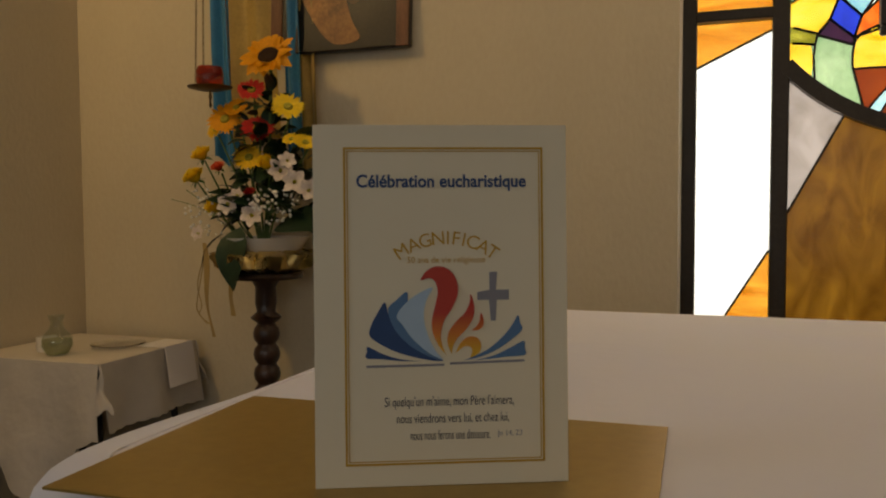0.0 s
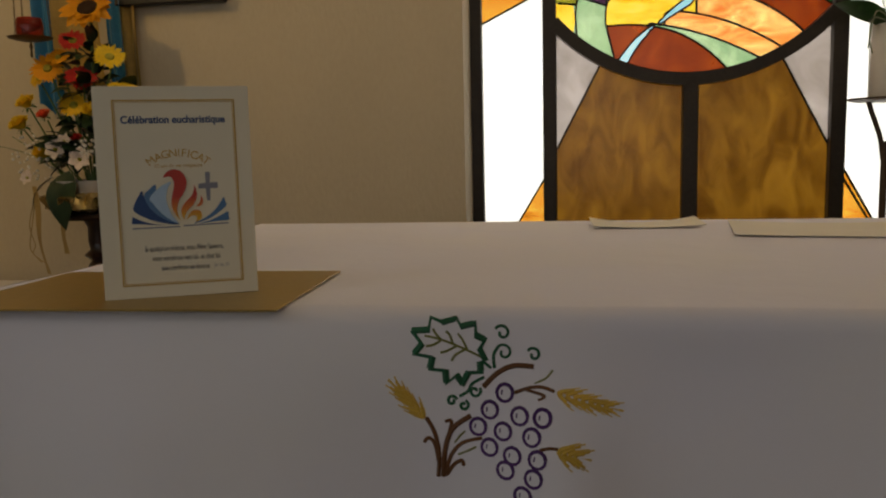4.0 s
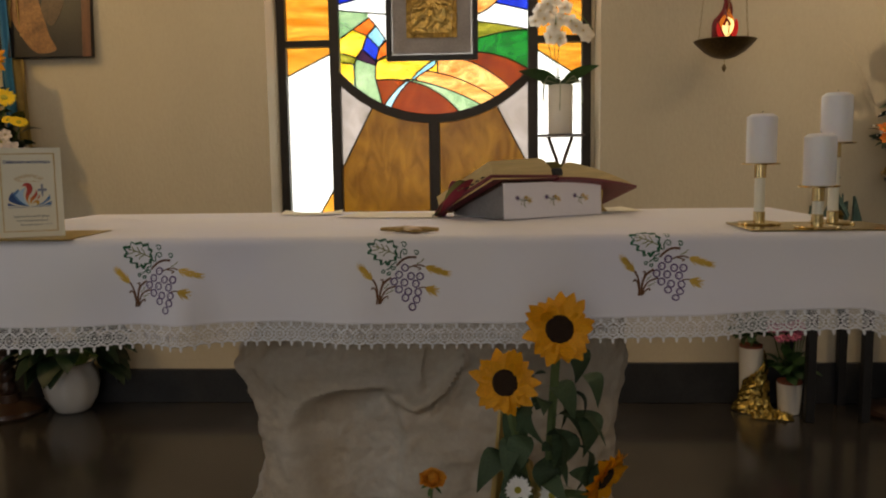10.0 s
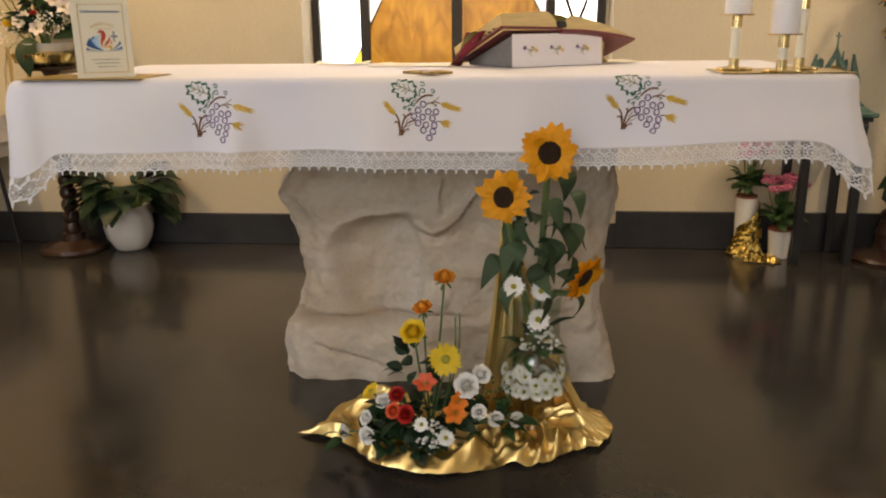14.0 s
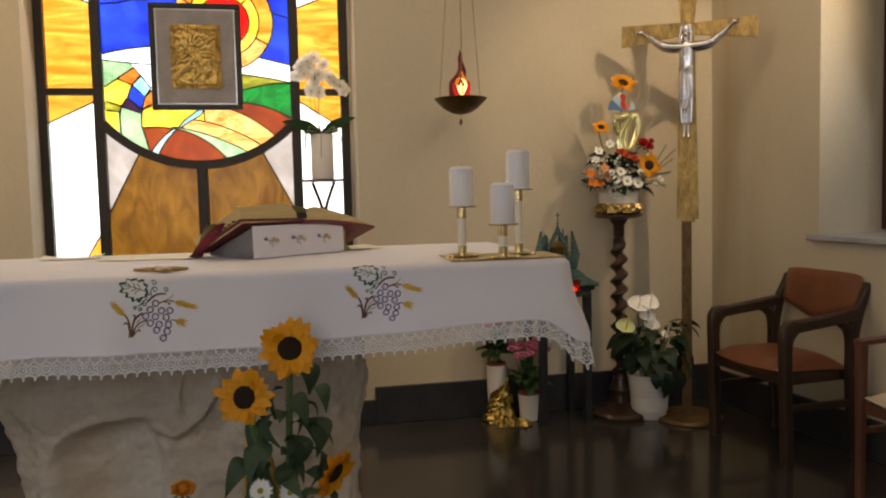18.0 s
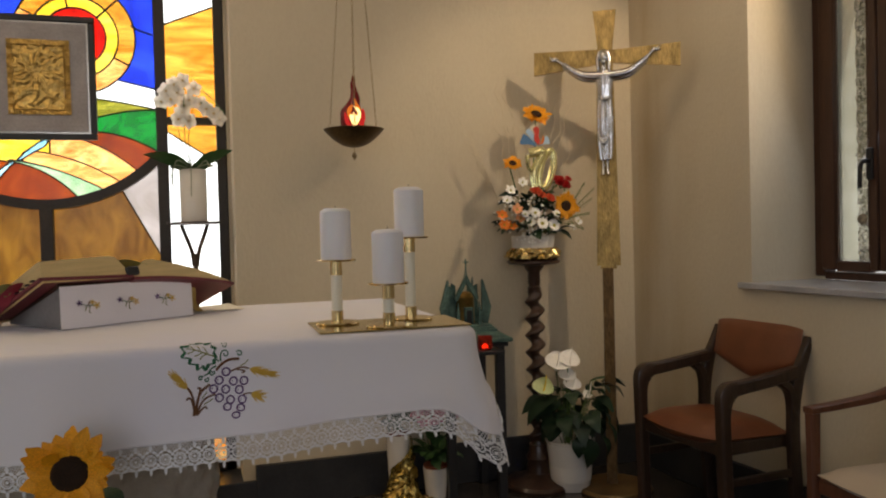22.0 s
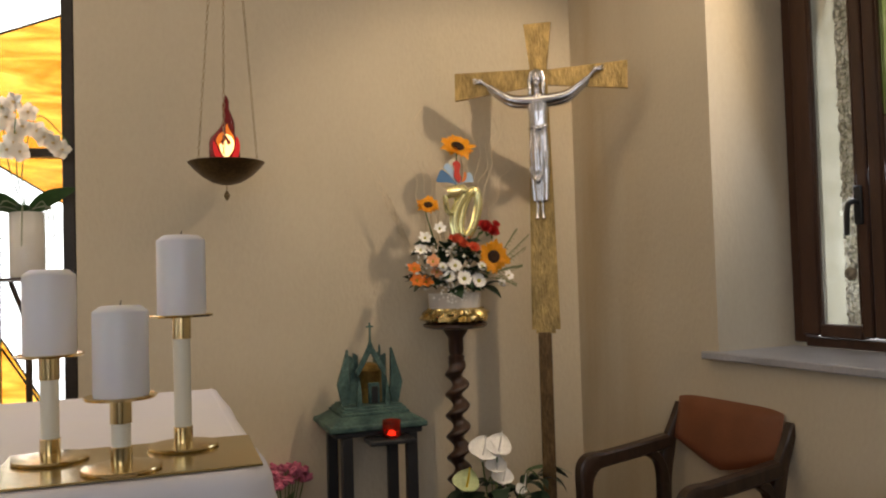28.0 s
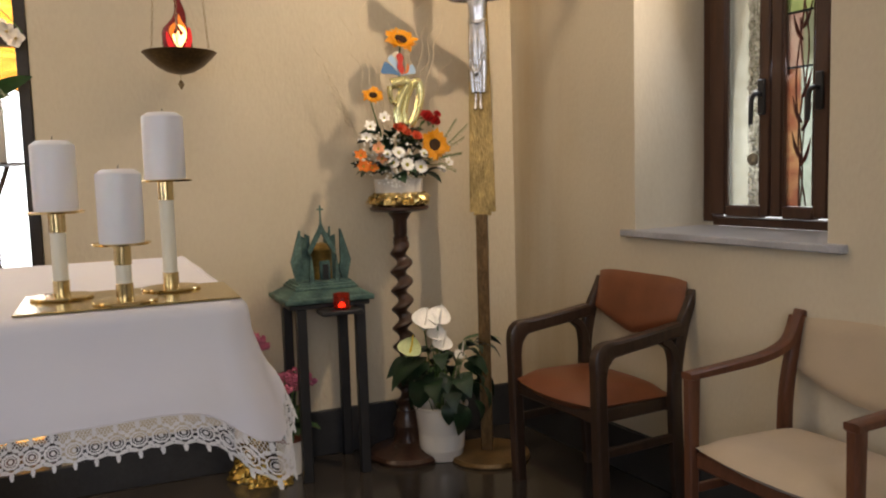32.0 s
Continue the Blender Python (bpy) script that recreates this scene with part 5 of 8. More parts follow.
    handle = part("handle", Geo().box((b - 0.03 if i == 0 else b - 0.03, VF - 0.03, hz + 0.04), (0.03, 0.014, 0.13), 0.005), IRONBLK, win2, "black window handle")
    part("lever", Geo().tube(spline([(b - 0.03, VF - 0.035, hz + 0.05), (b - 0.032, VF - 0.06, hz + 0.05), (b - 0.045, VF - 0.066, hz + 0.03), (b - 0.05, VF - 0.066, hz - 0.06)], 4), 0.009, 8), IRONBLK, handle)
solid("window_sill", Geo().box(((0.80 + 1.74) / 2, 0.165, 0.973), (0.955, 0.40, 0.026), 0.004), GREYMARBLE, "grey marble window sill with a projecting edge", "window sill", "structure", m=RW)
solid("backdrop_side", Geo().box((1.3, 0.9, 1.8), (2.6, 0.02, 2.6), 0), glowing("bright_sky_haze", (0.95, 0.98, 1.0), 1.0), "bright hazy daylight outside the side window", "backdrop", "structure", m=RW)

# ---- crucifix ----
CX = Matrix.Translation((2.49, -0.615, 0)) @ Matrix.Rotation(radians(-35), 4, "Z")
crucifix = thing("crucifix", CX, "tall standing crucifix of hammered gilt brass with steel figure", "crucifix")
part("upright", Geo().prism([(-0.057, 1.06), (0.053, 1.06), (0.034, 2.02), (0.034, 2.08), (0.054, 2.255), (-0.054, 2.255), (-0.034, 2.08), (-0.04, 2.02)], -0.008, 0.010), GILTBAR, crucifix)
part("crossbar", Geo().prism([(-0.337, 1.975), (-0.04, 2.005), (0.04, 2.008), (0.338, 1.97), (0.34, 2.077), (0.04, 2.068), (-0.04, 2.075), (-0.335, 2.085)], -0.010, 0.007), GILTBAR, crucifix)
part("foot_step", Geo().prism([(-0.04, 1.045), (0.034, 1.045), (0.034, 1.064), (-0.04, 1.064)], -0.010, 0.012), GILTBAR, crucifix)
part("pole", Geo().box((-0.008, 0.0, 0.535), (0.050, 0.022, 1.03), 0.002), material("aged_brown_brass", (0.17, 0.105, 0.045), 0.45, metal=0.7, var=0.35, scale=40, grain=120, bump=0.9, stretch=(1, 1, 0.35), dist=0.006), crucifix, "darker brown hammered pole")
part("base_plate", Geo().lathe([(0, 0), (0.175, 0), (0.178, 0.006), (0.172, 0.02), (0.04, 0.026), (0, 0.026)], 32), material("dull_brass", (0.22, 0.14, 0.06), 0.45, metal=0.7, var=0.3), crucifix)
fig = Geo()


def blob(c, r, seg=14):
    fig.lathe([(max(1e-7, math.sin(math.pi * i / 8)), -math.cos(math.pi * i / 8)) for i in range(9)], seg, m=Matrix.Translation(c) @ Matrix.Diagonal((*r, 1)))


def robe(u, v):
    """The robe from the hem up to the shoulders: a flattened tube with long folds and a swag across the knees."""
    z = 1.556 + 0.414 * v
    a = 2 * math.pi * u
    hw = float(np.interp(z, (1.535, 1.57, 1.65, 1.75, 1.835, 1.85, 1.90, 1.945, 1.97), (0.024, 0.031, 0.036, 0.037, 0.034, 0.034, 0.037, 0.046, 0.026)))
    dp = float(np.interp(z, (1.535, 1.65, 1.75, 1.835, 1.90, 1.95, 1.97), (0.017, 0.024, 0.026, 0.021, 0.026, 0.024, 0.014)))
    c, s_ = math.cos(a), math.sin(a)
    f_ = 0.0
    if z < 1.84:
        f_ = 0.10 * math.sin(9 * a + 6 * (z - 1.7)) * min(1, (1.84 - z) / 0.05)
        swag = (z - 1.635) - 0.09 * c * c - 0.03 * c
        f_ += 0.16 * math.exp(-(swag / 0.010) ** 2) * (1 if s_ < 0 else 0) - 0.10 * math.exp(-((swag - 0.02) / 0.012) ** 2) * (1 if s_ < 0 else 0)
    else:
        f_ = 0.05 * math.sin(7 * a + 1) - 0.10 * math.exp(-(c / 0.16) ** 2) * (1 if s_ < 0 else 0) * min(1, (z - 1.84) / 0.04)
    return (-0.004 + hw * c * (1 + 0.6 * f_), -0.027 + dp * s_ * (1 + f_), z)


fig.sheet(robe, 72, 110)
fig.add([robe(i / 72, 1) for i in range(72)], [list(range(72))[::-1]])
belt = [(-0.004 + 0.037 * math.cos(t), -0.027 + 0.026 * math.sin(t), 1.842 + 0.004 * math.cos(t)) for t in np.linspace(0, 2 * math.pi, 25)]
fig.tube(belt, 0.0045, 6)
fig.tube(spline([(-0.035, -0.042, 1.848), (0.0, -0.056, 1.832), (0.03, -0.044, 1.846)], 6), 0.005, 6)
for sg, hand in ((-1, (-0.232, -0.022, 2.040)), (1, (0.228, -0.022, 2.050))):
    hx, hz_ = hand[0], hand[2]
    arm = spline([(sg * 0.016, -0.024, 1.945), (sg * 0.06, -0.026, 1.948), (sg * 0.11, -0.027, 1.958), (hx * 0.66, -0.026, 1.984), (hx * 0.83, -0.024, 2.014)], 6)
    fig.tube(arm, [0.027 - 0.013 * i / (len(arm) - 1) for i in range(len(arm))], 14)
    under = [p + Vector((0, 0.002, -0.012 - 0.006 * math.sin(math.pi * i / (len(arm) - 1)))) for i, p in enumerate(arm)]
    fig.tube(under, [0.015 - 0.007 * i / (len(under) - 1) for i in range(len(under))], 10)
    fig.tube([p + Vector((0, -0.012, 0.004)) for p in arm], [0.009 - 0.004 * i / (len(arm) - 1) for i in range(len(arm))], 8)
    fig.tube([(hx * 0.82, -0.024, 2.012), (hx * 0.90, -0.024, 2.012 + 0.55 * (hz_ - 2.012)), (hx * 0.96, -0.024, hz_ - 0.004)], [0.0085, 0.007, 0.009], 9)
    blob((hx, -0.025, hz_), (0.017, 0.006, 0.011))
    for k in range(3):
        fig.tube([(hx + sg * 0.006, -0.025, hz_ - 0.006 + 0.006 * k), (hx + sg * 0.026, -0.027, hz_ - 0.004 + 0.009 * k)], [0.0036, 0.0024], 6)
blob((-0.005, -0.034, 2.032), (0.0185, 0.021, 0.030))
blob((-0.005, -0.022, 2.040), (0.026, 0.024, 0.034))
blob((-0.005, -0.047, 2.008), (0.011, 0.011, 0.014))
blob((-0.005, -0.056, 2.028), (0.003, 0.006, 0.009))
for sg in (-1, 1):
    lock = spline([(-0.005 + sg * 0.018, -0.028, 2.058), (-0.005 + sg * 0.027, -0.032, 2.020), (-0.005 + sg * 0.025, -0.040, 1.985), (-0.005 + sg * 0.028, -0.040, 1.962)], 5)
    fig.tube(lock, [0.010 - 0.006 * (i / (len(lock) - 1)) ** 2 for i in range(len(lock))], 8)
    fig.tube([(-0.006 + sg * 0.009, -0.026, 1.580), (-0.006 + sg * 0.010, -0.034, 1.512), (-0.004 + sg * 0.012, -0.048, 1.484)], [0.0065, 0.006, 0.0085], 8)
blob((-0.005, -0.028, 1.985), (0.014, 0.014, 0.026))
part("figure", fig, STEEL, crucifix, "polished steel robed figure", 60)

# ---- flowers ----
def petal_ring(n, r0, r1, width, lift, cup, seed, rows=1, rnd=0.12, tip=1.0, rag=0.0):
    g, q = Geo(), random.Random(seed)
    for row in range(rows):
        for k in range(n):
            a = 2 * math.pi * (k + 0.5 * row) / n + q.uniform(-0.08, 0.08)
            l = r1 * (1 - 0.10 * row) * q.uniform(1 - rnd, 1 + rnd * 0.5)
            tw, droop, side = q.uniform(-0.25, 0.25) * (1 + 2 * rag), q.uniform(-1.2, 1) * rag, q.uniform(-1, 1) * rag * 0.5
            ca, sa = math.cos(a), math.sin(a)
            vs = []
            for i in range(5):
                t = i / 4
                rr = r0 + (l - r0) * t
                w = width * math.sin(math.pi * (0.12 + 0.86 * t ** tip)) ** 0.8 if i < 4 else width * 0.12 * (tip > 1)
                z = lift * t + cup * t * t + 0.012 * row + droop * t * t
                for s in (-1, 0, 1):
                    sw = s * w + side * t * t
                    vs.append((rr * ca - sw * sa, rr * sa + sw * ca, z + abs(s) * 0.25 * w + s * tw * w))
            fs = []
            for i in range(4):
                for s in range(2):
                    b = i * 3 + s
                    fs.append((b, b + 1, b + 4, b + 3))
            g.add(vs, fs)
    return g


def dome(r, h, seg=18):
    return Geo().lathe([(r, -0.02 * r), (r * 0.97, h * 0.5), (r * 0.75, h), (r * 0.4, h * 0.85), (1e-7, h * 0.6)], seg)


def rose_head(seed, tall=1.0):
    """Ruffled petals in layers: a closed bud in the middle, the outer petals flaring and curling at the rim."""
    g, q = Geo(), random.Random(seed)
    for layer, (rad, hgt, n, shut) in enumerate(((0.18, 0.98, 2, 0.85), (0.30, 0.97, 3, 0.50), (0.40, 0.92, 4, 0.15), (0.50, 0.82, 4, -0.22), (0.58, 0.66, 5, -0.48), (0.64, 0.44, 6, -0.68))):
        for k in range(n):
            a0 = 2 * math.pi * (k + 0.37 * layer) / n + q.uniform(-0.25, 0.25)
            sp, ph, hk = 2 * math.pi / n * q.uniform(0.60, 0.74), q.uniform(0, 6.28), q.uniform(0.9, 1.06)

            def fn(u, v, a0=a0, sp=sp, rad=rad, hgt=hgt * hk, ph=ph, shut=shut, layer=layer):
                a = a0 + sp * (u - 0.5) * 2
                top = max(0.0, v - 0.55) / 0.45
                r = rad * (0.25 + 0.75 * min(1.0, v / 0.6) ** 0.7) * (1 - shut * top * top) + 0.03 * layer * 0.4 * math.sin(11 * u + ph) * top
                z = -0.62 + (hgt * tall + 0.62) * v * (1 - 0.24 * abs(2 * u - 1) ** 3) - 0.10 * top * top * (layer > 2) + 0.045 * math.sin(9 * u + ph) * v * v
                return (r * math.cos(a), r * math.sin(a), z)
            g.sheet(fn, 7, 7)
    return g


def leaf_blade(wide=0.30, bend=0.25, fold=0.12, n=8):
    g = Geo()

    def fn(u, v):
        w = wide * math.sin(math.pi * min(0.999, v ** 0.8)) ** 0.9 + 0.004
        s = 2 * u - 1
        return (s * w, v, abs(s) * fold * w + bend * math.sin(v * 2.4) * 0.5 - bend * v * v)
    return g.sheet(fn, 4, n)


FC = {
    "sun": material("sunflower_yellow_petals", (0.80, 0.335, 0.004), 0.6, var=0.24, scale=30, piece=0.08),
    "disc": material("dark_flower_disc", (0.022, 0.009, 0.006), 0.9, var=0.5, base2=(0.10, 0.045, 0.015), scale=60, grain=260, bump=1.0, dist=0.006),
    "gold": material("golden_petals", (0.85, 0.52, 0.02), 0.6, var=0.12, piece=0.06),
    "orange": material("orange_petals", (0.80, 0.22, 0.02), 0.6, var=0.2, piece=0.12),
    "red": material("red_petals", (0.50, 0.020, 0.018), 0.55, var=0.2, piece=0.1),
    "coral": material("coral_petals", (0.76, 0.13, 0.05), 0.55, var=0.2, piece=0.1),
    "white": material("white_petals", (0.92, 0.90, 0.85), 0.6, var=0.06, piece=0.04),
    "blush": material("blush_white_petals", (0.74, 0.64, 0.58), 0.6, var=0.15, piece=0.08),
    "yellow": material("yellow_petals", (0.86, 0.60, 0.03), 0.6, var=0.12, piece=0.08),
    "pink": material("pink_petals", (0.62, 0.17, 0.28), 0.6, var=0.2, piece=0.15),
    "core": material("yellow_green_flower_core", (0.50, 0.45, 0.06), 0.8, var=0.3, scale=60, bump=0.8),
    "apricot": material("orange_yellow_petals", (0.85, 0.36, 0.04), 0.6, var=0.2, piece=0.1),
    "peach": material("apricot_petals", (0.80, 0.38, 0.18), 0.6, var=0.2, piece=0.1),
}
CACHE = {}


def cached(key, geo, mt, smooth=60):
    if key not in CACHE:
        CACHE[key] = mesh(key, geo(), mt, smooth)
    return CACHE[key]


def facing(p, d, k, spin=0.0):
    d = Vector(d).normalized()
    return Matrix.Translation(p) @ d.to_track_quat("Z", "Y").to_matrix().to_4x4() @ Matrix.Rotation(spin, 4, "Z") @ Matrix.Diagonal((k, k, k, 1))


def bloom(kind, parent, p, d, r, color=None, spin=None):
    """One flower as a part: its petals, with the centre under them."""
    spin = spin if spin is not None else (p[0] * 37 + p[2] * 91) % 6.28
    if kind == "sunflower":
        ob = new("sunflower", cached("sunflower", lambda: petal_ring(20, 0.34, 1.04, 0.185, 0.26, -0.18, 3, 3, 0.20, 1.3, 0.22), FC["sun"]))
        c = new("flower_centre", cached("sun_centre", lambda: dome(0.43, 0.15, 22), FC["disc"]))
    elif kind == "daisy":
        ob = new("chrysanthemum", cached("daisy" + color, lambda: petal_ring(16, 0.15, 1.0, 0.13, 0.22, 0.0, 5, 3), FC[color]))
        c = new("flower_centre", cached("daisy_centre", lambda: dome(0.24, 0.26, 10), FC["core"]))
    elif kind == "gerbera":
        ob = new("gerbera", cached("gerbera" + color, lambda: petal_ring(24, 0.2, 1.0, 0.085, 0.14, -0.05, 8, 2, 0.12, 1.6), FC[color]))
        c = new("flower_centre", cached("gerbera_centre", lambda: dome(0.26, 0.14, 12), FC["core"]))
    elif kind == "lily":
        ob = new("alstroemeria", cached("lily" + color, lambda: petal_ring(6, 0.05, 1.0, 0.34, 0.75, -0.35, 11, 1, 0.12, 1.3), FC[color]))
        c = new("flower_centre", cached("lily_centre", lambda: dome(0.14, 0.4, 8), FC["core"]))
    else:
        ob = new("rose", cached("rose" + color, lambda: rose_head(5, 0.72 if color == "white" else 0.85), FC[color]))
        c = new("sepals", cached("rose_sepals", lambda: petal_ring(5, 0.08, 0.95, 0.16, -0.15, -0.25, 4, 1, 0.1, 1.6).moved(Matrix.Translation((0, 0, -0.5))), STEM))
    ob.parent = parent
    ob.matrix_local = facing(p, d, r, spin)
    if c:
        c.parent = ob
    return ob


def stem(parent, pts, r=0.003):
    return part("stem", Geo().tube(spline(pts, 4), r, 6), STEM, parent)


def leaf(parent, p, d, size, key="leaf", mt=None, wide=0.30, bend=0.25, roll=0.0, up=(0, 0, 1)):
    me = cached(key, lambda: leaf_blade(wide, bend), mt or LEAF)
    ob = new("leaf", me)
    ob.parent = parent
    d = Vector(d).normalized()
    s = d.cross(Vector(up))
    s = s.normalized() if s.length > 1e-3 else d.orthogonal().normalized()
    u = s.cross(d)
    m = Matrix((s, d, u)).transposed().to_4x4()
    ob.matrix_local = Matrix.Translation(p) @ m @ Matrix.Rotation(roll, 4, "Y") @ Matrix.Diagonal((size, size, size, 1))
    return ob


def greens(parent, c, r, n, size, seed, key="leaf", wide=0.3, up=0.5, mt=None):
    q = random.Random(seed)
    for _ in range(n):
        d = Vector((q.uniform(-1, 1), q.uniform(-1, 0.9), q.uniform(-0.5, 1) * up)).normalized()
        p = Vector(c) + Vector((d.x * r[0], d.y * r[1], d.z * r[2])) * q.uniform(0.3, 0.9)
        leaf(parent, p, d + Vector((0, 0, q.uniform(-0.3, 0.5))), size * q.uniform(0.7, 1.2), key, mt, wide, roll=q.uniform(-0.7, 0.7))


def sprigs(parent, c, r, n, seed, mt, size=0.006, name="filler_blossoms", label="tiny white filler blossoms on thin stems"):
    g, q = Geo(), random.Random(seed)
    for _ in range(n):
        d = Vector((q.gauss(0, 1), q.gauss(0, 1), q.gauss(0, 1))).normalized()
        p = Vector(c) + Vector((d.x * r[0], d.y * r[1], d.z * r[2])) * q.uniform(0.6, 1.05)
        s = size * q.uniform(0.6, 1.2)
        g.lathe([(1e-7, -s), (s * 0.9, -s * 0.3), (s * 0.9, s * 0.4), (1e-7, s * 0.9)], 6, m=Matrix.Translation(p))
    return tagged(part(name, g, mt, parent, label), kind="stuff")



# ---- twisted column with the flower basket, right ----
def twisted_column(x, y, h):
    t = thing("flower_stand", pose(x, y, 0), "dark wooden barley-twist column stand with round top", "plant stand", "flower stands")
    part("top_plate", Geo().lathe([(0, h - 0.026), (0.05, h - 0.026), (0.115, h - 0.02), (0.127, h - 0.012), (0.127, h - 0.004), (0.12, h), (0, h)], 36), DARKWOOD, t)
    part("capital", Geo().lathe([(0, h - 0.15), (0.030, h - 0.15), (0.033, h - 0.135), (0.026, h - 0.125), (0.030, h - 0.11), (0.030, h - 0.06), (0.05, h - 0.03), (0.05, h - 0.025), (0, h - 0.025)], 24), DARKWOOD, t)
    n, seg = 220, 18
    v, f = [], []
    z0, z1 = 0.20, h - 0.15
    for i in range(n + 1):
        z = z0 + (z1 - z0) * i / n
        ph = 2 * math.pi * (z - z0) / 0.082
        end = min(1, 12 * i / n, 12 * (n - i) / n)
        for k in range(seg):
            a = 2 * math.pi * k / seg
            v.append((0.034 * math.cos(a) + 0.015 * end * math.cos(ph), 0.034 * math.sin(a) + 0.015 * end * math.sin(ph), z))
    for i in range(n):
        for k in range(seg):
            f.append((i * seg + k, i * seg + (k + 1) % seg, (i + 1) * seg + (k + 1) % seg, (i + 1) * seg + k))
    part("twisted_shaft", Geo().add(v, f), DARKWOOD, t, smooth=80)
    part("pedestal_foot", Geo().lathe([(0, 0), (0.165, 0), (0.17, 0.015), (0.16, 0.03), (0.10, 0.045), (0.06, 0.07), (0.05, 0.12), (0.06, 0.14), (0.045, 0.17), (0.04, 0.205), (0, 0.205)], 36), DARKWOOD, t)
    return t


twisted_column(2.178, -0.44, 1.093)
FR = thing("flower_arrangement", pose(2.178, -0.44, 1.094), "festive arrangement of sunflowers, white daisies and orange lilies in basket", "flower arrangement")
part("foil_wrap", Geo().lathe([(0.0, 0), (0.10, 0), (0.122, 0.008), (0.128, 0.018), (0.118, 0.028), (0.122, 0.038), (0.110, 0.050), (0.10, 0.058), (0.09, 0.05), (0, 0.035)], 90, wobble=lambda a, z: 1 + 0.22 * noise.noise(Vector((6 * math.cos(a), 6 * math.sin(a), 70 * z))) + 0.10 * abs(noise.noise(Vector((14 * math.cos(a), 14 * math.sin(a), 120 * z))))), GOLDFOIL, FR, "crumpled gold foil wrapping", 25)
part("basket", Geo().lathe([(0.0, 0.03), (0.085, 0.03), (0.098, 0.06), (0.102, 0.115), (0.094, 0.115), (0.09, 0.06), (0, 0.05)], 40, wobble=lambda a, z: 1 + 0.03 * math.sin(14 * a)), material("white_gauze", (0.74, 0.70, 0.64), 0.9, var=0.1, bump=0.4), FR, "white gauze-covered bowl")
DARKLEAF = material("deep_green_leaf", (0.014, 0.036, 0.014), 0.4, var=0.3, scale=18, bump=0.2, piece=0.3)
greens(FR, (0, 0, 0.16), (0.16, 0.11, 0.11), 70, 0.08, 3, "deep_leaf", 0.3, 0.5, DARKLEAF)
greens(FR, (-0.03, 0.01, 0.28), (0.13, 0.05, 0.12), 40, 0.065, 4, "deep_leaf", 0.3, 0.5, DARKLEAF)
fr = lambda x, z, y=0.0: (x - 2.178, y, z - 1.094)
bloom("sunflower", FR, fr(2.201, 1.786, -0.02), (0.05, -0.8, 0.75), 0.066)
bloom("sunflower", FR, fr(2.306, 1.347, -0.10), (0.0, -1, 0.1), 0.062)
bloom("sunflower", FR, fr(2.061, 1.551, -0.05), (-0.15, -0.8, 0.75), 0.044)
for x, z, r in ((2.14, 1.315, 0.030), (2.175, 1.265, 0.034), (2.235, 1.255, 0.034), (2.115, 1.275, 0.028), (2.25, 1.31, 0.022), (2.09, 1.31, 0.022)):
    bloom("daisy", FR, fr(x, z, -0.115), (x - 2.178, -0.7, 0.25), r, "white")
for x, z, r, c in ((2.09, 1.455, 0.034, "white"), (2.03, 1.42, 0.034, "white"), (2.012, 1.375, 0.032, "white"), (2.06, 1.33, 0.036, "peach"), (1.985, 1.305, 0.034, "orange"), (1.995, 1.26, 0.036, "orange"), (2.03, 1.255, 0.034, "orange"), (2.075, 1.29, 0.034, "peach"), (2.37, 1.27, 0.03, "white"), (2.34, 1.24, 0.026, "white")):
    bloom("lily", FR, fr(x, z, -0.09), (x - 2.178, -0.6, 0.4), r * 0.86, c)
for x, z, r, c in ((2.285, 1.465, 0.030, "red"), (2.315, 1.448, 0.026, "red"), (2.33, 1.475, 0.016, "red"), (2.16, 1.42, 0.026, "coral"), (2.19, 1.40, 0.02, "coral"), (2.235, 1.385, 0.022, "coral")):
    bloom("rose", FR, fr(x, z, -0.08), (x - 2.178, -0.6, 0.5), r, c)
for x, z in ((2.201, 1.77), (2.061, 1.54), (2.30, 1.34), (2.29, 1.45)):
    stem(FR, [(0, 0, 0.08), (0.4 * (x - 2.178), 0.01, 0.5 * (z - 1.094)), fr(x, z, -0.01)])
sprigs(FR, (-0.06, -0.03, 0.22), (0.14, 0.10, 0.11), 150, 5, FC["white"], 0.0065)
sprigs(FR, (-0.02, -0.07, 0.10), (0.09, 0.06, 0.03), 60, 6, FC["white"], 0.006)
FOIL = material("pale_gold_foil_card", (0.86, 0.80, 0.40), 0.16, metal=0.75, var=0.1, bump=0.05)


def foil_strip(pts, w, depth=-0.085):
    """A ribbon of foil along a line in x and z, gently cupped."""
    q = spline([(a, 0, b) for a, b in pts], 8)

    def fn(u, v):
        i = min(int(u * (len(q) - 1)), len(q) - 2)
        p = q[i].lerp(q[i + 1], u * (len(q) - 1) - i)
        d = (q[i + 1] - q[i]).normalized()
        o = (v - 0.5) * w
        return (p.x - d.z * o, depth - 0.014 * math.cos(math.pi * (v - 0.5)) - 0.006 * math.sin(5 * u + 1), p.z + d.x * o)
    return Geo().sheet(fn, 36, 6, 0.0008)


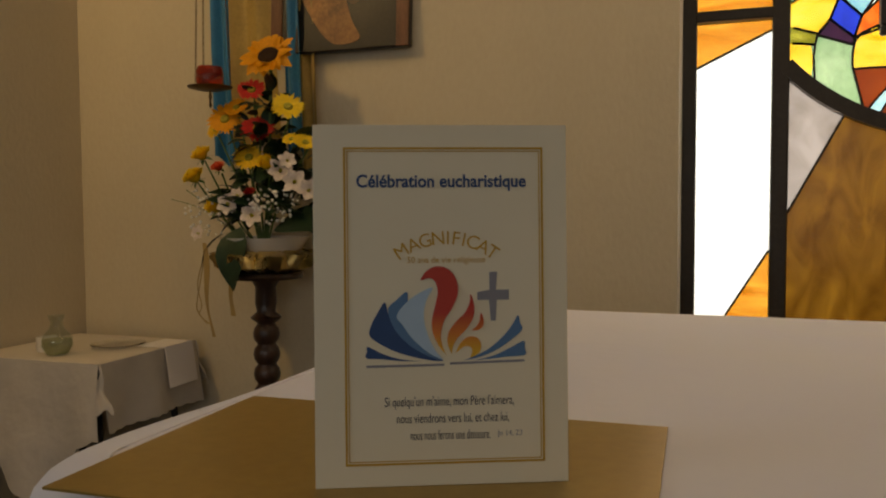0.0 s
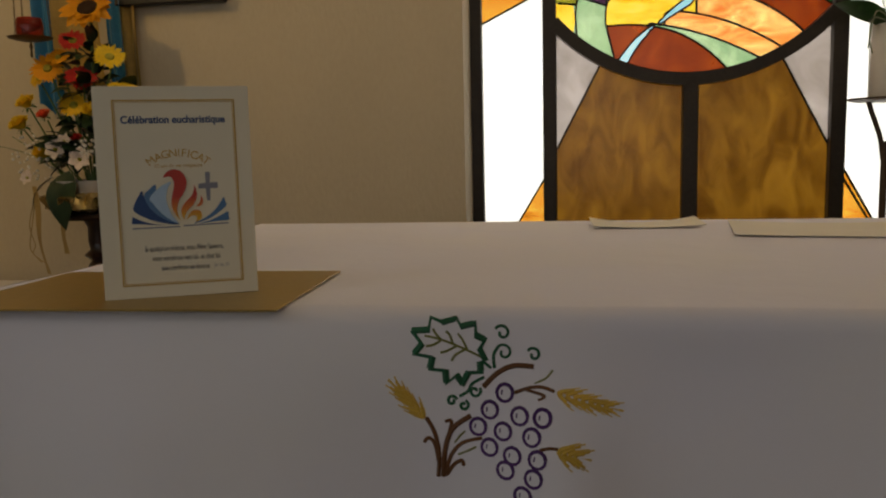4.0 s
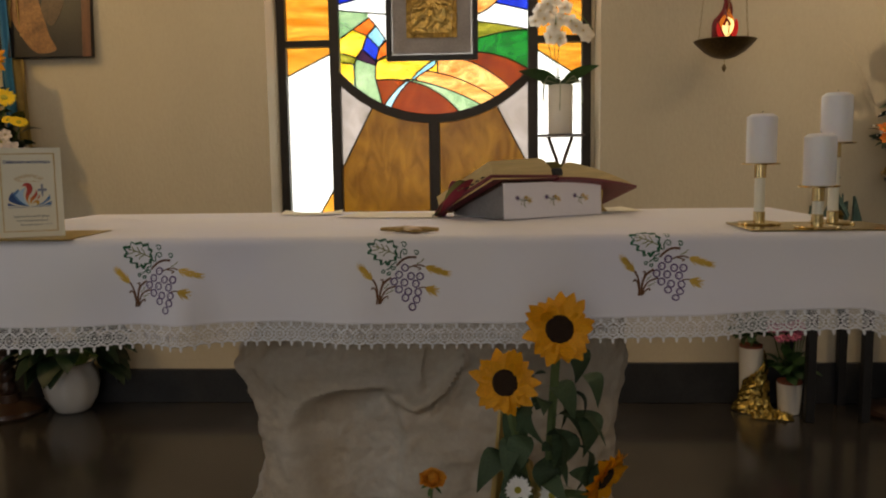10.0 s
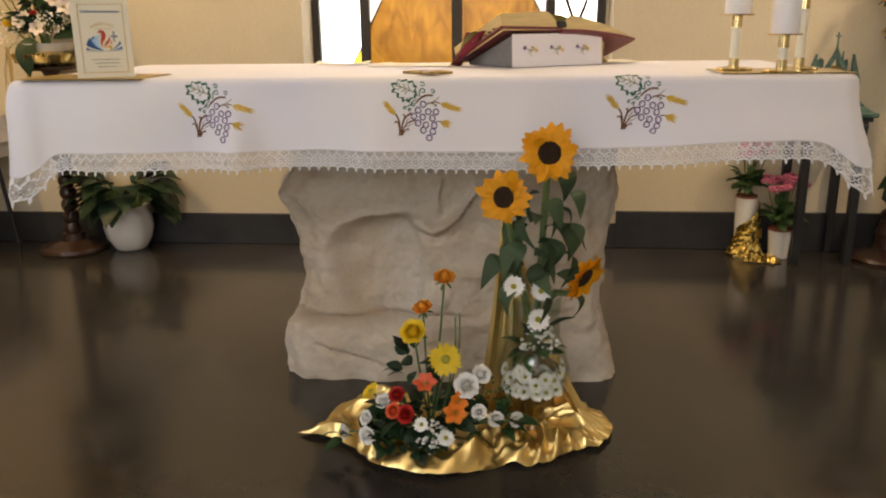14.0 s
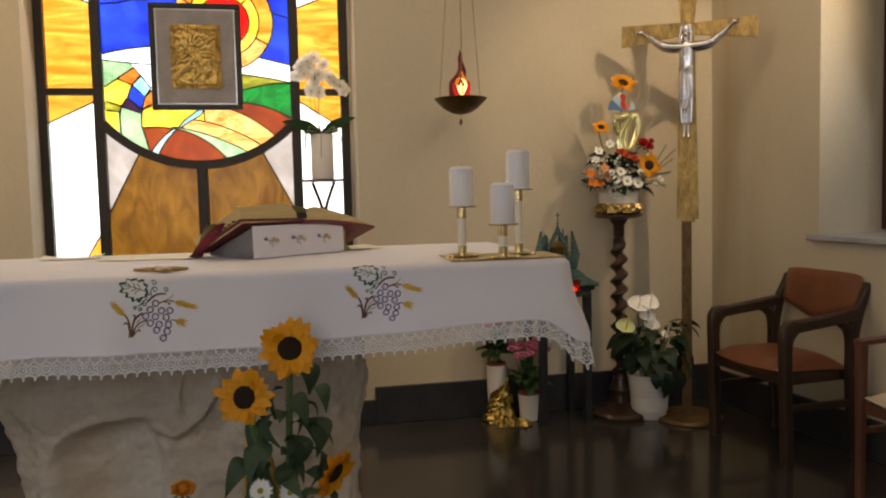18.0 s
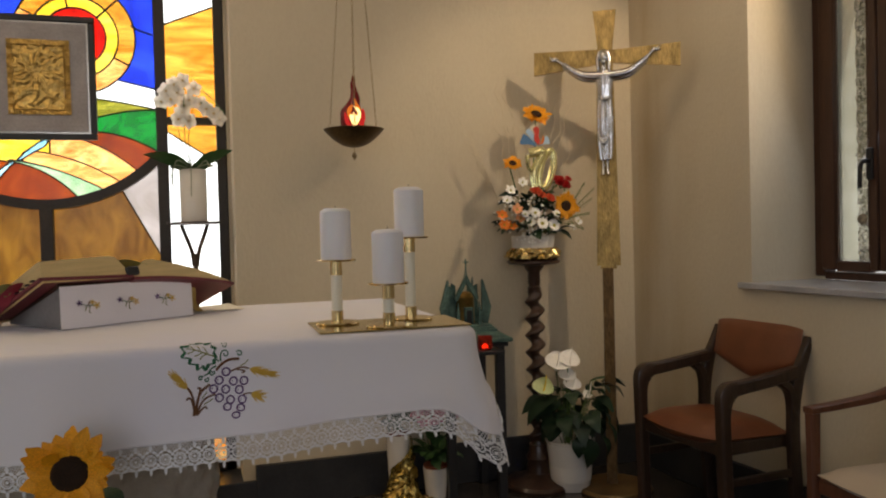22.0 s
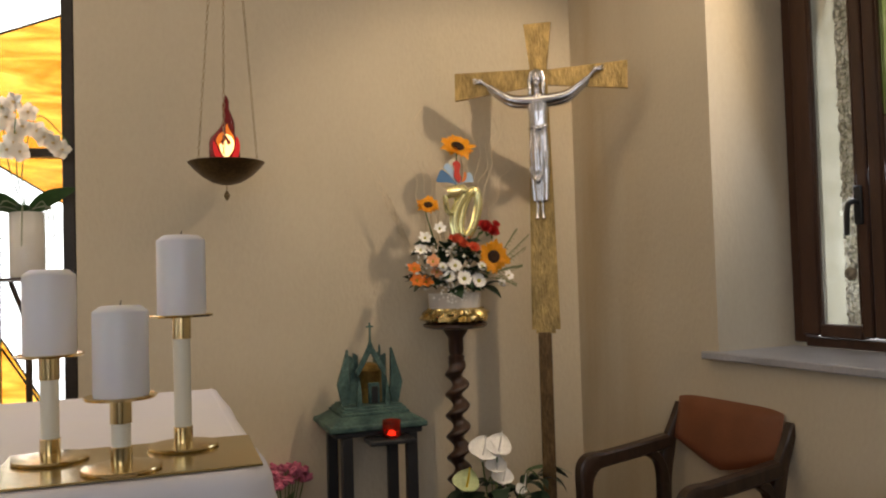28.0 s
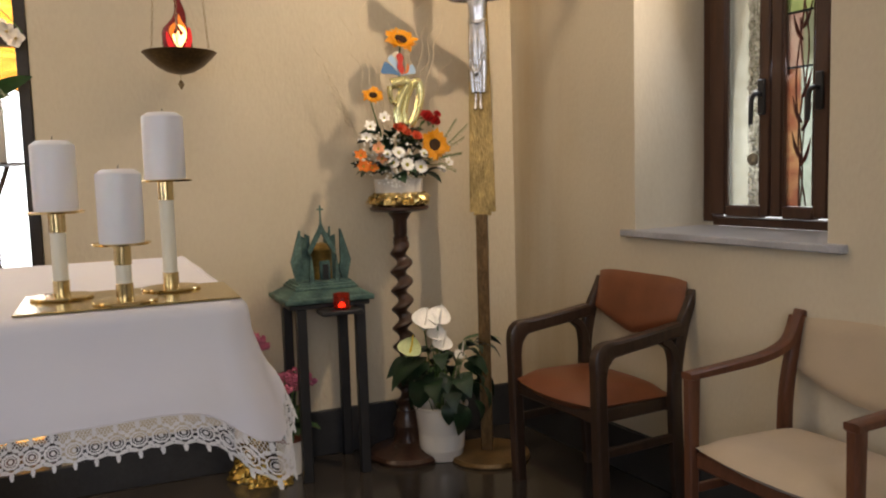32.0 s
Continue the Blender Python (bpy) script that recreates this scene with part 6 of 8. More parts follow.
part("foil_numeral", foil_strip([(-0.055, 0.500), (-0.02, 0.506), (0.012, 0.512), (0.020, 0.495), (-0.002, 0.455), (-0.018, 0.415), (-0.022, 0.375), (-0.018, 0.345)], 0.044), FOIL, FR, "bent gold foil numeral", 80)
part("foil_bar", foil_strip([(-0.062, 0.492), (-0.058, 0.455), (-0.048, 0.430), (-0.03, 0.425)], 0.022, -0.088), FOIL, FR, "short gold foil bar", 80)
part("foil_numeral", foil_strip([(0.042 + 0.030 * math.cos(t) + 0.022 * math.sin(t), 0.425 + 0.088 * math.sin(t)) for t in np.linspace(-1.5, 4.78, 15)], 0.036, -0.080), FOIL, FR, "looped gold foil numeral", 80)
fan = lambda pts, y: Geo().prism([(p.x, p.z) for p in spline([(a, 0, b) for a, b in pts + pts[:1]], 4)[:-1]], y, y + 0.0012)
part("paper_page", fan([(-0.004, 0.535), (-0.045, 0.543), (-0.088, 0.545), (-0.080, 0.575), (-0.068, 0.592), (-0.035, 0.570)], -0.078), INKMID, FR, "blue paper page")
part("paper_page", fan([(-0.002, 0.537), (-0.035, 0.575), (-0.058, 0.602), (-0.040, 0.618), (-0.018, 0.590)], -0.076), INKPALE, FR, "pale blue paper page")
part("paper_page", fan([(0.0, 0.537), (-0.022, 0.585), (-0.036, 0.622), (-0.01, 0.635), (0.004, 0.590)], -0.074), PAPER, FR, "white paper page")
part("paper_page", fan([(0.002, 0.537), (0.035, 0.545), (0.062, 0.548), (0.058, 0.572), (0.045, 0.584), (0.022, 0.562)], -0.078), INKPALE, FR, "pale blue paper page")
part("paper_flame", fan([(0.002, 0.540), (-0.018, 0.565), (-0.016, 0.595), (-0.022, 0.618), (-0.004, 0.628), (0.010, 0.612), (0.004, 0.585), (0.012, 0.560)], -0.081), INKRED, FR, "red paper flame")
part("paper_flame", fan([(0.006, 0.542), (0.020, 0.562), (0.026, 0.585), (0.034, 0.570), (0.026, 0.550)], -0.082), INKORANGE, FR, "orange paper flame")
TWIG = material("pale_dried_twig", (0.66, 0.57, 0.41), 0.8, var=0.15)
qt = random.Random(12)
def twig(x, y, lean, top, sweep):
    n = 13
    pts = [(x * (0.3 + 0.7 * min(1, 3 * i / n)) + lean * (i / n) ** 1.3 + (0.018 * math.sin(i * 2.3 + x * 90) + 0.008 * math.sin(i * 4.1 + lean * 70)) * i / n, y + sweep * i / n, 0.14 + (top - 0.14) * i / n) for i in range(n + 1)]
    q = spline(pts, 4)
    part("curly_twig", Geo().tube(q, [0.0029 - 0.0017 * i / len(q) for i in range(len(q))], 5), TWIG, FR)


for k in range(13):
    twig(-0.06 + 0.012 * k, 0.02, -0.16 + 0.03 * k, 0.66 + 0.28 * qt.random(), -0.02)
for k in range(6):
    twig(-0.12, 0.03, -0.12 - 0.02 * k, 0.46 + 0.05 * k, 0.06)
for k, (ex, ez) in enumerate(((0.30, 0.335), (0.285, 0.285), (0.25, 0.36), (0.27, 0.215), (0.24, 0.14))):
    q = spline([(0.10, -0.05, 0.17), (0.10 + 0.5 * (ex - 0.10), -0.065, 0.17 + 0.45 * (ez - 0.17) + 0.01), (ex, -0.05, ez)], 8)
    g = Geo().tube(q, 0.0012, 4)
    for i in range(6, len(q)):
        for sg in (-1, 1):
            e = q[i] + Vector((0.018, -0.004 * sg, sg * 0.011)) * (1.5 - i / len(q))
            g.tube([q[i], (q[i] + e) / 2 + Vector((0, 0, 0.001)), e], [0.0008, 0.0014, 0.0005], 4)
    part("fern_sprig", g, STEM, FR, "thin green fern frond")

# ---- bronze church model on its small table ----
tb = thing("side_table", pose(1.825, -0.415, 0), "small square black steel table with slim legs", "table")
part("tabletop", Geo().box((0, 0, 0.715), (0.33, 0.29, 0.02), 0.004), IRONBLK, tb)
for sx in (-1, 1):
    for sy in (-1, 1):
        part("leg", Geo().box((sx * 0.122 + 0.004, sy * 0.125, 0.3525), (0.040, 0.036, 0.705), 0.003), IRONBLK, tb)
part("front_shelf", Geo().box((0.03, -0.175, 0.692), (0.17, 0.10, 0.018), 0.004), IRONBLK, tb)
ch = thing("church_model", pose(1.825, -0.415, 0.725), "green-patinated bronze model of a chapel with pointed blades", "sculpture")
def frustum(w0, d0, z0, w1, d1, z1, dy=0.0):
    v = [(sx * w / 2, sy * d / 2 + dy, z) for w, d, z in ((w0, d0, z0), (w1, d1, z1)) for sx, sy in ((-1, -1), (1, -1), (1, 1), (-1, 1))]
    return Geo().add(v, [(3, 2, 1, 0), (4, 5, 6, 7), (0, 1, 5, 4), (1, 2, 6, 5), (2, 3, 7, 6), (3, 0, 4, 7)])


part("base_slab", Geo().box((0, 0, 0.011), (0.37, 0.31, 0.022), 0.006), BRONZE, ch)
part("step", frustum(0.345, 0.285, 0.022, 0.265, 0.215, 0.048), BRONZE, ch)
for i, (w_, d_, z_) in enumerate(((0.262, 0.212, 0.054), (0.245, 0.19, 0.064), (0.225, 0.17, 0.074))):
    part("step", Geo().box((0.0, 0.005, z_), (w_, d_, 0.011), 0.003), BRONZE, ch)
GOLDBRONZE = material("golden_bronze", (0.27, 0.17, 0.045), 0.45, metal=0.7, var=0.3)
part("chapel_body", Geo().lathe([(0, 0.078), (0.045, 0.078), (0.045, 0.196), (0.048, 0.200), (0.044, 0.208), (0.036, 0.219), (0.018, 0.228), (0, 0.23)], 28, c=(0.014, 0.022, 0)), GOLDBRONZE, ch, "golden bronze chapel drum")
part("door_frame", Geo().box((0.016, -0.024, 0.118), (0.044, 0.014, 0.078), 0.002), BRONZE, ch)
part("doorway", Geo().box((0.017, -0.029, 0.112), (0.025, 0.010, 0.064), 0.002), IRONBLK, ch)
for sg in (-1, 1):
    part("blade", Geo().prism([(sg * 0.074, 0.130), (sg * 0.084, 0.082), (sg * 0.108, 0.076), (sg * 0.126, 0.158), (sg * 0.087, 0.286), (sg * 0.083, 0.286), (sg * 0.082, 0.15)][::sg], -0.036, -0.018), BRONZE, ch, "tall pointed bronze blade")
    for x, h, y, w_ in ((0.062, 0.262, 0.010, 0.020), (0.040, 0.268, 0.030, 0.018), (0.068, 0.240, 0.050, 0.016)):
        part("pillar", Geo().prism([(sg * (x - w_ / 2), 0.078), (sg * (x + w_ / 2), 0.078), (sg * (x + w_ / 2), h), (sg * (x - w_ / 2), h - 0.010)][::sg], y - 0.009, y + 0.009), BRONZE, ch)
    part("gable", Geo().prism([(sg * 0.050, 0.186), (sg * 0.058, 0.204), (sg * 0.012, 0.290), (sg * 0.001, 0.318), (sg * 0.001, 0.270)][::sg], -0.052, -0.036), BRONZE, ch)
    part("buttress", Geo().prism([(sg * 0.044, 0.078), (sg * 0.064, 0.078), (sg * 0.060, 0.130), (sg * 0.052, 0.185), (sg * 0.046, 0.130)][::sg], -0.080, -0.066), BRONZE, ch)
part("pinnacle", Geo().lathe([(0, 0.25), (0.004, 0.25), (0.005, 0.28), (0.003, 0.295), (0, 0.298)], 8, c=(0.050, 0.010, 0)), BRONZE, ch)
part("spire", Geo().lathe([(0, 0.29), (0.007, 0.29), (0.003, 0.355), (0, 0.356)], 8, c=(0, -0.043, 0)), BRONZE, ch)
part("spire_cross", Geo().box((0, -0.043, 0.366), (0.007, 0.006, 0.040), 0.001).box((0, -0.043, 0.370), (0.027, 0.006, 0.007), 0.001), BRONZE, ch)
vt = thing("votive_light", pose(1.862, -0.592, 0.7015), "small red glass votive light burning on the table shelf", "votive candle")
REDGLASS = material("red_votive_glass", (0.55, 0.06, 0.03), 0.10, var=0.1, trans=0.8, bump=0.02)
part("glass_cup", Geo().lathe([(0, 0), (0.026, 0), (0.032, 0.006), (0.034, 0.062), (0.031, 0.062), (0.028, 0.01), (0, 0.006)], 20, wobble=lambda a, z: 1 + 0.02 * math.sin(10 * a)), REDGLASS, vt, "ribbed red glass cup")
part("flame", Geo().lathe([(0, 0.007), (0.014, 0.009), (0.015, 0.017), (0.004, 0.026), (0, 0.03)], 10), glowing("votive_flame", (1.0, 0.16, 0.03), 9), vt, "glowing flame")

# ---- hanging sanctuary lamp ----
BRASSOLD = material("old_dark_brass", (0.12, 0.075, 0.03), 0.45, metal=0.7, var=0.35, scale=14)


def chain(parent, a, b, r=0.0042, link=0.0135, mt=None):
    a, b = Vector(a), Vector(b)
    d = (b - a)
    n = int(d.length / link)
    g = Geo()
    q = d.to_track_quat("Z", "Y").to_matrix().to_4x4()
    for i in range(n):
        m = Matrix.Translation(a + d * ((i + 0.5) / n)) @ q @ Matrix.Rotation(radians(90 * (i % 2) + 20), 4, "Z")
        g.tube([m @ Vector((r * math.cos(t), 0, link * 0.66 * math.sin(t))) for t in (0.2, 1.2, 1.94, 2.94, 4.0, 5.4)], 0.0012, 4, True)
    tagged(part("chain", g, mt or BRASSOLD, parent, "thin brass chain"), kind="stuff")


hl = thing("sanctuary_lamp", pose(1.313, -0.47, 1.70), "hanging brass dish lamp with a flame-shaped red glass", "hanging lamp")
CHAINBRASS = material("tarnished_brass_chain", (0.34, 0.25, 0.13), 0.4, metal=0.7, var=0.3)
part("dish", Geo().lathe([(0, -0.077), (0.02, -0.076), (0.05, -0.068), (0.085, -0.047), (0.115, -0.019), (0.134, 0.002), (0.131, 0.004), (0.10, -0.010), (0, -0.02)], 44), BRASSOLD, hl, "shallow dark brass dish")
part("finial", Geo().lathe([(0, -0.134), (0.004, -0.130), (0.012, -0.114), (0.004, -0.100), (0.0015, -0.098), (0.0015, -0.076), (0, -0.075)], 6), CHAINBRASS, hl, "brass drop on a short wire")
for k in (0.35, 2.45, 4.55):
    chain(hl, (0.121 * math.cos(k), 0.121 * math.sin(k), 0.002), (0.012 + 0.008 * math.cos(k), 0.008 * math.sin(k), 1.33), 0.0046, 0.0175, CHAINBRASS)
n, seg = 18, 18
v, f = [], []
prof = [(-0.003, 0.052, 0.0), (-0.004, 0.054, 0.045), (-0.007, 0.052, 0.085), (-0.007, 0.044, 0.104), (-0.002, 0.033, 0.122), (0.005, 0.026, 0.140), (0.009, 0.021, 0.159), (0.007, 0.015, 0.185), (0.001, 0.0125, 0.205), (0.000, 0.0115, 0.218), (0.004, 0.010, 0.230), (0.004, 0.006, 0.245), (0.001, 0.002, 0.256)]
for i, (ox, r, z) in enumerate(prof):
    for k in range(seg):
        a = 2 * math.pi * k / seg
        v.append((ox + r * (1 + 0.03 * math.cos(3 * a + z * 90)) * math.cos(a), r * 0.75 * math.sin(a), z - 0.012))
for i in range(len(prof) - 1):
    for k in range(seg):
        f.append((i * seg + k, i * seg + (k + 1) % seg, (i + 1) * seg + (k + 1) % seg, (i + 1) * seg + k))
f.append([(len(prof) - 1) * seg + k for k in range(seg)])
FLAMERED = material("lit_red_glass", (0.13, 0.008, 0.010), 0.25, var=0.3, scale=30, bump=0.1)
FLAMERED.node_tree.nodes["Principled BSDF"].inputs["Emission Color"].default_value = (0.70, 0.02, 0.015, 1)
FLAMERED.node_tree.nodes["Principled BSDF"].inputs["Emission Strength"].default_value = 0.05
part("flame_glass", Geo().add(v, f), FLAMERED, hl, "red glass shaped like a flame", 70)
fl = lambda pts, y: Geo().prism([(p.x, p.z) for p in spline([(a, 0, b) for a, b in pts + pts[:1]], 5)[:-1]], y, y + 0.003)
fp = lambda pts, y: fl([((a - 298) * 0.000637, (540 - b) * 0.000637) for a, b in pts], y)
REDLIT, AMBERLIT = glowing("red_lit_glass", (0.80, 0.015, 0.015), 0.42), glowing("amber_lit_glass", (0.95, 0.22, 0.015), 0.75)
part("red_flame", fp([(285, 532), (240, 520), (222, 470), (226, 425), (240, 450), (262, 500)], -0.043), REDLIT, hl)
part("red_flame", fp([(315, 532), (350, 520), (366, 470), (362, 420), (348, 400), (342, 455), (325, 505)], -0.043), REDLIT, hl)
part("amber_flame", fp([(258, 470), (240, 430), (252, 395), (280, 375), (276, 405), (262, 435)], -0.045), AMBERLIT, hl)
part("amber_flame", fp([(337, 440), (334, 400), (312, 365), (297, 330), (292, 375), (310, 392), (325, 412)], -0.045), AMBERLIT, hl)
part("bright_flame", fp([(294, 528), (272, 500), (258, 462), (262, 440), (276, 448), (290, 420), (300, 448), (318, 435), (300, 405), (290, 388), (318, 400), (335, 430), (330, 470), (310, 505)], -0.047), glowing("white_lit_glass", (1.0, 0.66, 0.25), 3.2), hl)

ll = thing("hanging_candle", pose(-2.236, -0.50, 1.585), "small brass dish hanging on chains with red candle glass", "hanging lamp")
part("dish", Geo().lathe([(0, -0.012), (0.03, -0.011), (0.068, -0.002), (0.072, 0.003), (0.066, 0.002), (0, -0.005)], 30), BRASSOLD, ll)
part("finial", Geo().lathe([(0, -0.066), (0.005, -0.06), (0.003, -0.04), (0.006, -0.03), (0.003, -0.012), (0, -0.011)], 8), BRASSOLD, ll)
part("candle_glass", Geo().lathe([(0, 0.0), (0.038, 0.0), (0.043, 0.012), (0.043, 0.045), (0.038, 0.066), (0.034, 0.066), (0.038, 0.04), (0, 0.02)], 24), REDGLASS, ll, "dark red glass cup")
for k in (0.4, 2.5, 4.6):
    chain(ll, (0.066 * math.cos(k), 0.066 * math.sin(k), 0.002), (0.008 * math.cos(k), 0.008 * math.sin(k), 1.44), 0.0028, 0.011)

# ---- picture before the window ----
pf = thing("picture_frame", pose(-0.003, -0.045, 1.968), "dark framed picture with an embossed gold relief before the window", "picture")
W_, H_ = 0.46, 0.55
for x, z, w_, h_ in ((0, H_ / 2 - 0.014, W_, 0.028), (0, -H_ / 2 + 0.014, W_, 0.028), (-W_ / 2 + 0.014, 0, 0.028, H_ - 0.056), (W_ / 2 - 0.014, 0, 0.028, H_ - 0.056)):
    part("frame", Geo().box((x, 0, z), (w_, 0.03, h_), 0.005), IRONBLK, pf)
part("silver_liner", Geo().box((0, -0.004, 0), (W_ - 0.054, 0.006, H_ - 0.054), 0.001), material("silver_liner", (0.55, 0.54, 0.52), 0.3, metal=0.8), pf)
part("grey_mat", Geo().box((0, -0.008, 0), (W_ - 0.072, 0.006, H_ - 0.072), 0.001), material("grey_velvet_mat", (0.33, 0.31, 0.32), 0.8, var=0.15, scale=8), pf, "plain grey mat")


def relief(u, v):
    """Beaten gold sheet: a hatched border round rays that fan out from a curled middle."""
    x, z = (u - 0.5) * 0.252, (v - 0.5) * 0.33
    edge = min(u * 0.252, (1 - u) * 0.252, v * 0.33, (1 - v) * 0.33)
    if edge < 0.026:
        along = z if min(u, 1 - u) * 0.252 < min(v, 1 - v) * 0.33 else x
        h = 0.003 * abs(math.sin(along * 420)) + 0.003 * noise.noise(Vector((x * 60, 0, z * 60))) + (0.005 if edge > 0.021 else 0)
    else:
        a, r = math.atan2(z - 0.02, x + 0.01), math.hypot(x + 0.01, z - 0.02)
        h = 0.004 * abs(math.sin(9 * a + 18 * r + 2.5 * noise.noise(Vector((x * 20, 1, z * 20))))) * min(1, r * 25) + 0.006 * noise.noise(Vector((x * 28, 3, z * 34))) + 0.003 * noise.noise(Vector((x * 80, 5, z * 80)))
    return (x, -0.015 - h, z)


part("gold_relief", Geo().sheet(relief, 110, 140), material("embossed_gold_leaf", (0.50, 0.34, 0.11), 0.3, metal=0.95, var=0.3, scale=30, bump=0.3), pf, "embossed gold relief", 50)

# ---- orchid on an iron stand ----
os_ = thing("orchid_stand", pose(0.63, -0.10, 0.13), "slender brown iron stand with a round plate", "plant stand")
RUSTIRON = material("brown_iron", (0.09, 0.06, 0.04), 0.5, metal=0.5, var=0.3)
part("plate", Geo().lathe([(0, 1.172), (0.10, 1.172), (0.12, 1.178), (0.12, 1.185), (0.112, 1.183), (0, 1.18)], 36), RUSTIRON, os_)
for sx in (-1, 1):
    part("curved_arm", Geo().tube(spline([(sx * 0.058, 0, 1.172), (sx * 0.04, 0, 1.12), (sx * 0.016, 0, 1.05), (sx * 0.006, 0, 0.98)], 5), 0.009, 8), RUSTIRON, os_)
part("pole", Geo().tube([(0, 0, 0.01), (0, 0, 1.04)], 0.012, 10), RUSTIRON, os_)
part("foot", Geo().lathe([(0, 0), (0.09, 0), (0.09, 0.006), (0.02, 0.012), (0, 0.012)], 24), RUSTIRON, os_)
oc = thing("orchid", pose(0.63, -0.10, 1.316), "white orchid in a tall white ribbed ceramic pot", "potted plant")
part("pot", Geo().lathe([(0, 0), (0.058, 0), (0.060, 0.004), (0.0615, 0.238), (0.056, 0.24), (0.054, 0.05), (0, 0.04)], 40, wobble=lambda a, z: 1 + 0.012 * math.sin(11 * a + 5 * math.sin(z * 20))), CHINA, oc, "tall white ribbed pot", 80)
OROOT = material("grey_green_orchid_root", (0.30, 0.33, 0.22), 0.7, var=0.2)
OLEAF = material("orchid_leaf", (0.045, 0.11, 0.03), 0.35, var=0.2, bump=0.1)
for d, s, sd in (((-1, -0.25, 0.42), 0.23, -1), ((1, -0.3, 0.60), 0.21, 1), ((-0.8, -0.5, 0.15), 0.13, -1), ((0.9, -0.4, 0.25), 0.11, 1), ((0.2, -0.8, 0.4), 0.08, 1), ((-0.3, -0.8, 0.3), 0.09, -1)):
    leaf(oc, (0, -0.02, 0.235), d, s, "orchid_leaf", OLEAF, 0.15, 0.22, roll=-0.8 * sd)
for k in range(5):
    a = -1.3 + 0.62 * k
    part("root", Geo().tube(spline([(0.03 * math.sin(3 * k), -0.03, 0.235), (0.08 * math.sin(a * 1.5), -0.07, 0.255 + 0.02 * (k % 2)), (0.105 * math.sin(a * 1.6), -0.08, 0.20 - 0.04 * (k % 3)), (0.095 * math.sin(a * 1.7), -0.07, 0.14 + 0.05 * (k % 2))], 5), 0.0024, 5), OROOT, oc)
qo = random.Random(7)
for sp, (x1, x2) in enumerate(((-0.05, -0.06), (0.04, 0.12), (0.0, 0.06))):
    pts = [(0.0, 0, 0.23), (x1 * 0.4 - 0.03, -0.02, 0.38), (x1 - 0.02, -0.03, 0.55), (x2 * 0.5, -0.05, 0.62 - 0.03 * sp), (x2 + 0.03, -0.07, 0.52 - 0.03 * sp)]
    stem(oc, pts, 0.0022)
ORCHIDW = stained("thin_white_orchid_petal", (0.84, 0.82, 0.74), (0.95, 0.93, 0.88), 0.97, 30)
for x, z in ((-0.105, 0.585), (-0.03, 0.635), (-0.055, 0.58), (-0.005, 0.552), (-0.04, 0.495), (-0.012, 0.452), (-0.085, 0.545), (0.04, 0.535), (0.10, 0.487), (0.015, 0.60), (-0.07, 0.615), (-0.125, 0.54), (0.065, 0.51), (0.125, 0.47), (-0.03, 0.525), (-0.055, 0.46)):
    tw = qo.uniform(0, 6)
    ob = new("orchid_blossom", cached("orchid_blossom", lambda: petal_ring(5, 0.04, 1.0, 0.47, 0.10, 0.0, 21, 1, 0.06), ORCHIDW))
    ob.parent = oc
    ob.matrix_local = facing((x, -0.06 + qo.uniform(-0.03, 0.03), z), (qo.uniform(-0.5, 0.5), -1, qo.uniform(-0.25, 0.3)), 0.040, tw)
    lip = new("orchid_lip", cached("orchid_lip", lambda: dome(0.13, 0.3, 8), material("cream_yellow_lip", (0.72, 0.58, 0.30), 0.6)))
    lip.parent = ob

# ---- potted plants on the floor, right ----
def pink_pot(x, y, h, r, top, label, wrap, seed):
    t = thing("potted_kalanchoe", pose(x, y, 0), label, "potted plant", "pink pot plants")
    z0 = 0.06 if wrap else 0.0
    part("pot", Geo().lathe([(0, 0.003), (r * 0.8, 0.003), (r, h), (r * 0.93, h), (r * 0.85, h * 0.5), (0, h * 0.45)], 28), CHINA, t)
    part("inner_pot", Geo().lathe([(0, h - 0.02), (r * 0.92, h - 0.02), (r * 0.96, h + 0.012), (r * 0.88, h + 0.012), (0, h)], 24), material("terracotta", (0.25, 0.07, 0.04), 0.8), t, "terracotta inner pot")
    q = random.Random(seed)
    greens(t, (0, 0, h + 0.07), (r * 1.1, r * 1.1, 0.08), 34, 0.075, seed, "round_leaf", 0.36)
    for k in range(14):
        a = q.uniform(0, 6.28)
        rr = r * q.uniform(0.2, 1.6 if wrap else 2.0)
        p = (rr * math.cos(a), rr * math.sin(a), top + q.uniform(-0.03, 0.03))
        stem(t, [(0, 0, h), (p[0] * 0.6, p[1] * 0.6, (h + p[2]) / 2), p], 0.0018)
        sprigs(t, p, (0.030, 0.030, 0.014), 34, seed * 10 + k, FC["pink"], 0.0075, "flower_head", "dense cluster of small pink blossoms")
    return t


k1 = pink_pot(1.665, -0.415, 0.145, 0.058, 0.39, "pink kalanchoe in a white pot standing on gold foil", False, 3)
k2 = pink_pot(1.505, -0.35, 0.30, 0.055, 0.55, "pink flowering plant in a tall pot wrapped in gold foil", True, 5)


DULLFOIL = material("olive_gold_foil", (0.46, 0.33, 0.09), 0.25, metal=0.9, var=0.2, scale=20, bump=0.1)


def crumple(u, v, sx, sy, seed, amp):
    p = Vector((u * sx * 9, v * sy * 9, seed))
    return amp * (abs(noise.noise(p)) * 1.4 + 0.5 * abs(noise.noise(p * 2.3)) + 0.25 * noise.noise(p * 5))


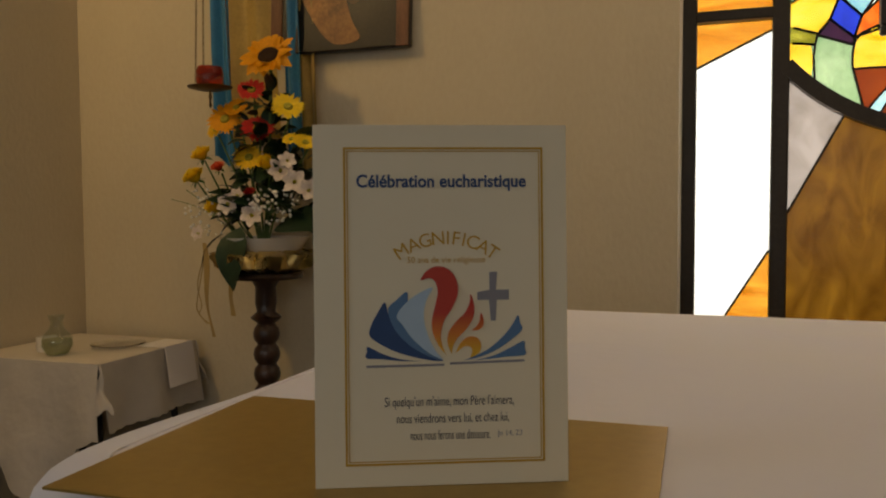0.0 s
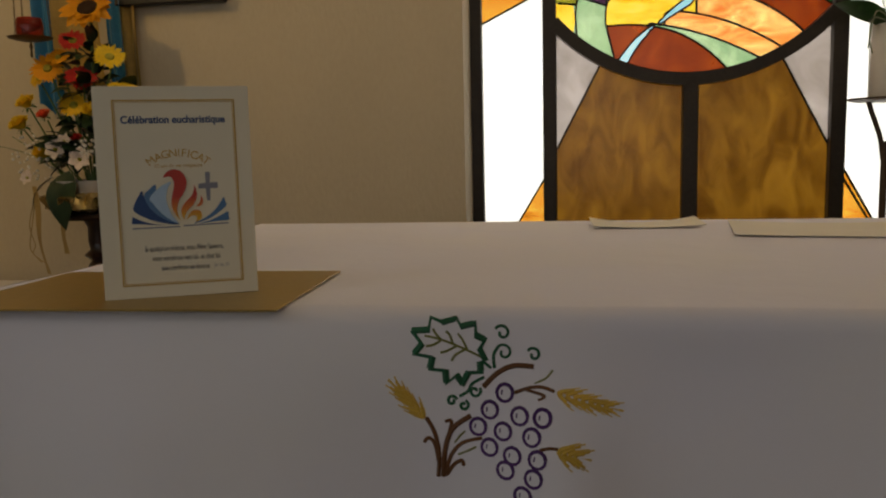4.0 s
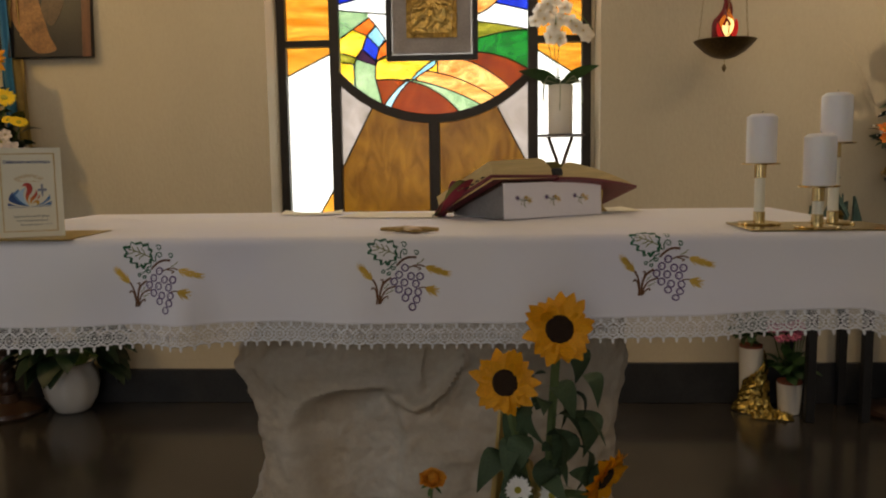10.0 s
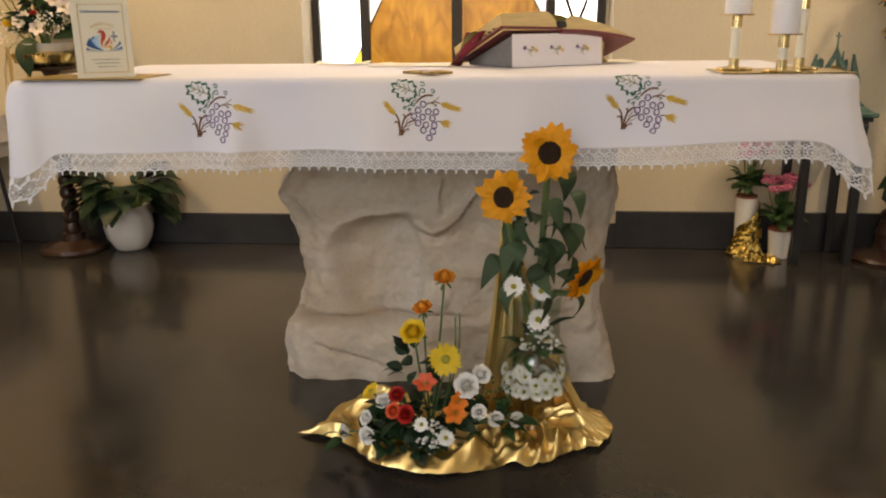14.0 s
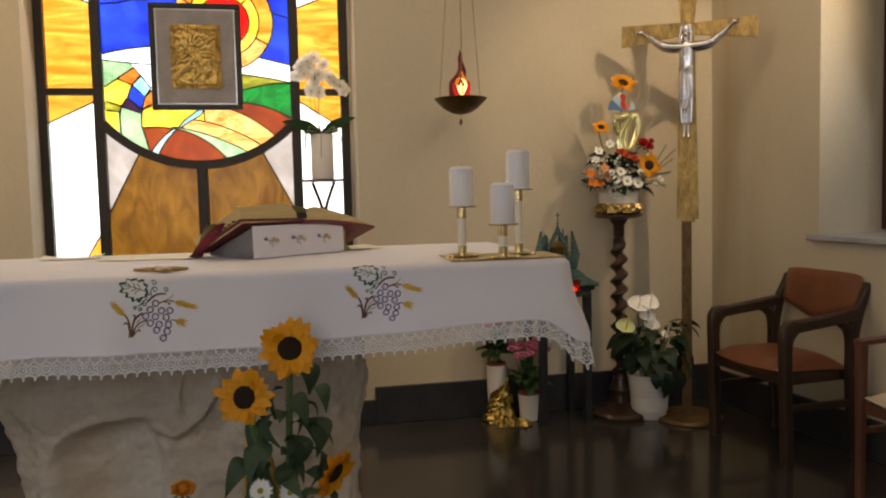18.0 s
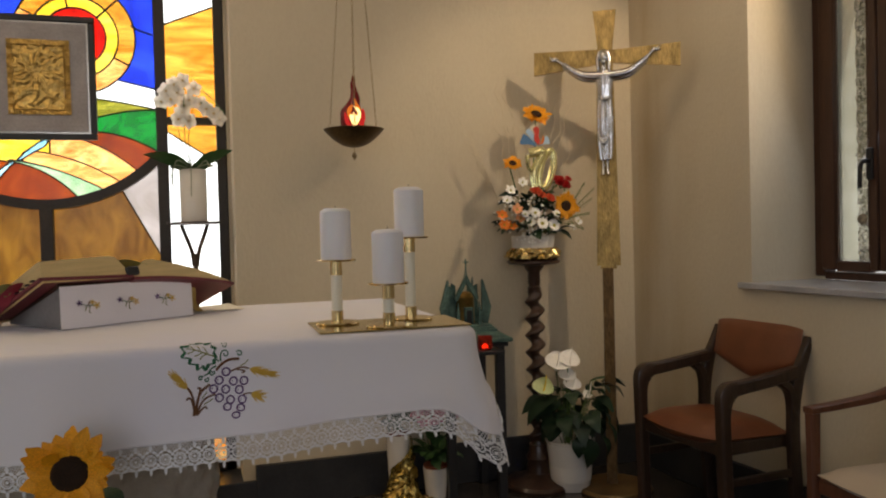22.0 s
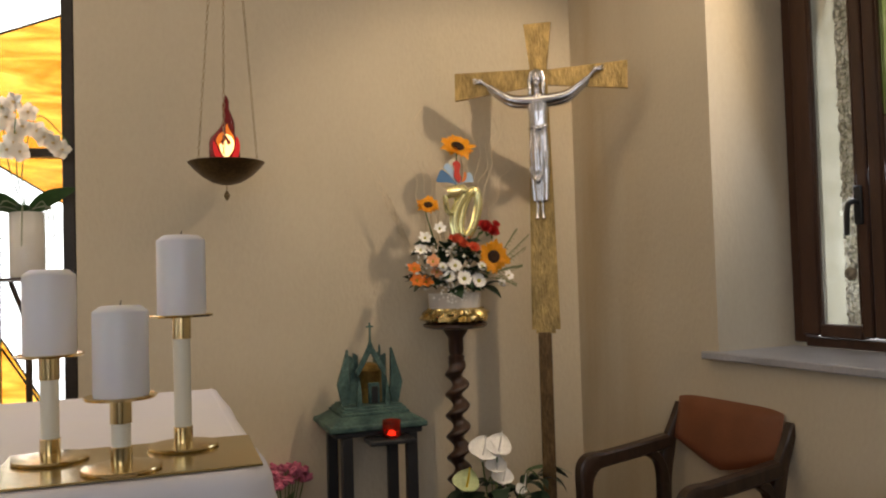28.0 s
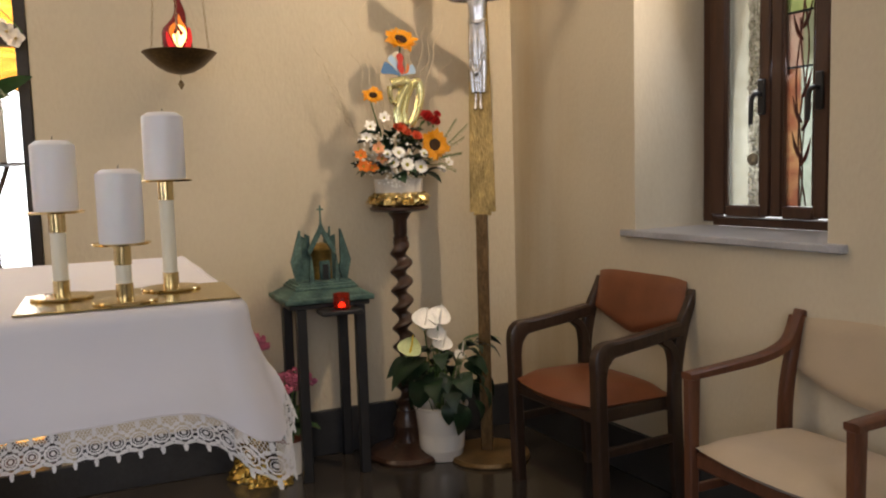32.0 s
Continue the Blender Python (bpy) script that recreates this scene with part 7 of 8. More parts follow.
gf = Geo().sheet(lambda u, v: ((u - 0.5) * 0.18 + 0.02 * noise.noise(Vector((v * 6, 0, 1))), (v - 0.5) * 0.14 + 0.02 * noise.noise(Vector((u * 6, 0, 2))), 0.0015 + crumple(u, v, 0.5, 0.4, 3, 0.035) * min(1, 8 * min(u, 1 - u, v, 1 - v))), 40, 28, 0.0008)
solid("gold_foil_sheet", gf, DULLFOIL, "crumpled gold foil sheet lying round the flower pots", "foil", smooth=50, m=pose(1.575, -0.46, 0.002, 0, 0, -12))
part("gold_wrap", Geo().sheet(lambda u, v: ((0.062 + 0.028 * abs(noise.noise(Vector((u * 9, v * 7, 2)))) + 0.03 * (1 - v) ** 2) * math.cos(-2.9 + 2.6 * u + 0.5 * v), (0.062 + 0.028 * abs(noise.noise(Vector((u * 9, v * 7, 2)))) + 0.03 * (1 - v) ** 2) * math.sin(-2.9 + 2.6 * u + 0.5 * v), 0.004 + (0.15 + 0.13 * u) * v), 30, 22, 0.0006), DULLFOIL, k2, "crumpled gold foil wrap", 40)

an = thing("anthurium", pose(2.305, -0.53, 0), "white-flowering anthurium in a white plastic pot", "potted plant")
part("pot", Geo().lathe([(0, 0.002), (0.086, 0.002), (0.090, 0.006), (0.114, 0.226), (0.119, 0.230), (0.119, 0.239), (0.110, 0.239), (0.098, 0.05), (0, 0.04)], 40), CHINA, an)
DLEAF = material("dark_glossy_leaf", (0.013, 0.032, 0.014), 0.46, var=0.3, bump=0.1, piece=0.25)
qa = random.Random(9)
for k in range(58):
    a, up, ring = qa.uniform(0, 6.28), qa.uniform(-0.55, 1.0), qa.uniform(0.55, 1.0)
    p = Vector((0.03 + 0.15 * ring * math.cos(a), -0.02 + 0.10 * ring * math.sin(a), 0.375 + 0.12 * up))
    if k % 3 == 0:
        stem(an, [(0.3 * p.x, 0.3 * p.y, 0.22), (0.7 * p.x, 0.7 * p.y, p.z + 0.01), p], 0.002)
    leaf(an, p, (math.cos(a) + qa.uniform(-0.4, 0.4), math.sin(a) - 0.3, -0.55 + 0.6 * up + qa.uniform(-0.3, 0.2)), qa.uniform(0.075, 0.135), "arrow_leaf", DLEAF, 0.34, 0.45, roll=qa.uniform(-0.6, 0.6))
for x, z, dx, sz in ((0.02, 0.27, 0.06, 0.14), (-0.02, 0.28, -0.1, 0.10), (0.10, 0.27, 0.3, 0.11)):
    leaf(an, (x, -0.125, z), (dx, -0.3, -1), sz, "arrow_leaf", DLEAF, 0.34, 0.45)
leaf(an, (-0.08, -0.05, 0.46), (-1, -0.2, -0.45), 0.21, "dark_leaf", DLEAF)
leaf(an, (0.12, 0.02, 0.50), (1, -0.15, -0.02), 0.21, "orchid_leaf", OLEAF)
for x, z, r, c in ((-0.155, 0.495, 0.058, "core2"), (-0.085, 0.605, 0.066, "white"), (-0.02, 0.615, 0.060, "white"), (-0.03, 0.545, 0.048, "white"), (-0.005, 0.50, 0.050, "white"), (0.075, 0.445, 0.028, "white")):
    sp = new("spathe", cached("spathe" + c, lambda: Geo().sheet(lambda u, v: ((2 * u - 1) * 0.75 * math.sin(math.pi * min(0.999, v ** 0.7)) ** 0.7, v * 1.5 - 0.6, 0.18 * (2 * u - 1) ** 2 + 0.12 * v), 8, 8, 0.012), FC["white"] if c == "white" else material("lime_white_petal", (0.55, 0.62, 0.32), 0.5, var=0.1)))
    sp.parent = an
    sp.matrix_local = facing((x, -0.04, z), (0.1 * math.sin(x * 50), -0.62, 0.78), r * 1.18, 0.5 * math.sin(x * 90))
    stem(an, [(x * 0.25, 0, 0.21), (x * 0.6, -0.01, 0.21 + (z - 0.21) * 0.5), (x, -0.035, z)], 0.0024)
    part("spadix", Geo().tube([(x, -0.05, z - 0.01), (x + 0.004, -0.065, z + 0.03), (x + 0.008, -0.07, z + 0.07)], [0.004, 0.0035, 0.0015], 7), FC["yellow"] if c != "white" else FC["white"], an)

# ---- chairs ----
def curved_bar(pts, w, h, n=6):
    """A flat-sided bent wooden bar through points in the y-z plane at one x."""
    q = spline(pts, n)
    v, f = [], []
    for i, p in enumerate(q):
        d = (q[min(i + 1, len(q) - 1)] - q[max(i - 1, 0)]).normalized()
        up = Vector((1, 0, 0)).cross(d)
        hh = h(i / (len(q) - 1)) if callable(h) else h
        for sx, sz in ((-1, -0.7), (-0.7, -1), (0.7, -1), (1, -0.7), (1, 0.7), (0.7, 1), (-0.7, 1), (-1, 0.7)):
            v.append(p + Vector((sx * w / 2, 0, 0)) + up * (sz * hh / 2))
    for i in range(len(q) - 1):
        for k in range(8):
            f.append((i * 8 + k, i * 8 + (k + 1) % 8, i * 8 + 8 + (k + 1) % 8, i * 8 + 8 + k))
    f += [list(range(8))[::-1], [(len(q) - 1) * 8 + k for k in range(8)]]
    return Geo().add(v, f)


def pad(fn, nu=16, nv=12):
    g = Geo().sheet(lambda u, v: fn(u, v, 1), nu, nv)
    return g.sheet(lambda u, v: fn(1 - u, v, -1), nu, nv)


def armchair(m, wood, cloth_m, label, slim):
    t = thing("armchair", m, label, "chair", "armchairs along the wall")
    for sx in (-1, 1):
        x = sx * (0.265 if not slim else 0.262)
        if not slim:
            arm = curved_bar([(x, 0.012, 0.0), (x, 0.006, 0.22), (x, 0.0, 0.44), (x, 0.0, 0.54), (x, 0.012, 0.590), (x, 0.045, 0.612), (x, 0.10, 0.618), (x, 0.24, 0.632), (x, 0.39, 0.650)], 0.050, lambda k: 0.050 + 0.028 * math.exp(-((k - 0.52) / 0.12) ** 2))
            part("arm_and_front_leg", arm, wood, t)
            part("arm_bracket", curved_bar([(x, 0.372, 0.47), (x, 0.366, 0.54), (x, 0.345, 0.590), (x, 0.30, 0.618)], 0.040, lambda k: 0.05 - 0.02 * k), wood, t)
            part("stretcher", Geo().box((x, 0.19, 0.255), (0.022, 0.36, 0.032), 0.004), wood, t)
        else:
            part("front_leg", curved_bar([(x, 0.0, 0.0), (x, 0.0, 0.35), (x, 0.0, 0.615)], 0.030, lambda k: 0.026 + 0.018 * k), wood, t)
            part("armrest", curved_bar([(x, -0.02, 0.625), (x, 0.12, 0.632), (x, 0.28, 0.645), (x, 0.38, 0.68), (x, 0.42, 0.755)], 0.042, lambda k: 0.022 + 0.012 * k), wood, t)
            part("stretcher", Geo().box((x, 0.19, 0.285), (0.018, 0.36, 0.026), 0.004), wood, t)
        part("back_leg", curved_bar([(x, 0.40, 0.0), (x, 0.375, 0.30), (x, 0.375, 0.50), (x, 0.40 if slim else 0.405, 0.64), (x, 0.435 if slim else 0.44, 0.755 if slim else 0.715), (x, 0.44 if slim else 0.47, 0.76 if slim else 0.782)], 0.034, 0.042 if slim else (lambda k: 0.056 - 0.028 * max(0.0, k - 0.55) / 0.45)), wood, t)
    wd = 0.49 if not slim else 0.488

    def seat(u, v, s):
        x, y = (u - 0.5) * wd, -0.005 + 0.385 * v
        e = (1 - (2 * u - 1) ** 6) * (1 - (2 * v - 1) ** 6)
        bow = (0.03 if slim else 0.045) * (1 - (2 * u - 1) ** 2) * (1 - v)
        return (x, y - bow, 0.416 + s * (0.036 if slim else 0.046) * e + (0.010 * e if s > 0 else 0) - 0.012 * v)
    part("seat", pad(seat), cloth_m, t, "padded seat", 60)
    part("seat_rail", Geo().box((0, 0.01, 0.378), (wd, 0.024, 0.05), 0.006), wood, t)
    part("seat_rail", Geo().box((0, 0.36, 0.375), (wd, 0.022, 0.05), 0.006), wood, t)
    for sx in (-1, 1):
        part("seat_rail", Geo().box((sx * wd * 0.48, 0.185, 0.378), (0.022, 0.33, 0.05), 0.005), wood, t)
    zt, zl, zm = (0.822, 0.665, 0.592) if not slim else (0.765, 0.60, 0.53)

    def back(u, v, s):
        c = 2 * u - 1
        z0 = zm + (zl - zm) * (c * c if slim else abs(c) ** 1.25)
        z1 = zt - 0.012 * (c * c if slim else c ** 6)
        z = z0 + (z1 - z0) * v
        e = (1 - c ** 8) * (1 - (2 * v - 1) ** 8)
        y = 0.395 + (0.20 if slim else 0.24) * (z - 0.56) + (0.012 * (1 - c * c) if slim else 0.0)
        return ((u - 0.5) * (wd + 0.01), y - s * (0.020 if slim else 0.026) * e, z)
    part("backrest", pad(back), cloth_m, t, "padded backrest", 60)
    return t


armchair(Matrix.Translation((2.482, -1.168, 0)) @ Matrix.Rotation(radians(-85.4), 4, "Z") @ Matrix.Diagonal((0.965, 0.93, 1, 1)), WALNUT, RUST, "dark walnut armchair with rust-brown leather seat and back", False)
armchair(Matrix.Translation((2.535, -2.118, 0)) @ Matrix.Rotation(radians(-89), 4, "Z") @ Matrix.Diagonal((1.03, 1, 1, 1)), material("reddish_walnut", (0.12, 0.045, 0.022), 0.4, var=0.25, stretch=(4, 4, 0.6)), BEIGE, "slim reddish wooden armchair with beige upholstered seat and back", True)

VGLASS = bpy.data.materials.new("thin_clear_glass")
VGLASS.use_nodes = True
vt_ = VGLASS.node_tree
vt_.nodes.remove(vt_.nodes["Principled BSDF"])
va, vb, vm = vt_.nodes.new("ShaderNodeBsdfTransparent"), vt_.nodes.new("ShaderNodeBsdfGlossy"), vt_.nodes.new("ShaderNodeMixShader")
va.inputs["Color"].default_value = (0.93, 0.95, 0.93, 1)
vb.inputs["Roughness"].default_value = 0.04
vm.inputs[0].default_value = 0.07
vt_.links.new(va.outputs[0], vm.inputs[1])
vt_.links.new(vb.outputs[0], vm.inputs[2])
vt_.links.new(vm.outputs[0], vt_.nodes["Material Output"].inputs[0])

# ---- left side: column, flowers, drapes, painting, small table ----
lc = thing("flower_stand", pose(-2.079, -0.44, 0), "dark turned wooden pedestal with stacked round bulbs", "plant stand", "flower stands")
part("pedestal_foot", Geo().lathe([(0, 0), (0.17, 0), (0.176, 0.012), (0.17, 0.03), (0.11, 0.045), (0.06, 0.06), (0.055, 0.10), (0, 0.10)], 40), DARKWOOD, lc)
prof = [(0, 0.09)]
z = 0.09
while z < 0.78:
    prof += [(0.030, z), (0.040, z + 0.014), (0.044, z + 0.032), (0.040, z + 0.050), (0.030, z + 0.064)]
    z += 0.066
prof += [(0.028, z), (0.052, z + 0.02), (0.030, z + 0.04), (0.036, z + 0.07), (0.034, z + 0.12), (0.05, z + 0.15), (0, z + 0.15)]
part("turned_shaft", Geo().lathe(prof, 28), DARKWOOD, lc, smooth=60)
part("top_plate", Geo().lathe([(0, z + 0.148), (0.12, z + 0.15), (0.125, z + 0.16), (0.12, z + 0.17), (0, z + 0.17)], 32), DARKWOOD, lc)
TZ = z + 0.17
FL_ = thing("flower_arrangement", pose(-2.079, -0.44, TZ), "tall arrangement of sunflowers, gerberas, roses and white lilies", "flower arrangement")
part("bowl", Geo().lathe([(0, 0.02), (0.07, 0.02), (0.11, 0.06), (0.145, 0.115), (0.135, 0.115), (0.10, 0.07), (0, 0.05)], 32), CHINA, FL_)
part("gold_wrap", Geo().lathe([(0, 0.001), (0.10, 0.001), (0.15, 0.02), (0.165, 0.06), (0.13, 0.075), (0.09, 0.05), (0, 0.03)], 60, wobble=lambda a, z: 1 + 0.10 * math.sin(9 * a + 50 * z) + 0.07 * math.sin(17 * a + 1)), GOLDFOIL, FL_, "crumpled gold ribbon round the bowl", 50)
BEIGERIB = material("beige_gold_ribbon", (0.42, 0.29, 0.11), 0.5, var=0.2, grain=300)
for x0, x1, dz, w in ((-0.145, -0.125, -0.20, 0.022), (-0.03, -0.055, -0.13, 0.028)):
    part("ribbon_tail", Geo().sheet(lambda u, v: (x0 + (x1 - x0) * u + w * v * (1 + 0.3 * math.sin(6 * u)) + 0.006 * math.sin(7 * u), -0.135 - 0.01 * math.sin(5 * u) - 0.01 * v, 0.10 + (dz - 0.10) * u), 16, 2, 0.0008), BEIGERIB, FL_, "hanging beige-gold ribbon tail", 60)
for k in range(2):
    part("cord", Geo().tube(spline([(-0.145, -0.12, 0.07), (-0.16 - 0.01 * k, -0.13, -0.03), (-0.175 + 0.02 * k, -0.13, -0.10), (-0.165, -0.13, -0.13), (-0.135 + 0.01 * k, -0.13, -0.16)], 5), 0.0018, 5), BEIGERIB, FL_)
fx = lambda x, z, y=-0.475: (x + 2.079, y + 0.44, z - TZ)
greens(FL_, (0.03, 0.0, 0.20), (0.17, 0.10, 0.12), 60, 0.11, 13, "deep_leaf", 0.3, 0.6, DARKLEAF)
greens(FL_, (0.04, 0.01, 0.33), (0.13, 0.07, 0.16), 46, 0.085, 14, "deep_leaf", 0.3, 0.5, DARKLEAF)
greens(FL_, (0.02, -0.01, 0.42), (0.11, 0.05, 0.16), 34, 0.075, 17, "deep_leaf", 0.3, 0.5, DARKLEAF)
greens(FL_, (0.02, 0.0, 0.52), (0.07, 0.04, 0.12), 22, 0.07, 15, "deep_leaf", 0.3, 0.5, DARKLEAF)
bloom("sunflower", FL_, fx(-2.033, 1.677), (0.1, -0.8, 0.55), 0.083)
for x, z, r, c, d in ((-2.097, 1.573, 0.052, "red", (0.25, -0.7, 0.65)), (-2.078, 1.449, 0.058, "red", (0.4, -0.7, 0.65)), (-2.198, 1.485, 0.060, "sun", (0.2, -0.9, 0.4)), (-2.155, 1.520, 0.045, "sun", (0.1, -0.7, 0.7)), (-2.235, 1.455, 0.04, "gold", (-0.3, -0.9, 0.4)), (-1.966, 1.514, 0.058, "yellow", (0.5, -0.7, 0.65)), (-1.905, 1.400, 0.044, "yellow", (0.4, -0.5, 0.75)), (-1.955, 1.412, 0.034, "yellow", (0.1, -0.6, 0.75)), (-2.112, 1.358, 0.053, "gold", (0.3, -0.8, 0.5))):
    bloom("gerbera", FL_, fx(x, z), d, r, c)
    stem(FL_, [(0, 0, 0.05), (0.4 * (x + 2.06), -0.01, 0.55 * (z - TZ)), fx(x, z - 0.02, -0.46)], 0.003)
for x, z, r, c in ((-2.029, 1.338, 0.034, "yellow"), (-2.276, 1.372, 0.032, "yellow"), (-2.306, 1.301, 0.035, "yellow"), (-2.224, 1.204, 0.037, "yellow"), (-2.212, 1.33, 0.022, "coral"), (-2.096, 1.247, 0.018, "red")):
    bloom("rose", FL_, fx(x, z, -0.50), (0.2 + (x + 2.06) * 2, -0.6, 0.9), r, c)
    stem(FL_, [(0, 0, 0.05), (0.5 * (x + 2.06), -0.02, 0.5 * (z - TZ)), fx(x, z - 0.02, -0.48)], 0.0028)
stem(FL_, [(0, 0, 0.05), (0.02, 0, 0.35), fx(-2.033, 1.66, -0.46)], 0.005)
for x, z, r in ((-1.964, 1.31, 0.05), (-1.916, 1.274, 0.048), (-1.868, 1.247, 0.045), (-2.069, 1.171, 0.048), (-2.154, 1.207, 0.046), (-2.268, 1.113, 0.032), (-1.94, 1.34, 0.035), (-2.12, 1.235, 0.03)):
    bloom("lily", FL_, fx(x, z, -0.53), (0.4 + (x + 2.06) * 2, -1, 0.3), r * 0.88, "blush")
sprigs(FL_, (-0.17, -0.06, 0.19), (0.09, 0.05, 0.09), 60, 21, FC["white"], 0.006)
sprigs(FL_, (0.09, -0.10, 0.22), (0.10, 0.04, 0.06), 60, 22, FC["white"], 0.0065)
for dx in (-0.03, 0.0, 0.03):
    stem(FL_, [(-0.05, -0.04, 0.10), (-0.15 + dx, -0.06, 0.20), (-0.25 + dx * 2, -0.07, 0.27 + dx)], 0.0012)
leaf(FL_, (0.08, -0.06, 0.15), (1, -0.25, 0.08), 0.24, "dark_leaf", DLEAF, roll=0.6)
leaf(FL_, (-0.02, -0.11, 0.15), (-0.05, -0.35, -1), 0.20, "dark_leaf", DLEAF)
leaf(FL_, (-0.09, -0.09, 0.13), (-0.5, -0.3, -0.6), 0.13, "dark_leaf", DLEAF)


def drape(name, x0, x1, z1, mt, label, seed, y=WY - 0.02):
    g = Geo().sheet(lambda u, v: (x0 + (x1 - x0) * u * (0.75 + 0.25 * v) + 0.02 * v * v, y - 0.014 * math.sin(9 * u + seed) - 0.012 * v * math.sin(4 * u + seed), 2.75 - (2.75 - z1) * v + 0.02 * math.sin(7 * u + seed) * v), 16, 24, 0.0012)
    return solid(name, g, mt, label, "drapery", smooth=80)


BLUECL = material("turquoise_blue_satin", (0.02, 0.17, 0.35), 0.45, var=0.15, scale=6, sheen=0.2)
YELCL = material("golden_yellow_satin", (0.40, 0.27, 0.07), 0.5, var=0.15, scale=6, sheen=0.2)
drape("blue_drape", -2.375, -2.30, 1.36, BLUECL, "blue satin drape hanging on the wall", 1, WY - 0.035)
drape("yellow_drape", -2.31, -2.14, 1.42, YELCL, "golden yellow satin drape hanging on the wall", 2)
drape("blue_drape", -2.10, -2.02, 1.38, BLUECL, "blue satin drape behind the flowers", 4, WY - 0.045)
drape("yellow_drape", -2.06, -1.975, 1.30, YELCL, "golden yellow satin drape behind the flowers", 5)

pt = thing("painting", pose(-1.88, WY - 0.03, 1.715, -4, 0, 0), "dark old painting on a wooden panel with brown edges", "painting")
part("panel", Geo().box((0, 0, 0.32), (0.51, 0.03, 0.64), 0.004), material("dark_varnish_panel", (0.018, 0.014, 0.012), 0.35, var=0.4, scale=5), pt)
for sx in (-1, 1):
    part("panel_edge", Geo().box((sx * 0.232, -0.0165, 0.32), (0.044, 0.004, 0.64), 0.001), material("red_brown_panel", (0.15, 0.055, 0.025), 0.4, var=0.3, stretch=(4, 4, 0.6)), pt)
OCHRE = material("ochre_paint", (0.28, 0.13, 0.045), 0.45, var=0.45, scale=10, bump=0.2)
part("ochre_form", Geo().prism([(p.x, p.z) for p in spline([(-0.13, 0, 0.30), (-0.14, 0, 0.20), (-0.10, 0, 0.12), (-0.05, 0, 0.05), (0.0, 0, 0.02), (0.08, 0, 0.035), (0.05, 0, 0.10), (0.02, 0, 0.2), (-0.02, 0, 0.32), (-0.08, 0, 0.40), (-0.13, 0, 0.30)], 5)[:-1]], -0.0175, -0.0155), OCHRE, pt, "plain ochre painted form")
part("ochre_form", Geo().prism([(p.x, p.z) for p in spline([(0.0, 0, 0.2), (0.06, 0, 0.15), (0.11, 0, 0.22), (0.13, 0, 0.32), (0.05, 0, 0.36), (0.0, 0, 0.2)], 5)[:-1]], -0.0172, -0.0155), material("umber_paint", (0.10, 0.06, 0.035), 0.45, var=0.45, scale=10), pt, "plain umber painted form")

st = thing("small_table", pose(-2.725, -0.54, 0), "small table with thin black splayed metal legs", "table")
part("tabletop", Geo().box((0, 0, 0.705), (0.51, 0.46, 0.02), 0.004), DARKWOOD, st)
for sx in (-1, 1):
    for sy in (-1, 1):
        part("leg", Geo().tube([(sx * 0.19, sy * 0.17, 0.70), (sx * 0.245, sy * 0.215, 0.012)], 0.012, 8), IRONBLK, st)
        part("rubber_foot", Geo().lathe([(0, 0), (0.014, 0), (0.014, 0.02), (0, 0.02)], 10, c=(sx * 0.2455, sy * 0.2155, 0)), IRONBLK, st)
RUNNER = material("white_damask", (0.60, 0.55, 0.50), 0.9, var=0.06, scale=9, grain=500, bump=0.2, wave=0.02)


def front_drop(u, v):
    x = -0.262 + 0.526 * u
    deep = 0.22 + 0.20 * math.exp(-((u - 0.52) / 0.26) ** 2) + 0.008 * abs(math.sin(26 * u))
    h = deep * v
    return (x + 0.02 * v * (u - 0.5), -0.240 - 0.03 * v - 0.016 * v * math.sin(14 * u + 1) - 0.02 * v * v * math.sin(5 * u), 0.7185 - h)


def side_drop(u, v):
    h = (0.21 + 0.006 * abs(math.sin(30 * u))) * v
    return (0.264 + 0.02 * v + 0.012 * v * math.sin(12 * u + 2), -0.236 + 0.475 * u, 0.7185 - h)


tc = thing("table_cloth", pose(-2.725, -0.54, 0), "white damask cloth with scalloped drooping sides on the small table", "tablecloth")
part("cloth_top", Geo().box((0, 0, 0.7185), (0.526, 0.478, 0.0025), 0.001), RUNNER, tc)
part("front_drop", Geo().sheet(front_drop, 60, 14, 0.0012), RUNNER, tc, smooth=80)
part("side_drop", Geo().sheet(side_drop, 48, 10, 0.0012), RUNNER, tc, smooth=80)
for y, sg in ((-0.236, 1), (0.239, -1)):
    part("corner_pleat", Geo().sheet(lambda u, v: (0.262 + 0.05 * u * v + 0.008 * math.sin(9 * v), y - sg * 0.03 * v * (1 - u), 0.716 - 0.14 * v - 0.01 * math.sin(8 * u)), 8, 10, 0.001), RUNNER, tc, smooth=80)
nk = thing("hanging_napkin", pose(-2.725, -0.54, 0), "folded white napkin hanging over the table edge", "napkin")
part("napkin_top", Geo().box((0.21, 0.14, 0.7215), (0.11, 0.15, 0.003), 0.001), LINEN, nk)
part("napkin_drop", Geo().sheet(lambda u, v: (0.268 + 0.034 * v, 0.065 + 0.15 * u - 0.02 * v, 0.7225 - 0.135 * v), 10, 8, 0.002), LINEN, nk, smooth=80)
GLASSM = material("clear_glass", (0.95, 0.97, 0.97), 0.03, var=0.0, bump=0, trans=1.0)
gb = thing("glass_carafe", pose(-2.713, -0.685, 0.7205), "small round glass carafe half full on the white cloth", "carafe")
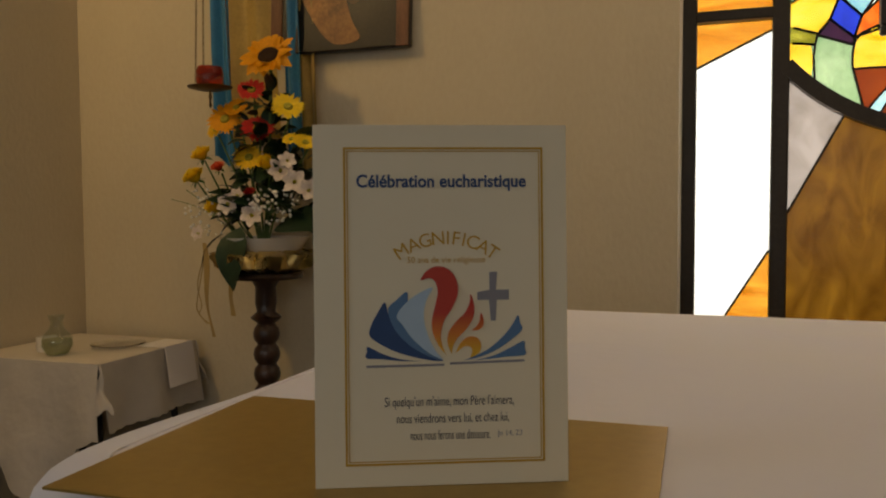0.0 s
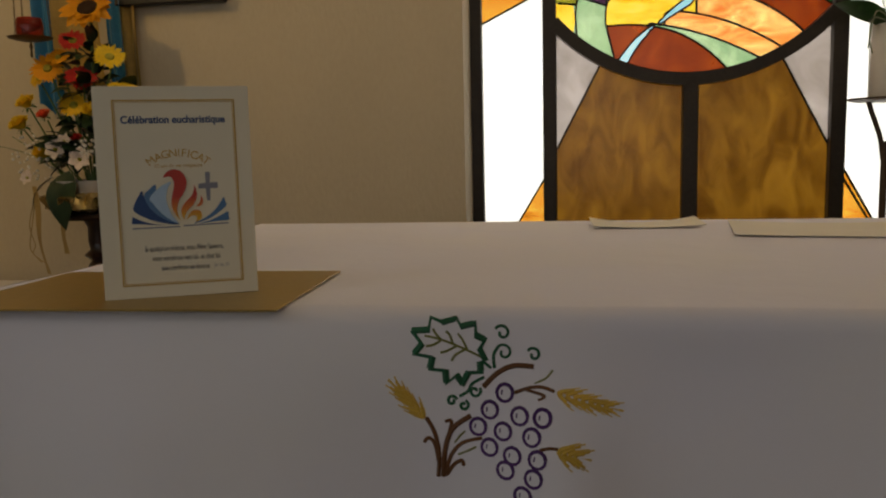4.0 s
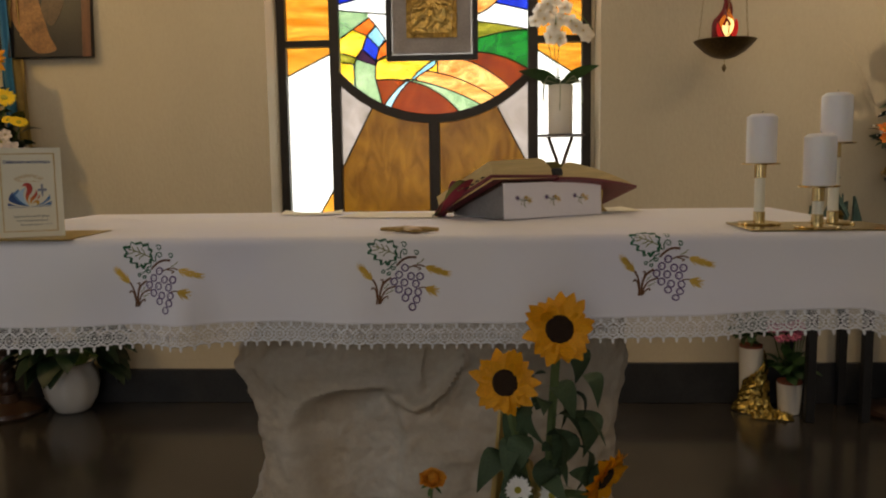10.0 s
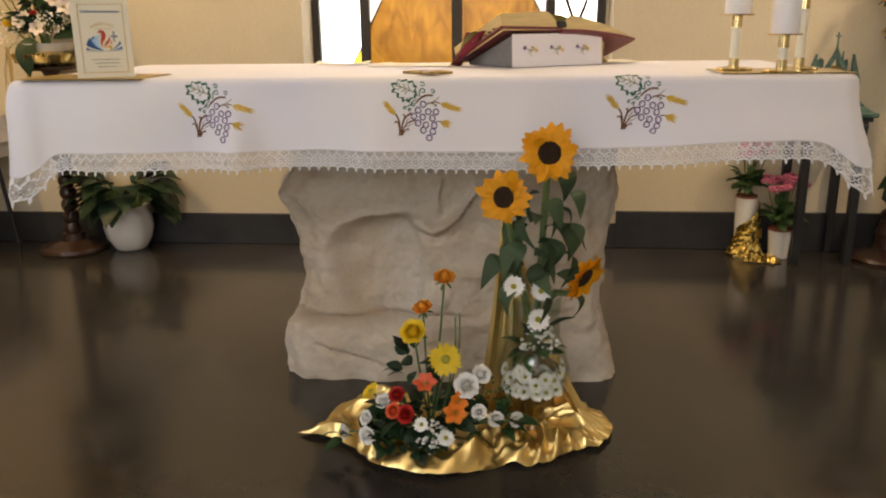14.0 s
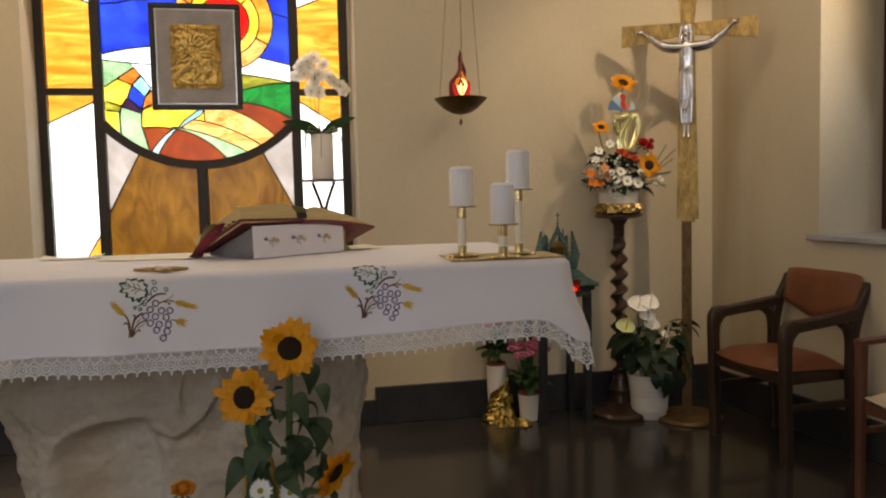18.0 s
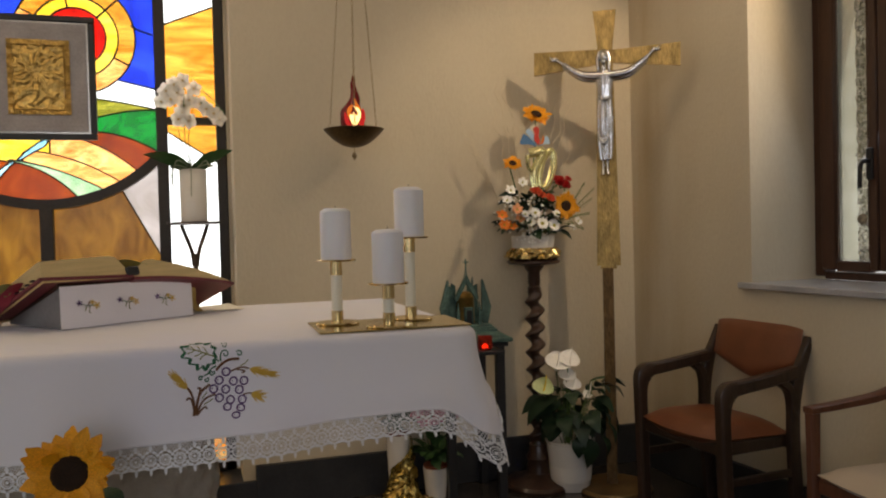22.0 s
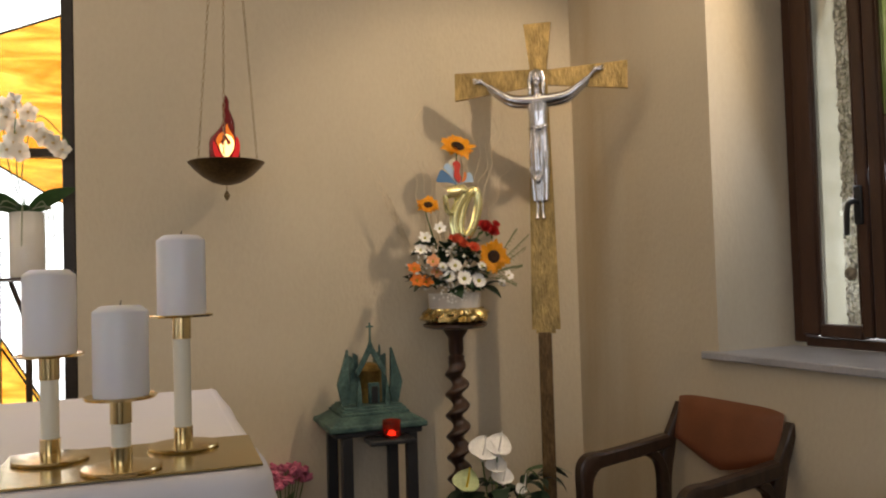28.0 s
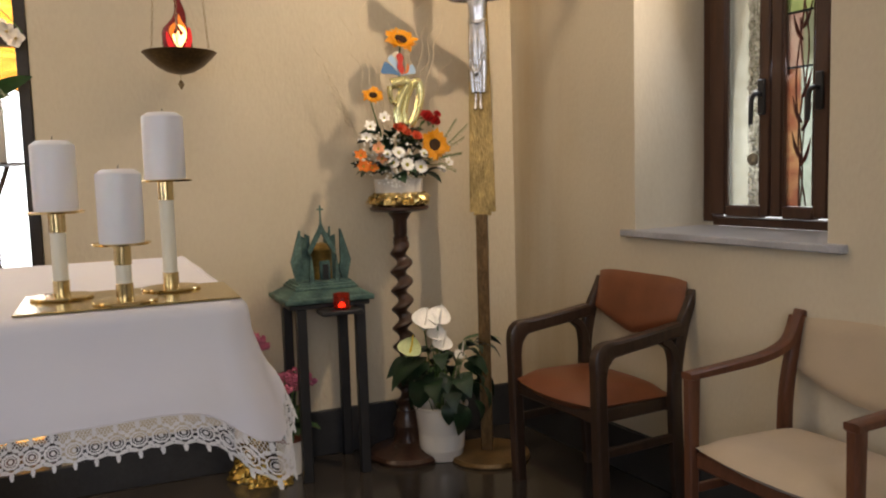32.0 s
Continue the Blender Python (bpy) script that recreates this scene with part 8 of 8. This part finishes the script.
part("carafe_body", Geo().lathe([(0, 0), (0.034, 0), (0.049, 0.03), (0.047, 0.058), (0.022, 0.088), (0.019, 0.108), (0.027, 0.13), (0.025, 0.13), (0.017, 0.107), (0.02, 0.087), (0.045, 0.057), (0.047, 0.03), (0.033, 0.003), (0, 0.003)], 28), VGLASS, gb, smooth=70).visible_shadow = False
part("water", Geo().lathe([(0, 0.004), (0.032, 0.004), (0.0455, 0.03), (0.045, 0.05), (0, 0.05)], 24), material("pale_yellow_water", (0.62, 0.62, 0.36), 0.1, var=0.05, trans=0.7), gb)
cp = thing("candle_cup", pose(-2.80, -0.64, 0.7195), "squat cream candle in a cup on the small table", "candle")
part("cup", Geo().lathe([(0, 0), (0.03, 0), (0.034, 0.006), (0.034, 0.048), (0.03, 0.048), (0.03, 0.036), (0, 0.034)], 24), CHINA, cp)
gp = thing("glass_plate", pose(-2.63, -0.50, 0.7195), "flat clear glass dish on the white cloth", "plate")
part("plate", Geo().lathe([(0, 0), (0.05, 0), (0.09, 0.012), (0.088, 0.014), (0.048, 0.004), (0, 0.003)], 28), GLASSM, gp)

pl = thing("peace_lily", pose(-1.78, -0.395, 0), "leafy green plant in a round white fluted ceramic pot", "potted plant")
part("pot", Geo().lathe([(0, 0.002), (0.075, 0.002), (0.085, 0.01), (0.118, 0.07), (0.132, 0.13), (0.122, 0.19), (0.10, 0.225), (0.112, 0.245), (0.104, 0.245), (0.092, 0.22), (0.10, 0.15), (0, 0.12)], 72, wobble=lambda a, z: 1 + 0.022 * math.sin(9 * a + 10 * z) * (1 if z > 0.02 else 0) + (0.05 * math.sin(5 * a) if z > 0.21 else 0)), CHINA, pl, "round white pot with spiral flutes", 70)
qp = random.Random(31)
for k in range(92):
    a = qp.uniform(0, 6.28)
    up = qp.uniform(0.0, 1.0)
    b = Vector((0.05 * math.cos(a), 0.04 * math.sin(a), 0.20))
    p = b + Vector((0.10 * math.cos(a), 0.05 * math.sin(a) - 0.02, 0.06 + 0.14 * up))
    stem(pl, [b, (b + p) / 2 + Vector((0, 0, 0.03)), p], 0.0022)
    leaf(pl, p, (math.cos(a), 0.45 * math.sin(a) - 0.25, -0.6 + 0.9 * up), qp.uniform(0.14, 0.21), "dark_leaf", DLEAF)

# ---- bouquet before the altar ----
def bq(x, z, y):
    k = (y + 4.499) / 2.079
    return (0.311 + (x - 0.311) * k, y, 1.174 + (z - 1.174) * k)


def crease(p):
    return max(0.0, 1 - 2.4 * abs(noise.noise(p))) ** 1.5


def lame(u, v):
    """Cloth spread on the floor: long folds that run out from the vase, gathered and bent on the way."""
    x0 = -0.31 + 0.12 * v + 0.02 * math.sin(5 * v)
    x1 = 0.60 + 0.02 * math.sin(4 * v) - 0.03 * (1 - v) ** 2
    x = x0 + (x1 - x0) * u
    front = float(np.interp(x, (-0.31, -0.135, -0.033, 0.093, 0.19, 0.29, 0.36, 0.473, 0.59), (-2.375, -2.485, -2.57, -2.612, -2.575, -2.565, -2.545, -2.465, -2.425))) + 0.012 * math.sin(26 * x)
    backy = -2.20 + 0.02 * math.sin(6 * u)
    y = front + (backy - front) * v
    e = min(1, 9 * min(u, 1 - u, v, 1 - v))
    th, rho = math.atan2(y + 2.33, x - 0.36), math.hypot(x - 0.36, y + 2.33)
    w = Vector((x * 5, y * 7, 0.3))
    bend = 1.6 * noise.noise(w * 0.8) + 0.4 * noise.noise(w * 1.7)
    f1 = (0.5 + 0.5 * math.sin(8 * th + 2.6 * bend + 7 * rho)) ** 1.6
    f2 = (0.5 + 0.5 * math.sin(23 * th - 4.2 * bend + 20 * rho + 1)) ** 2.0
    f3 = (0.5 + 0.5 * math.sin(9 * th + 3.0 * bend - 38 * rho)) ** 3
    r = (0.030 * f1 + 0.026 * f2 + 0.016 * f3) * min(1, rho / 0.08) + 0.013 * crease(w * 1.7) + 0.012 * crease(w * 3.4 + Vector((2, 5, 1))) + 0.018 * max(0, noise.noise(w * 0.6))
    d = Vector((noise.noise(w * 0.9), noise.noise(w + Vector((5, 0, 0))), 0)) * 0.018
    return (x + d.x, y + d.y, 0.002 + (0.004 + r) * (0.22 + 0.78 * e ** 0.8))


LAME = material("gold_lame_cloth", (0.86, 0.63, 0.25), 0.33, metal=0.95, var=0.10, scale=14, grain=500, bump=0.08)
gc = thing("gold_cloth", pose(0, 0, 0), "crumpled shiny gold lame cloth spread on the floor", "cloth")
part("spread_cloth", Geo().sheet(lame, 300, 120, 0.0008), LAME, gc, smooth=70)


def rising(u, v):
    a = math.pi * (1.15 - 1.3 * u)
    top = 0.70 - 0.34 * u
    r = (0.185 - 0.145 * v ** 0.6) * (1 + 0.10 * math.sin(11 * a) + 0.06 * math.sin(23 * a + 2 * v))
    cx = 0.385 - 0.055 * v
    return (cx + r * math.cos(a) * 1.0, -2.345 + 0.10 * v + 0.45 * r * math.sin(a) - 0.05 * v, 0.02 + top * v)


part("gathered_cloth", Geo().sheet(rising, 90, 24, 0.0008), LAME, gc, "gold cloth gathered up behind the vase", 60)
VX, VY = 0.377, -2.395
vs = thing("glass_vase", pose(VX, VY, 0.035), "tall clear glass vase with a round bulb on a foot", "vase")
part("glass_foot", Geo().lathe([(0, 0), (0.055, 0), (0.058, 0.006), (0.035, 0.02), (0.033, 0.08), (0.04, 0.098), (0, 0.098)], 40), VGLASS, vs, smooth=70).visible_shadow = False
part("glass_body", Geo().lathe([(0, 0.0985), (0.042, 0.0985), (0.095, 0.15), (0.103, 0.20), (0.09, 0.25), (0.072, 0.30), (0.070, 0.36), (0.076, 0.42), (0.073, 0.42), (0.067, 0.36), (0.069, 0.30), (0.085, 0.25), (0.098, 0.20), (0.09, 0.155), (0.045, 0.108), (0, 0.106)], 40), VGLASS, vs, smooth=70).visible_shadow = False
fb = thing("sunflower_bouquet", pose(0, 0, 0), "three tall sunflowers with white chrysanthemums in a glass vase", "bouquet")
SSTEM = material("pale_green_sunflower_stem", (0.15, 0.20, 0.075), 0.6, var=0.2, scale=20, grain=300, bump=0.3)
SLEAF = material("sunflower_leaf", (0.062, 0.098, 0.046), 0.65, var=0.25, scale=16, bump=0.3, piece=0.2)
heads = (((0.406, 0.844, -2.55), (0.05, -1, 0.22), 0.069), ((0.291, 0.727, -2.55), (-0.35, -1, 0.22), 0.066), ((0.505, 0.512, -2.50), (0.72, -0.55, -0.42), 0.068))
for (x, z, y), d, r in heads:
    p = Vector(bq(x, z, y))
    bloom("sunflower", fb, p, d, r)
    dv = Vector(d).normalized()
    part("calyx", Geo().lathe([(0.008, -0.03), (0.03, -0.018), (0.042, -0.002), (0.03, 0.0)], 14, m=facing(p, d, 1.0)), SLEAF, fb)
    stem(fb, [(VX, VY, 0.30), (VX + 0.35 * (p.x - VX), VY - 0.01, 0.45), (VX + 0.8 * (p.x - VX), (VY + p.y) / 2 - 0.005, 0.30 + (p.z - 0.30) * 0.75), p - dv * 0.02], 0.010).data.materials[0] = SSTEM
qs = random.Random(5)
for x, z, dx, dz, s in ((0.43, 0.80, 0.5, -0.9, 0.12), (0.385, 0.74, -0.5, -0.4, 0.11), (0.36, 0.68, -0.3, -0.9, 0.13), (0.42, 0.70, 0.6, -0.6, 0.14), (0.45, 0.66, 0.5, -1, 0.14), (0.31, 0.66, -0.2, -1, 0.10), (0.40, 0.62, 0.3, -1, 0.15), (0.35, 0.60, -0.6, -0.7, 0.13), (0.44, 0.58, 0.6, -0.8, 0.14), (0.30, 0.55, -0.9, -0.3, 0.14), (0.33, 0.56, -0.7, -0.9, 0.12), (0.38, 0.55, 0.1, -1, 0.13), (0.43, 0.52, 0.8, -0.5, 0.12), (0.47, 0.47, 0.4, -1, 0.13), (0.36, 0.66, 0.3, 0.6, 0.1), (0.46, 0.74, 0.6, -0.5, 0.10), (0.44, 0.63, 0.9, 0.1, 0.11)):
    leaf(fb, bq(x, z, -2.455 + qs.uniform(-0.04, 0.03)), (dx, -0.5 + qs.uniform(-0.3, 0.3), dz), s * 0.62, "sun_leaf", SLEAF, 0.38, 0.95, roll=qs.uniform(-0.7, 0.7))
for k in range(16):
    z = 0.46 + 0.29 * k / 16
    side = -1 if k % 2 else 1
    leaf(fb, bq(0.385 + 0.035 * side * qs.random() - 0.02, z, -2.45 + qs.uniform(-0.04, 0.02)), (side * qs.uniform(0.3, 1), -0.6 + qs.uniform(-0.3, 0.3), qs.uniform(-1, 0.1)), qs.uniform(0.05, 0.085), "sun_leaf", SLEAF, 0.38, 0.95, roll=qs.uniform(-0.8, 0.8))
for x, z, y, r in ((0.318, 0.482, -2.505, 0.032), (0.392, 0.470, -2.505, 0.030), (0.386, 0.388, -2.47, 0.034)):
    bloom("daisy", fb, bq(x, z, y), (0.1, -1, 0.35), r, "white")
for k in range(26):
    a, b = (6.283 * k / 17 if k < 17 else 3.5 + 0.33 * (k - 17)) + qs.uniform(-0.1, 0.1), (-0.42 if k < 17 else 0.30) + qs.uniform(-0.12, 0.12) * (1 if k < 17 else 3)
    rr = 0.083
    bloom("daisy", fb, (VX + rr * math.cos(a) * math.cos(b), VY + rr * math.sin(a) * math.cos(b), 0.035 + 0.185 + 0.075 * math.sin(b)), (math.cos(a), math.sin(a), 0.4), 0.024, "white")
sprigs(fb, (VX + 0.01, VY - 0.03, 0.33), (0.06, 0.04, 0.05), 60, 41, FC["white"], 0.006)
greens(fb, (VX, VY, 0.30), (0.05, 0.04, 0.12), 16, 0.08, 42, "leaf", 0.25)

lb = thing("low_flower_arrangement", pose(0, 0, 0), "low spray of roses, gerberas and lisianthus on gold cloth", "flower arrangement")
part("floral_foam_tray", Geo().lathe([(0, 0), (0.05, 0), (0.055, 0.02), (0.05, 0.05), (0, 0.06)], 20, c=(0.09, -2.47, 0.03)), LEAF, lb)
for kind, x, z, y, d, r, c in (
    ("rose", 0.131, 0.503, -2.50, (0.1, -0.35, 1.0), 0.027, "apricot"), ("rose", 0.07, 0.415, -2.50, (-0.25, -0.35, 1.0), 0.025, "apricot"),
    ("rose", 0.042, 0.343, -2.51, (-0.2, -0.7, 0.7), 0.033, "yellow"), ("gerbera", 0.131, 0.265, -2.54, (0, -1, 0.15), 0.049, "yellow"),
    ("rose", 0.190, 0.185, -2.55, (0.1, -0.9, 0.5), 0.032, "white"), ("rose", 0.231, 0.221, -2.52, (0.4, -0.7, 0.6), 0.025, "white"),
    ("rose", 0.015, 0.09, -2.57, (-0.2, -0.8, 0.6), 0.024, "red"), ("rose", -0.008, 0.151, -2.53, (-0.3, -0.7, 0.7), 0.022, "red"), ("rose", -0.02, 0.10, -2.56, (-0.4, -0.8, 0.6), 0.021, "coral"),
    ("lily", 0.156, 0.10, -2.58, (0.1, -0.8, 0.5), 0.036, "orange"), ("lily", 0.075, 0.185, -2.54, (-0.1, -0.6, 0.8), 0.034, "coral"), ("lily", 0.165, 0.135, -2.57, (0.5, -0.7, 0.5), 0.030, "orange"),
    ("gerbera", -0.085, 0.16, -2.45, (-0.6, -0.3, 0.9), 0.032, "yellow"), ("rose", -0.05, 0.13, -2.48, (-0.3, -0.7, 0.7), 0.021, "white"),
    ("rose", -0.099, 0.02, -2.55, (-0.5, -1, 0.2), 0.024, "white"), ("rose", -0.165, 0.03, -2.48, (-0.9, -0.7, 0.1), 0.021, "white"),
    ("rose", 0.272, 0.085, -2.53, (0.3, -1, 0.1), 0.021, "white"), ("rose", 0.33, 0.085, -2.50, (0.5, -1, 0.2), 0.021, "white"), ("rose", 0.225, 0.105, -2.53, (0.2, -1, 0.4), 0.020, "white"), ("rose", -0.10, 0.075, -2.50, (-0.6, -0.7, 0.4), 0.021, "white"),
    ("daisy", 0.06, 0.06, -2.59, (-0.1, -1, 0.4), 0.022, "white"), ("daisy", 0.13, 0.02, -2.60, (0.1, -1, 0.2), 0.026, "white")):
    p = Vector(bq(x, z, y))
    if z < 0.06:
        p.z = max(p.z, 0.045)
    bloom(kind, lb, p, d, r, c)
    stem(lb, [(0.09, -2.46, 0.07), (0.09 + 0.6 * (p.x - 0.09), -2.47 + 0.3 * (p.y + 2.47), 0.07 + 0.55 * (p.z - 0.07)), p], 0.003)
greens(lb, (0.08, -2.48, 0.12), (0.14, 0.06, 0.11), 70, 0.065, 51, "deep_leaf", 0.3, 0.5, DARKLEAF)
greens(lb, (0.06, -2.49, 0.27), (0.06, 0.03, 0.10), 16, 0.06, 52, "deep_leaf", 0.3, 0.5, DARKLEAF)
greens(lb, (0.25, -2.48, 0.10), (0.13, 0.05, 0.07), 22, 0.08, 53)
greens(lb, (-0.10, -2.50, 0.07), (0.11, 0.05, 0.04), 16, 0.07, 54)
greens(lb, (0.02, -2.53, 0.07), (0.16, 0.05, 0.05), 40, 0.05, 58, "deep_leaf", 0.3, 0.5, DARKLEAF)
for k in range(2):
    part("bud_stem", Geo().tube(spline([(0.12, -2.47, 0.1), (0.16 + 0.01 * k, -2.49, 0.3), (0.165 + 0.012 * k, -2.50, 0.42 + 0.012 * k)], 4), 0.002, 5), STEM, lb)
sprigs(lb, (0.10, -2.56, 0.10), (0.05, 0.03, 0.05), 80, 55, FC["white"], 0.006)
sprigs(lb, (0.28, -2.46, 0.19), (0.05, 0.03, 0.05), 30, 56, STEM, 0.005, "green_buds", "small green buds")
